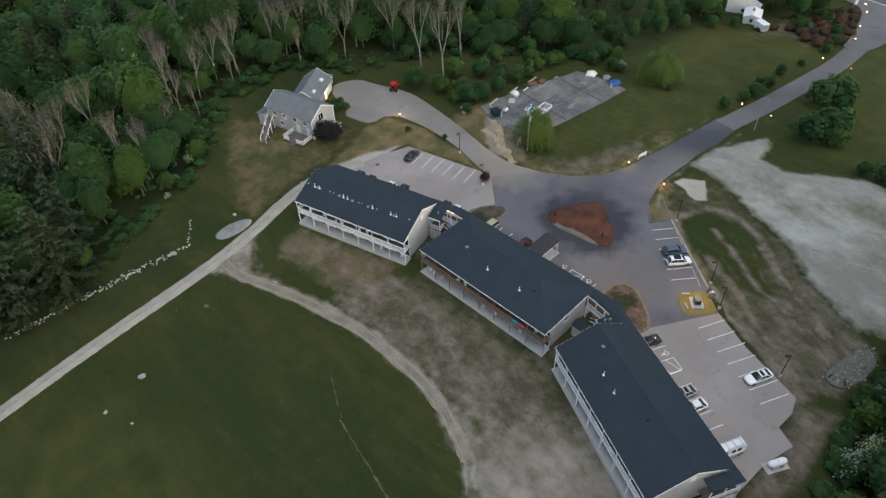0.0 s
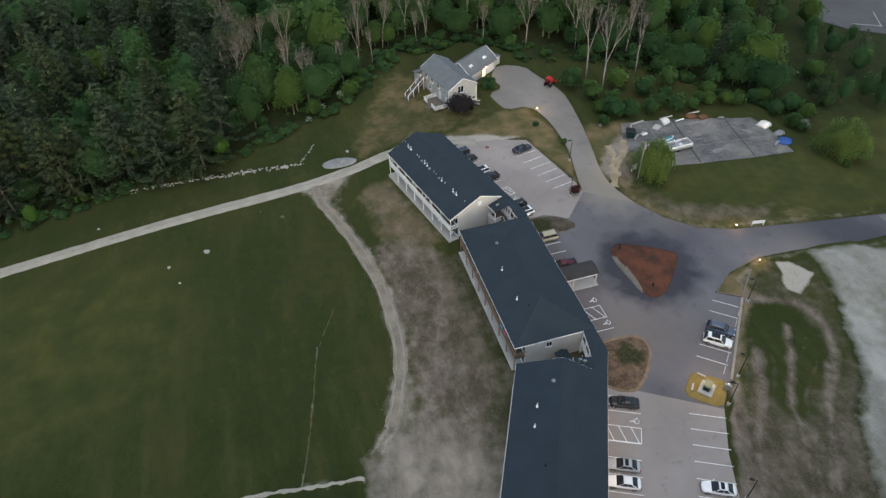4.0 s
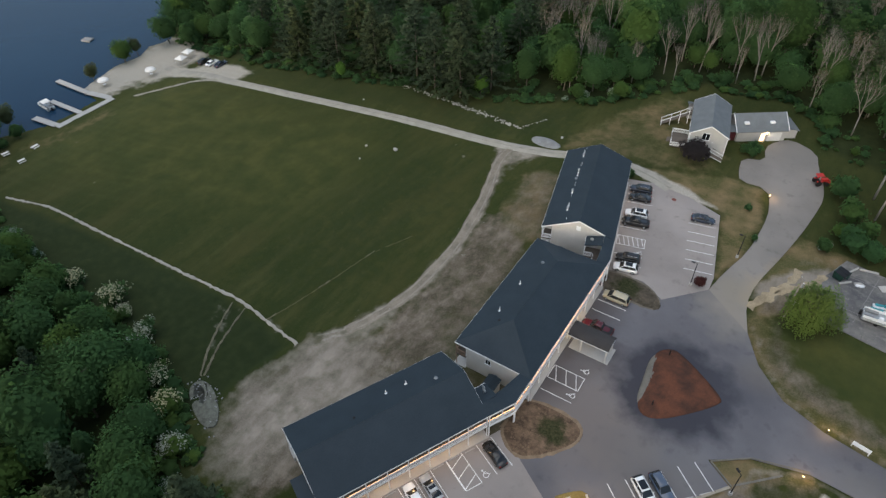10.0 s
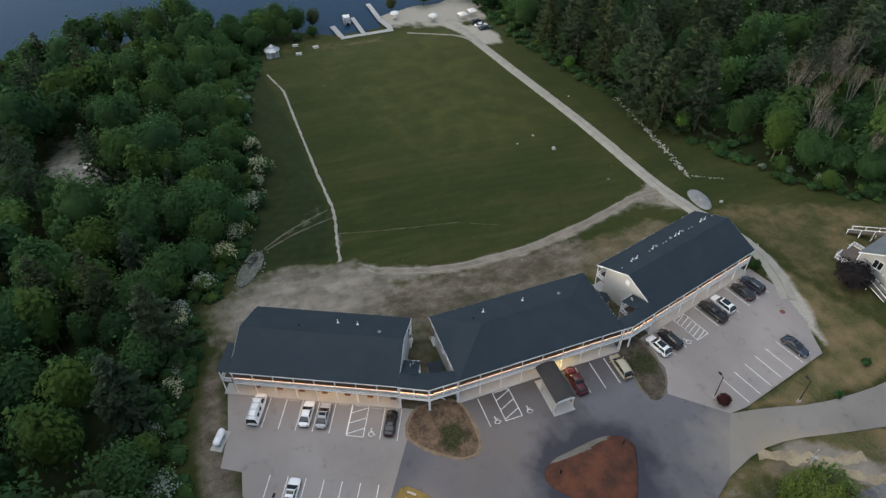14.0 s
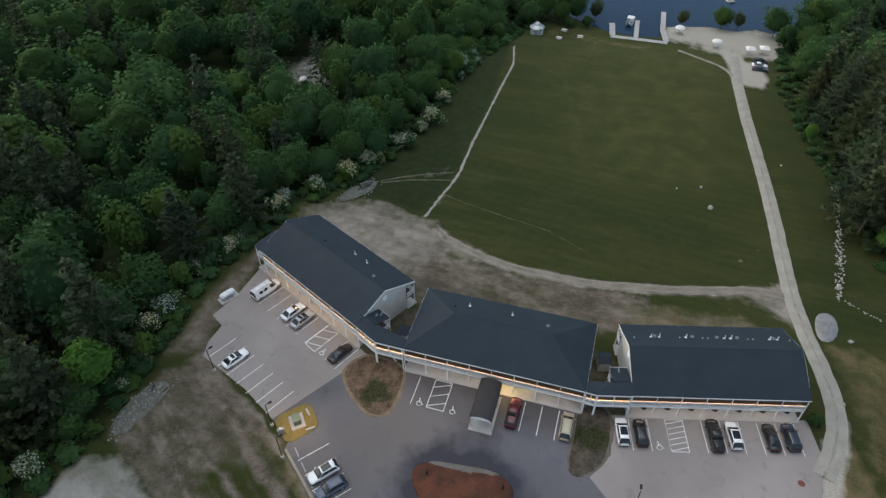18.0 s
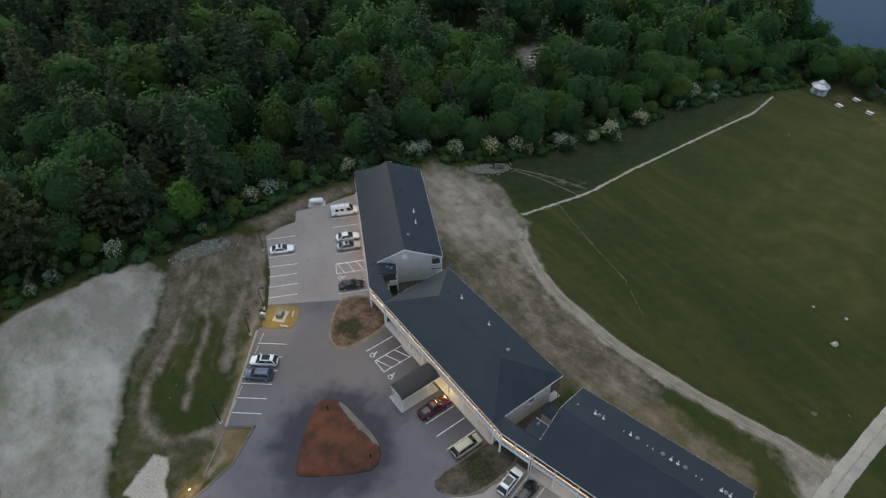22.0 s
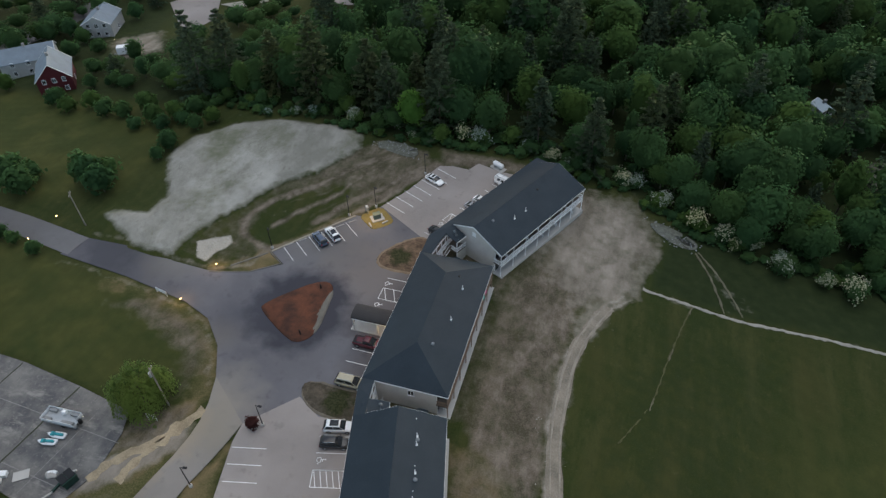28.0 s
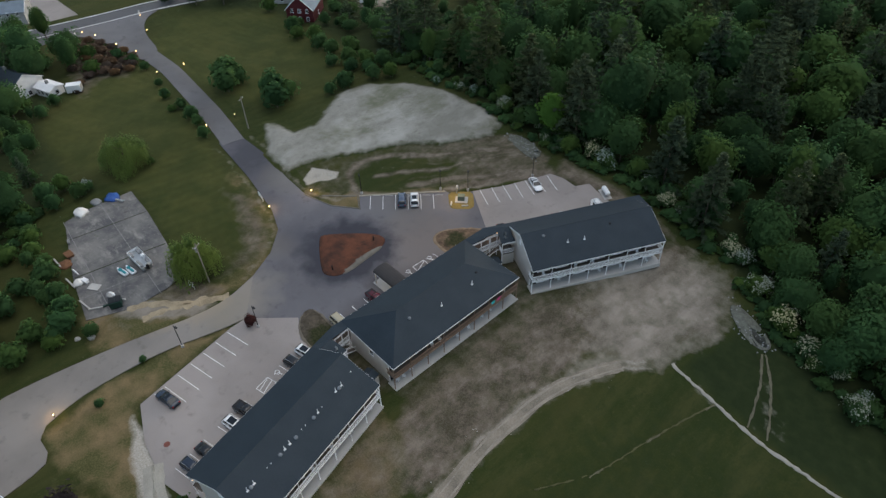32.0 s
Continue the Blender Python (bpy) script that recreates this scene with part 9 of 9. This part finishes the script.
jet_ski(115.6, 87.6, 12)
jet_ski(115.0, 86.2, 8)
T = thing("dumpster", pose(108.0, 92.0, 0.04, 0, 0, 70), "dark green steel dumpster with sloping lid", "dumpster")
part("bin", Mesh().loft([[(-1.0, -0.8, 0.15), (1.0, -0.8, 0.15), (1.0, 0.8, 0.15), (-1.0, 0.8, 0.15)], [(-1.1, -0.95, 1.35), (1.1, -0.95, 1.35), (1.1, 0.95, 1.65), (-1.1, 0.95, 1.65)]]), M_GREENSTEEL, T)
for s in (-1, 1):
    part("lid", Mesh().box(min(0.03 * s, 1.1 * s), -1.0, 1.5, max(0.03 * s, 1.1 * s), 1.0, 1.58, 0.02), M_BLACK, T).matrix_basis = pose(0, 0, 0.02, 8.5, 0, 0)
    part("fork_pocket", Mesh().box(s * 1.1 - 0.06, -0.5, 0.7, s * 1.1 + 0.06, 0.5, 0.9), M_GREENSTEEL, T)


def heap(name, x, y, r, h, mat, seed, label, category):
    rnd = random.Random(seed)
    rings = []
    for s, z in ((1.0, 0), (0.85, 0.5), (0.5, 0.85), (0.1, 1.0)):
        rings.append([(r * s * rnd.uniform(0.7, 1.25) * math.cos(a), r * s * rnd.uniform(0.6, 1.1) * math.sin(a), h * z * rnd.uniform(0.7, 1.2)) for a in [k * math.pi / 6 for k in range(12)]])
    ob = part(name, Mesh().loft(rings), mat, None, "", True)
    ob.matrix_basis = pose(x, y, gz(x, y) + 0.03)
    tagged(ob, label, category)


heap("covered_mound", 141.4, 79.2, 1.9, 0.7, M_TARP, 1, "crumpled blue tarpaulin heaped at the court's end", "tarpaulin")
heap("covered_mound", 140.8, 86.4, 1.7, 1.0, M_CANVAS, 2, "white sheet thrown over a heap of goods", "covered heap")
heap("debris_mound", 119.0, 95.0, 1.2, 0.8, M_CANVAS, 3, "white bundle lying at the court's edge", "debris")
heap("debris_mound", 111.6, 91.8, 0.9, 0.4, M_CONC, 4, "pale rubble lying on the court", "debris")
heap("debris_mound", 126, 95.0, 1.6, 0.5, M_MATBROWN, 5, "rusty brown brush heap beside the court", "debris")
heap("debris_mound", 142.4, 82.5, 1.4, 0.6, M_STONE_DARK, 6, "dark scrap heaped at the court's end", "debris")
for x, y, a, L in ((112.5, 96.4, 10, 3.2), (120, 96.2, 6, 3.6), (127.5, 96.0, 3, 3.4), (110.0, 95.2, 60, 2.6), (109.2, 91.0, 40, 2.4)):
    ob = part("timber_beam", Mesh().box(-L / 2, -0.15, 0, L / 2, 0.15, 0.3, 0.02), M_CONC)
    ob.matrix_basis = pose(x, y, 0.05, 0, 0, a)
    tagged(ob, "pale timber beam lying at the court's edge", "beam", "loose beams")
for x, y, a, w, d, h, mat, name, words, cat in (
        (118.4, 93.9, 20, 1.3, 0.8, 0.7, M_WHITEPLASTIC, "storage_bin", "white plastic storage bin at the court's edge", "bin"),
        (115.8, 93.2, 35, 2.2, 1.5, 0.12, M_CONC, "concrete_slab", "pale broken slab lying on the court", "slab"),
        (111.6, 91.5, 15, 1.6, 0.8, 0.35, M_WHITEPLASTIC, "upturned_dinghy", "white upturned dinghy lying on the court", "boat"),
        (109.4, 93.3, 80, 2.4, 0.5, 0.3, M_GREENSTEEL, "trailer_frame", "dark green steel frame beside a dumpster", "frame"),
        (128.4, 93.4, 5, 2.0, 1.4, 0.45, M_MATBROWN, "scrap_stack", "rusty brown scrap stacked beside the court", "scrap"),
        (122.6, 94.3, 8, 2.6, 0.35, 0.25, M_WHITEPLASTIC, "kayak", "pale kayak lying along the court's edge", "kayak"),
        (132.5, 92.0, -12, 1.8, 0.5, 0.3, M_STONE_DARK, "timber_stack", "grey weathered timber stacked on the court", "timber"),
        (138.5, 78.6, 30, 2.4, 0.6, 0.3, M_STEEL, "pipe_stack", "grey metal pipes stacked at the court's end", "pipes")):
    m = Mesh()
    if name in ("kayak", "upturned_dinghy"):
        m.loft([[(w * q, d * k * math.cos(u) / 2, h * math.sin(u) * (0.6 + 0.4 * k)) for u in [j * math.pi / 6 for j in range(7)]] for q, k in ((-0.5, 0.1), (-0.38, 0.7), (0, 1.0), (0.38, 0.7), (0.5, 0.1))])
    elif name in ("timber_stack", "pipe_stack", "trailer_frame"):
        for j in range(4):
            m.box(-w / 2 + 0.1 * j, -d / 2 + d * j / 4, 0, w / 2 - 0.07 * j, -d / 2 + d * (j + 0.8) / 4, h * (0.55 + 0.15 * j), 0.02)
    else:
        m.box(-w / 2, -d / 2, 0, w / 2, d / 2, h * 0.8, 0.04).box(-w / 2 - 0.04, -d / 2 - 0.04, h * 0.8, w / 2 + 0.04, d / 2 + 0.04, h, 0.03)
    ob = part(name, m, mat)
    ob.matrix_basis = pose(x, y, 0.05, 0, 0, a)
    tagged(ob, words, cat)
# seams and faded lines of the court
for (ax, ay), (bx, by), w, mt in (((105.2, 84.6), (143.4, 82.0), 0.12, M_COURTLINE), ((107.5, 93.4), (143, 90.2), 0.12, M_COURTLINE), ((118, 77.6), (121, 95.2), 0.3, M_CRACK), ((131, 76), (133.4, 91.8), 0.25, M_CRACK), ((112, 81.4), (114.4, 95.6), 0.1, M_COURTLINE)):
    L = math.hypot(bx - ax, by - ay)
    nx, ny = -(by - ay) / L * w / 2, (bx - ax) / L * w / 2
    q = Mesh()
    n = 14
    for i in range(n + 1):
        x, y = ax + (bx - ax) * i / n, ay + (by - ay) * i / n
        k = 0.0 if mt is M_COURTLINE else 0.12 * math.sin(i * 2.1)
        zz = 0.05 + min(0, gz(x, y)) * 1.0
        q.v += [(x + nx, y + ny + k, zz), (x - nx, y - ny + k, zz)]
        if i:
            b0 = 2 * i
            q.f.append((b0 - 2, b0 - 1, b0 + 1, b0))
    part("court_line" if mt is M_COURTLINE else "crack", q, mt, court)

# ---- the lake shore ----


def dock(x0, y0, x1, y1, w, label):
    L = math.hypot(x1 - x0, y1 - y0)
    T = thing("dock", pose(x0, y0, LAKE_Z, 0, 0, math.degrees(math.atan2(y1 - y0, x1 - x0))), label, "dock", "docks")
    n = int(L / 1.5)
    me = Mesh().box(0.02, -w / 2, 0.55, L / n - 0.02, w / 2, 0.65, 0.015).data("deck_panel", M_CONC)
    for i in range(n):
        ob = part("deck_panel", me, None, T)
        ob.matrix_basis = pose(L * i / n, 0, 0)
    for s in (-1, 1):
        part("stringer", Mesh().box(0, s * (w / 2 - 0.1) - 0.05, 0.35, L, s * (w / 2 - 0.1) + 0.05, 0.55), M_DECKWOOD, T)
        for i in range(0, n + 1, 3):
            part("pile", Mesh().tube((L * i / n, s * (w / 2 - 0.08), -3), (L * i / n, s * (w / 2 - 0.08), 0.8), 0.09), M_POLE, T)
    return T


dock(-91.4, 55.4, -91.2, 74.6, 2.0, "long pale sea wall walk along the boat basin")
dock(-92.4, 56.0, -102.0, 54.9, 2.0, "pale floating dock reaching into the lake")
dock(-92.4, 64.0, -106.5, 63.4, 1.6, "pale finger dock between two berths")
dock(-92.2, 74.2, -100.8, 72.6, 2.0, "pale sea wall walk beside the beach")
dock(-101, 72.5, -116.2, 72.1, 1.8, "long pale dock reaching into the lake")
pontoon_boat(-105.2, 61.0, 175, LAKE_Z - 0.2, "white pontoon boat with canopy moored at a dock", True)
T = thing("swim_raft", pose(-134, 95.7, LAKE_Z, 0, 0, 20), "flat grey swim raft floating on the lake", "raft")
part("deck", Mesh().box(-1.8, -1.3, 0.2, 1.8, 1.3, 0.45, 0.03), M_STONE_DARK, T)
for s in (-1, 1):
    part("float", Mesh().tube((-1.7, s * 0.9, 0.0), (1.7, s * 0.9, 0.0), 0.28, 0.28, 8), M_STEEL, T)


def gazebo(x, y):
    T = thing("gazebo", pose(x, y, gz(x, y)), "white octagonal gazebo with a two-tier roof", "gazebo")
    ring = lambda r, z: [(r * math.cos(a), r * math.sin(a), z) for a in [math.pi / 8 + k * math.pi / 4 for k in range(8)]]
    part("floor", Mesh().loft([ring(2.3, -0.4), ring(2.3, 0.35)]), M_CONC, T)
    for p in ring(2.1, 0):
        part("post", Mesh().box(p[0] - 0.08, p[1] - 0.08, 0.35, p[0] + 0.08, p[1] + 0.08, 2.7), M_TRIM, T)
    r = ring(2.1, 0)
    for k in range(7):
        a, b = r[k], r[k + 1]
        part("railing", picket_rail(a[0], a[1], b[0], b[1], 0.35, 0.9, 0.3), M_TRIM, T)
    part("roof", Mesh().loft([ring(2.7, 2.6), ring(2.7, 2.7), ring(1.0, 3.6), ring(0.9, 3.6)]), M_STEEL, T, "pale grey lower roof")
    part("cupola", Mesh().loft([ring(0.8, 3.5), ring(0.8, 3.9)]), M_TRIM, T)
    part("cupola_roof", Mesh().loft([ring(1.1, 3.9), ring(0.05, 4.6)]), M_STEEL, T)


gazebo(-84.5, 30.8)


def picnic_table(x, y, yaw):
    T = thing("picnic_table", pose(x, y, gz(x, y), 0, 0, yaw), "pale wooden picnic table on the grass", "picnic table", "picnic tables")
    part("tabletop", Mesh().box(-0.95, -0.38, 0.70, 0.95, 0.38, 0.76, 0.01), M_CANVAS, T)
    for s in (-1, 1):
        part("bench", Mesh().box(-0.95, s * 0.72 - 0.14, 0.42, 0.95, s * 0.72 + 0.14, 0.47, 0.01), M_CANVAS, T)
        part("leg_frame", Mesh().box(s * 0.65 - 0.04, -0.75, 0.36, s * 0.65 + 0.04, 0.75, 0.42).box(s * 0.65 - 0.04, -0.5, 0, s * 0.65 + 0.04, -0.4, 0.7).box(s * 0.65 - 0.04, 0.4, 0, s * 0.65 + 0.04, 0.5, 0.7), M_DECKWOOD, T)


for x, y, a in ((-81.3, 39, 80), (-86.4, 45.6, 95), (-91, 39.4, 80)):
    picnic_table(x, y, a)


def parasol(x, y):
    T = thing("beach_umbrella", pose(x, y, gz(x, y)), "white round beach umbrella over a table", "umbrella", "beach umbrellas")
    part("pole", Mesh().tube((0, 0, -0.3), (0, 0, 2.6), 0.04), M_STEEL, T)
    part("canopy", Mesh().dome((0, 0, 2.1), 1.75, 0.75, 12, 3), M_CANVAS, T)
    part("table", Mesh().tube((0, 0, 0.68), (0, 0, 0.74), 0.55, 0.55, 12), M_WHITEPLASTIC, T)


parasol(-99.9, 78.1)
parasol(-92.2, 90.3)


def tent(x, y, yaw):
    T = thing("beach_tent", pose(x, y, gz(x, y), 0, 0, yaw), "white open-sided canopy tent on the sand", "tent", "beach tents")
    for a in (-1, 1):
        for b in (-1, 1):
            part("pole", Mesh().tube((a * 1.4, b * 1.4, -0.3), (a * 1.4, b * 1.4, 2.1), 0.04), M_STEEL, T)
    part("canopy", Mesh().loft([[(-1.5, -1.5, 2.05), (1.5, -1.5, 2.05), (1.5, 1.5, 2.05), (-1.5, 1.5, 2.05)], [(-1.5, -1.5, 2.2), (1.5, -1.5, 2.2), (1.5, 1.5, 2.2), (-1.5, 1.5, 2.2)], [(-0.1, -0.1, 2.9), (0.1, -0.1, 2.9), (0.1, 0.1, 2.9), (-0.1, 0.1, 2.9)]]), M_CANVAS, T)


tent(-89.8, 100.8, 10)
tent(-91.4, 105.2, 5)

# ---- far houses ----


M_WHITEWALL = siding("white_siding", (0.76, 0.77, 0.78))


def far_house(x, y, yaw, w, d, wall_h, ridge_h, wall_mat, roof_mat, label):
    T = thing("house", pose(x, y, gz(x, y) - 0.3, 0, 0, yaw), label, "house", "far houses")
    gable_block(T, -w / 2, -d / 2, w / 2, d / 2, wall_h, ridge_h, w < d, wall_mat, roof_mat)
    for xx in (-w * 0.28, 0.0, w * 0.28):
        for zz in ((1.6, 4.2) if wall_h > 4 else (1.6,)):
            wall_window(T, xx, -d / 2 - 0.02, zz, -90, 0.9, 1.2)
            wall_window(T, xx, d / 2 + 0.02, zz, 90, 0.9, 1.2)
    for s in (-1, 1):
        wall_window(T, s * (w / 2 + 0.02), 0.0, 1.6, 0 if s > 0 else 180, 0.9, 1.2)
    door_unit(T, 1, 0, 0, 0, M_DOORWHITE).matrix_basis = pose(w / 2 + 0.02, -d * 0.28, 0.3, 0, 0, 0)
    part("chimney", Mesh().box(-0.35, -0.35, ridge_h - 0.8, 0.35, 0.35, ridge_h + 0.8, 0.03), M_STONE_DARK, T)


M_ROOFPALE = surface("pale_blue_metal_roof", (0.36, 0.44, 0.50), 0.5, 0.12, 0.5, 6.0, 0.1)
M_ROOFBLUE = surface("blue_grey_roof", (0.17, 0.21, 0.25), 0.7, 0.2, 0.5, 6.0, 0.2)
far_house(196, -9.5, 40, 9, 12, 4.8, 9.0, M_REDWALL, M_ROOFBLUE, "dark red house with a blue-grey roof among trees")
far_house(211, -16, 40, 15, 9, 4.8, 7.4, M_WALL_HOUSE, M_ROOFBLUE, "long pale house with a blue-grey roof among trees")
far_house(206, -43, 20, 9, 11, 4.8, 7.2, M_WALL_HOUSE, M_ROOFBLUE, "pale house with a blue-grey roof among trees")
far_house(214, 78.5, 20, 14, 10, 4.5, 7.2, M_WHITEWALL, M_ROOF, "white house with a dark roof near the public road")
far_house(204.4, 71.6, 20, 6, 4.6, 2.9, 3.6, M_WHITEWALL, M_WHITEWALL, "low white shed beside a dark-roofed house")
far_house(268, 62, 60, 10, 9, 4.8, 7.0, M_WALL_HOUSE, M_ROOFBLUE, "pale house across the public road")
far_house(-9.5, -52, 30, 3.2, 4.4, 2.4, 3.4, M_WALL_HOUSE, M_ROOFPALE, "small shed with pale blue roof in the woods")


def box_trailer(x, y, yaw, L, label):
    T = thing("box_trailer", pose(x, y, gz(x, y), 0, 0, yaw), label, "trailer", "box trailers")
    part("box", Mesh().box(-L / 2, -1.15, 0.55, L / 2, 1.15, 2.7, 0.06), M_WHITEPLASTIC, T)
    part("door", Mesh().box(-L / 2 - 0.03, -1.0, 0.65, -L / 2 + 0.01, 1.0, 2.55), M_STEEL, T)
    part("drawbar", Mesh().box(L / 2, -0.1, 0.45, L / 2 + 1.2, 0.1, 0.55), M_STEEL, T)
    for s in (-1, 1):
        wh = part("wheel", wheel_meshes(0.36)[0], None, T)
        wh.matrix_basis = pose(-0.4, s * 1.12, 0.36)


box_trailer(187, -29.5, 30, 6.0, "white box trailer parked on a dirt yard")
box_trailer(199.6, 66.4, 60, 4.0, "white box trailer beside a house")
heap("debris_mound", -30, -23, 2.0, 1.0, M_CANVAS, 8, "white wrapped goods in a clearing", "covered heap")
heap("debris_mound", -22, -27, 1.6, 0.8, M_CANVAS, 9, "white wrapped goods in a clearing", "covered heap")
far_house(178.5, -105.5, -9, 21, 10, 5.6, 9.0, M_WHITEWALL, M_ROOF, "long white two-storey house with a dark roof beside a parking lot")
for (ax, ay), (bx, by) in (((168.6, -97), (171.2, -87)), ((171.2, -87), (181.5, -88.8)), ((181.5, -88.8), (184, -97.5))):
    F = thing("fence", pose(ax, ay, gz(ax, ay), 0, 0, math.degrees(math.atan2(by - ay, bx - ax))), "white wooden fence round a house garden", "fence", "white fences")
    L = math.hypot(bx - ax, by - ay)
    for z in (0.35, 0.75, 1.15):
        part("rail", Mesh().box(0, -0.04, z, L, 0.04, z + 0.2), M_TRIM, F)
    for k in range(6):
        part("post", Mesh().box(L * k / 5 - 0.08, -0.09, -0.3, L * k / 5 + 0.08, 0.09, 1.5, 0.02), M_TRIM, F)
T = thing("gas_tank", pose(200, 107, gz(200, 107), 0, 0, -38), "long white gas tank on feet before brown scrub", "tank")
part("shell", Mesh().loft([[(x, r * math.cos(k * math.pi / 6), 0.9 + r * math.sin(k * math.pi / 6)) for k in range(12)] for x, r in ((-2.7, 0.08), (-2.6, 0.35), (-2.3, 0.55), (2.3, 0.55), (2.6, 0.35), (2.7, 0.08))]), M_WHITEPLASTIC, T, "", True)
for x in (-1.5, 1.5):
    part("foot", Mesh().box(x - 0.15, -0.5, -0.2, x + 0.15, 0.5, 0.5, 0.02), M_CONC, T)
far_house(228, 108, 30, 14, 9, 4.8, 7.4, M_WHITEWALL, M_ROOF, "white house with a dark roof beside the boat yard")
for x, y, a, L in ((212, 121.5, 60, 5.0), (217, 120, 20, 6.0), (222, 120.5, 75, 5.5), (227, 122, 70, 6.0)):
    box_trailer(x, y, a, L, "white box trailer parked in the boat yard")
for (ax, ay), (bx, by) in (((203, 128), (210, 124)), ((210, 124), (215, 133)), ((221, 126), (226, 135)), ((227, 125), (232, 134))):
    F = part("bay_line", Mesh().box(0, -0.07, 0, math.hypot(bx - ax, by - ay), 0.07, 0.012), M_LINE)
    F.matrix_basis = pose(ax, ay, gz(ax, ay) + 0.27, 0, 0, math.degrees(math.atan2(by - ay, bx - ax)))
    tagged(F, "white painted line on the boat yard", "road marking", "yard lines", "structure")
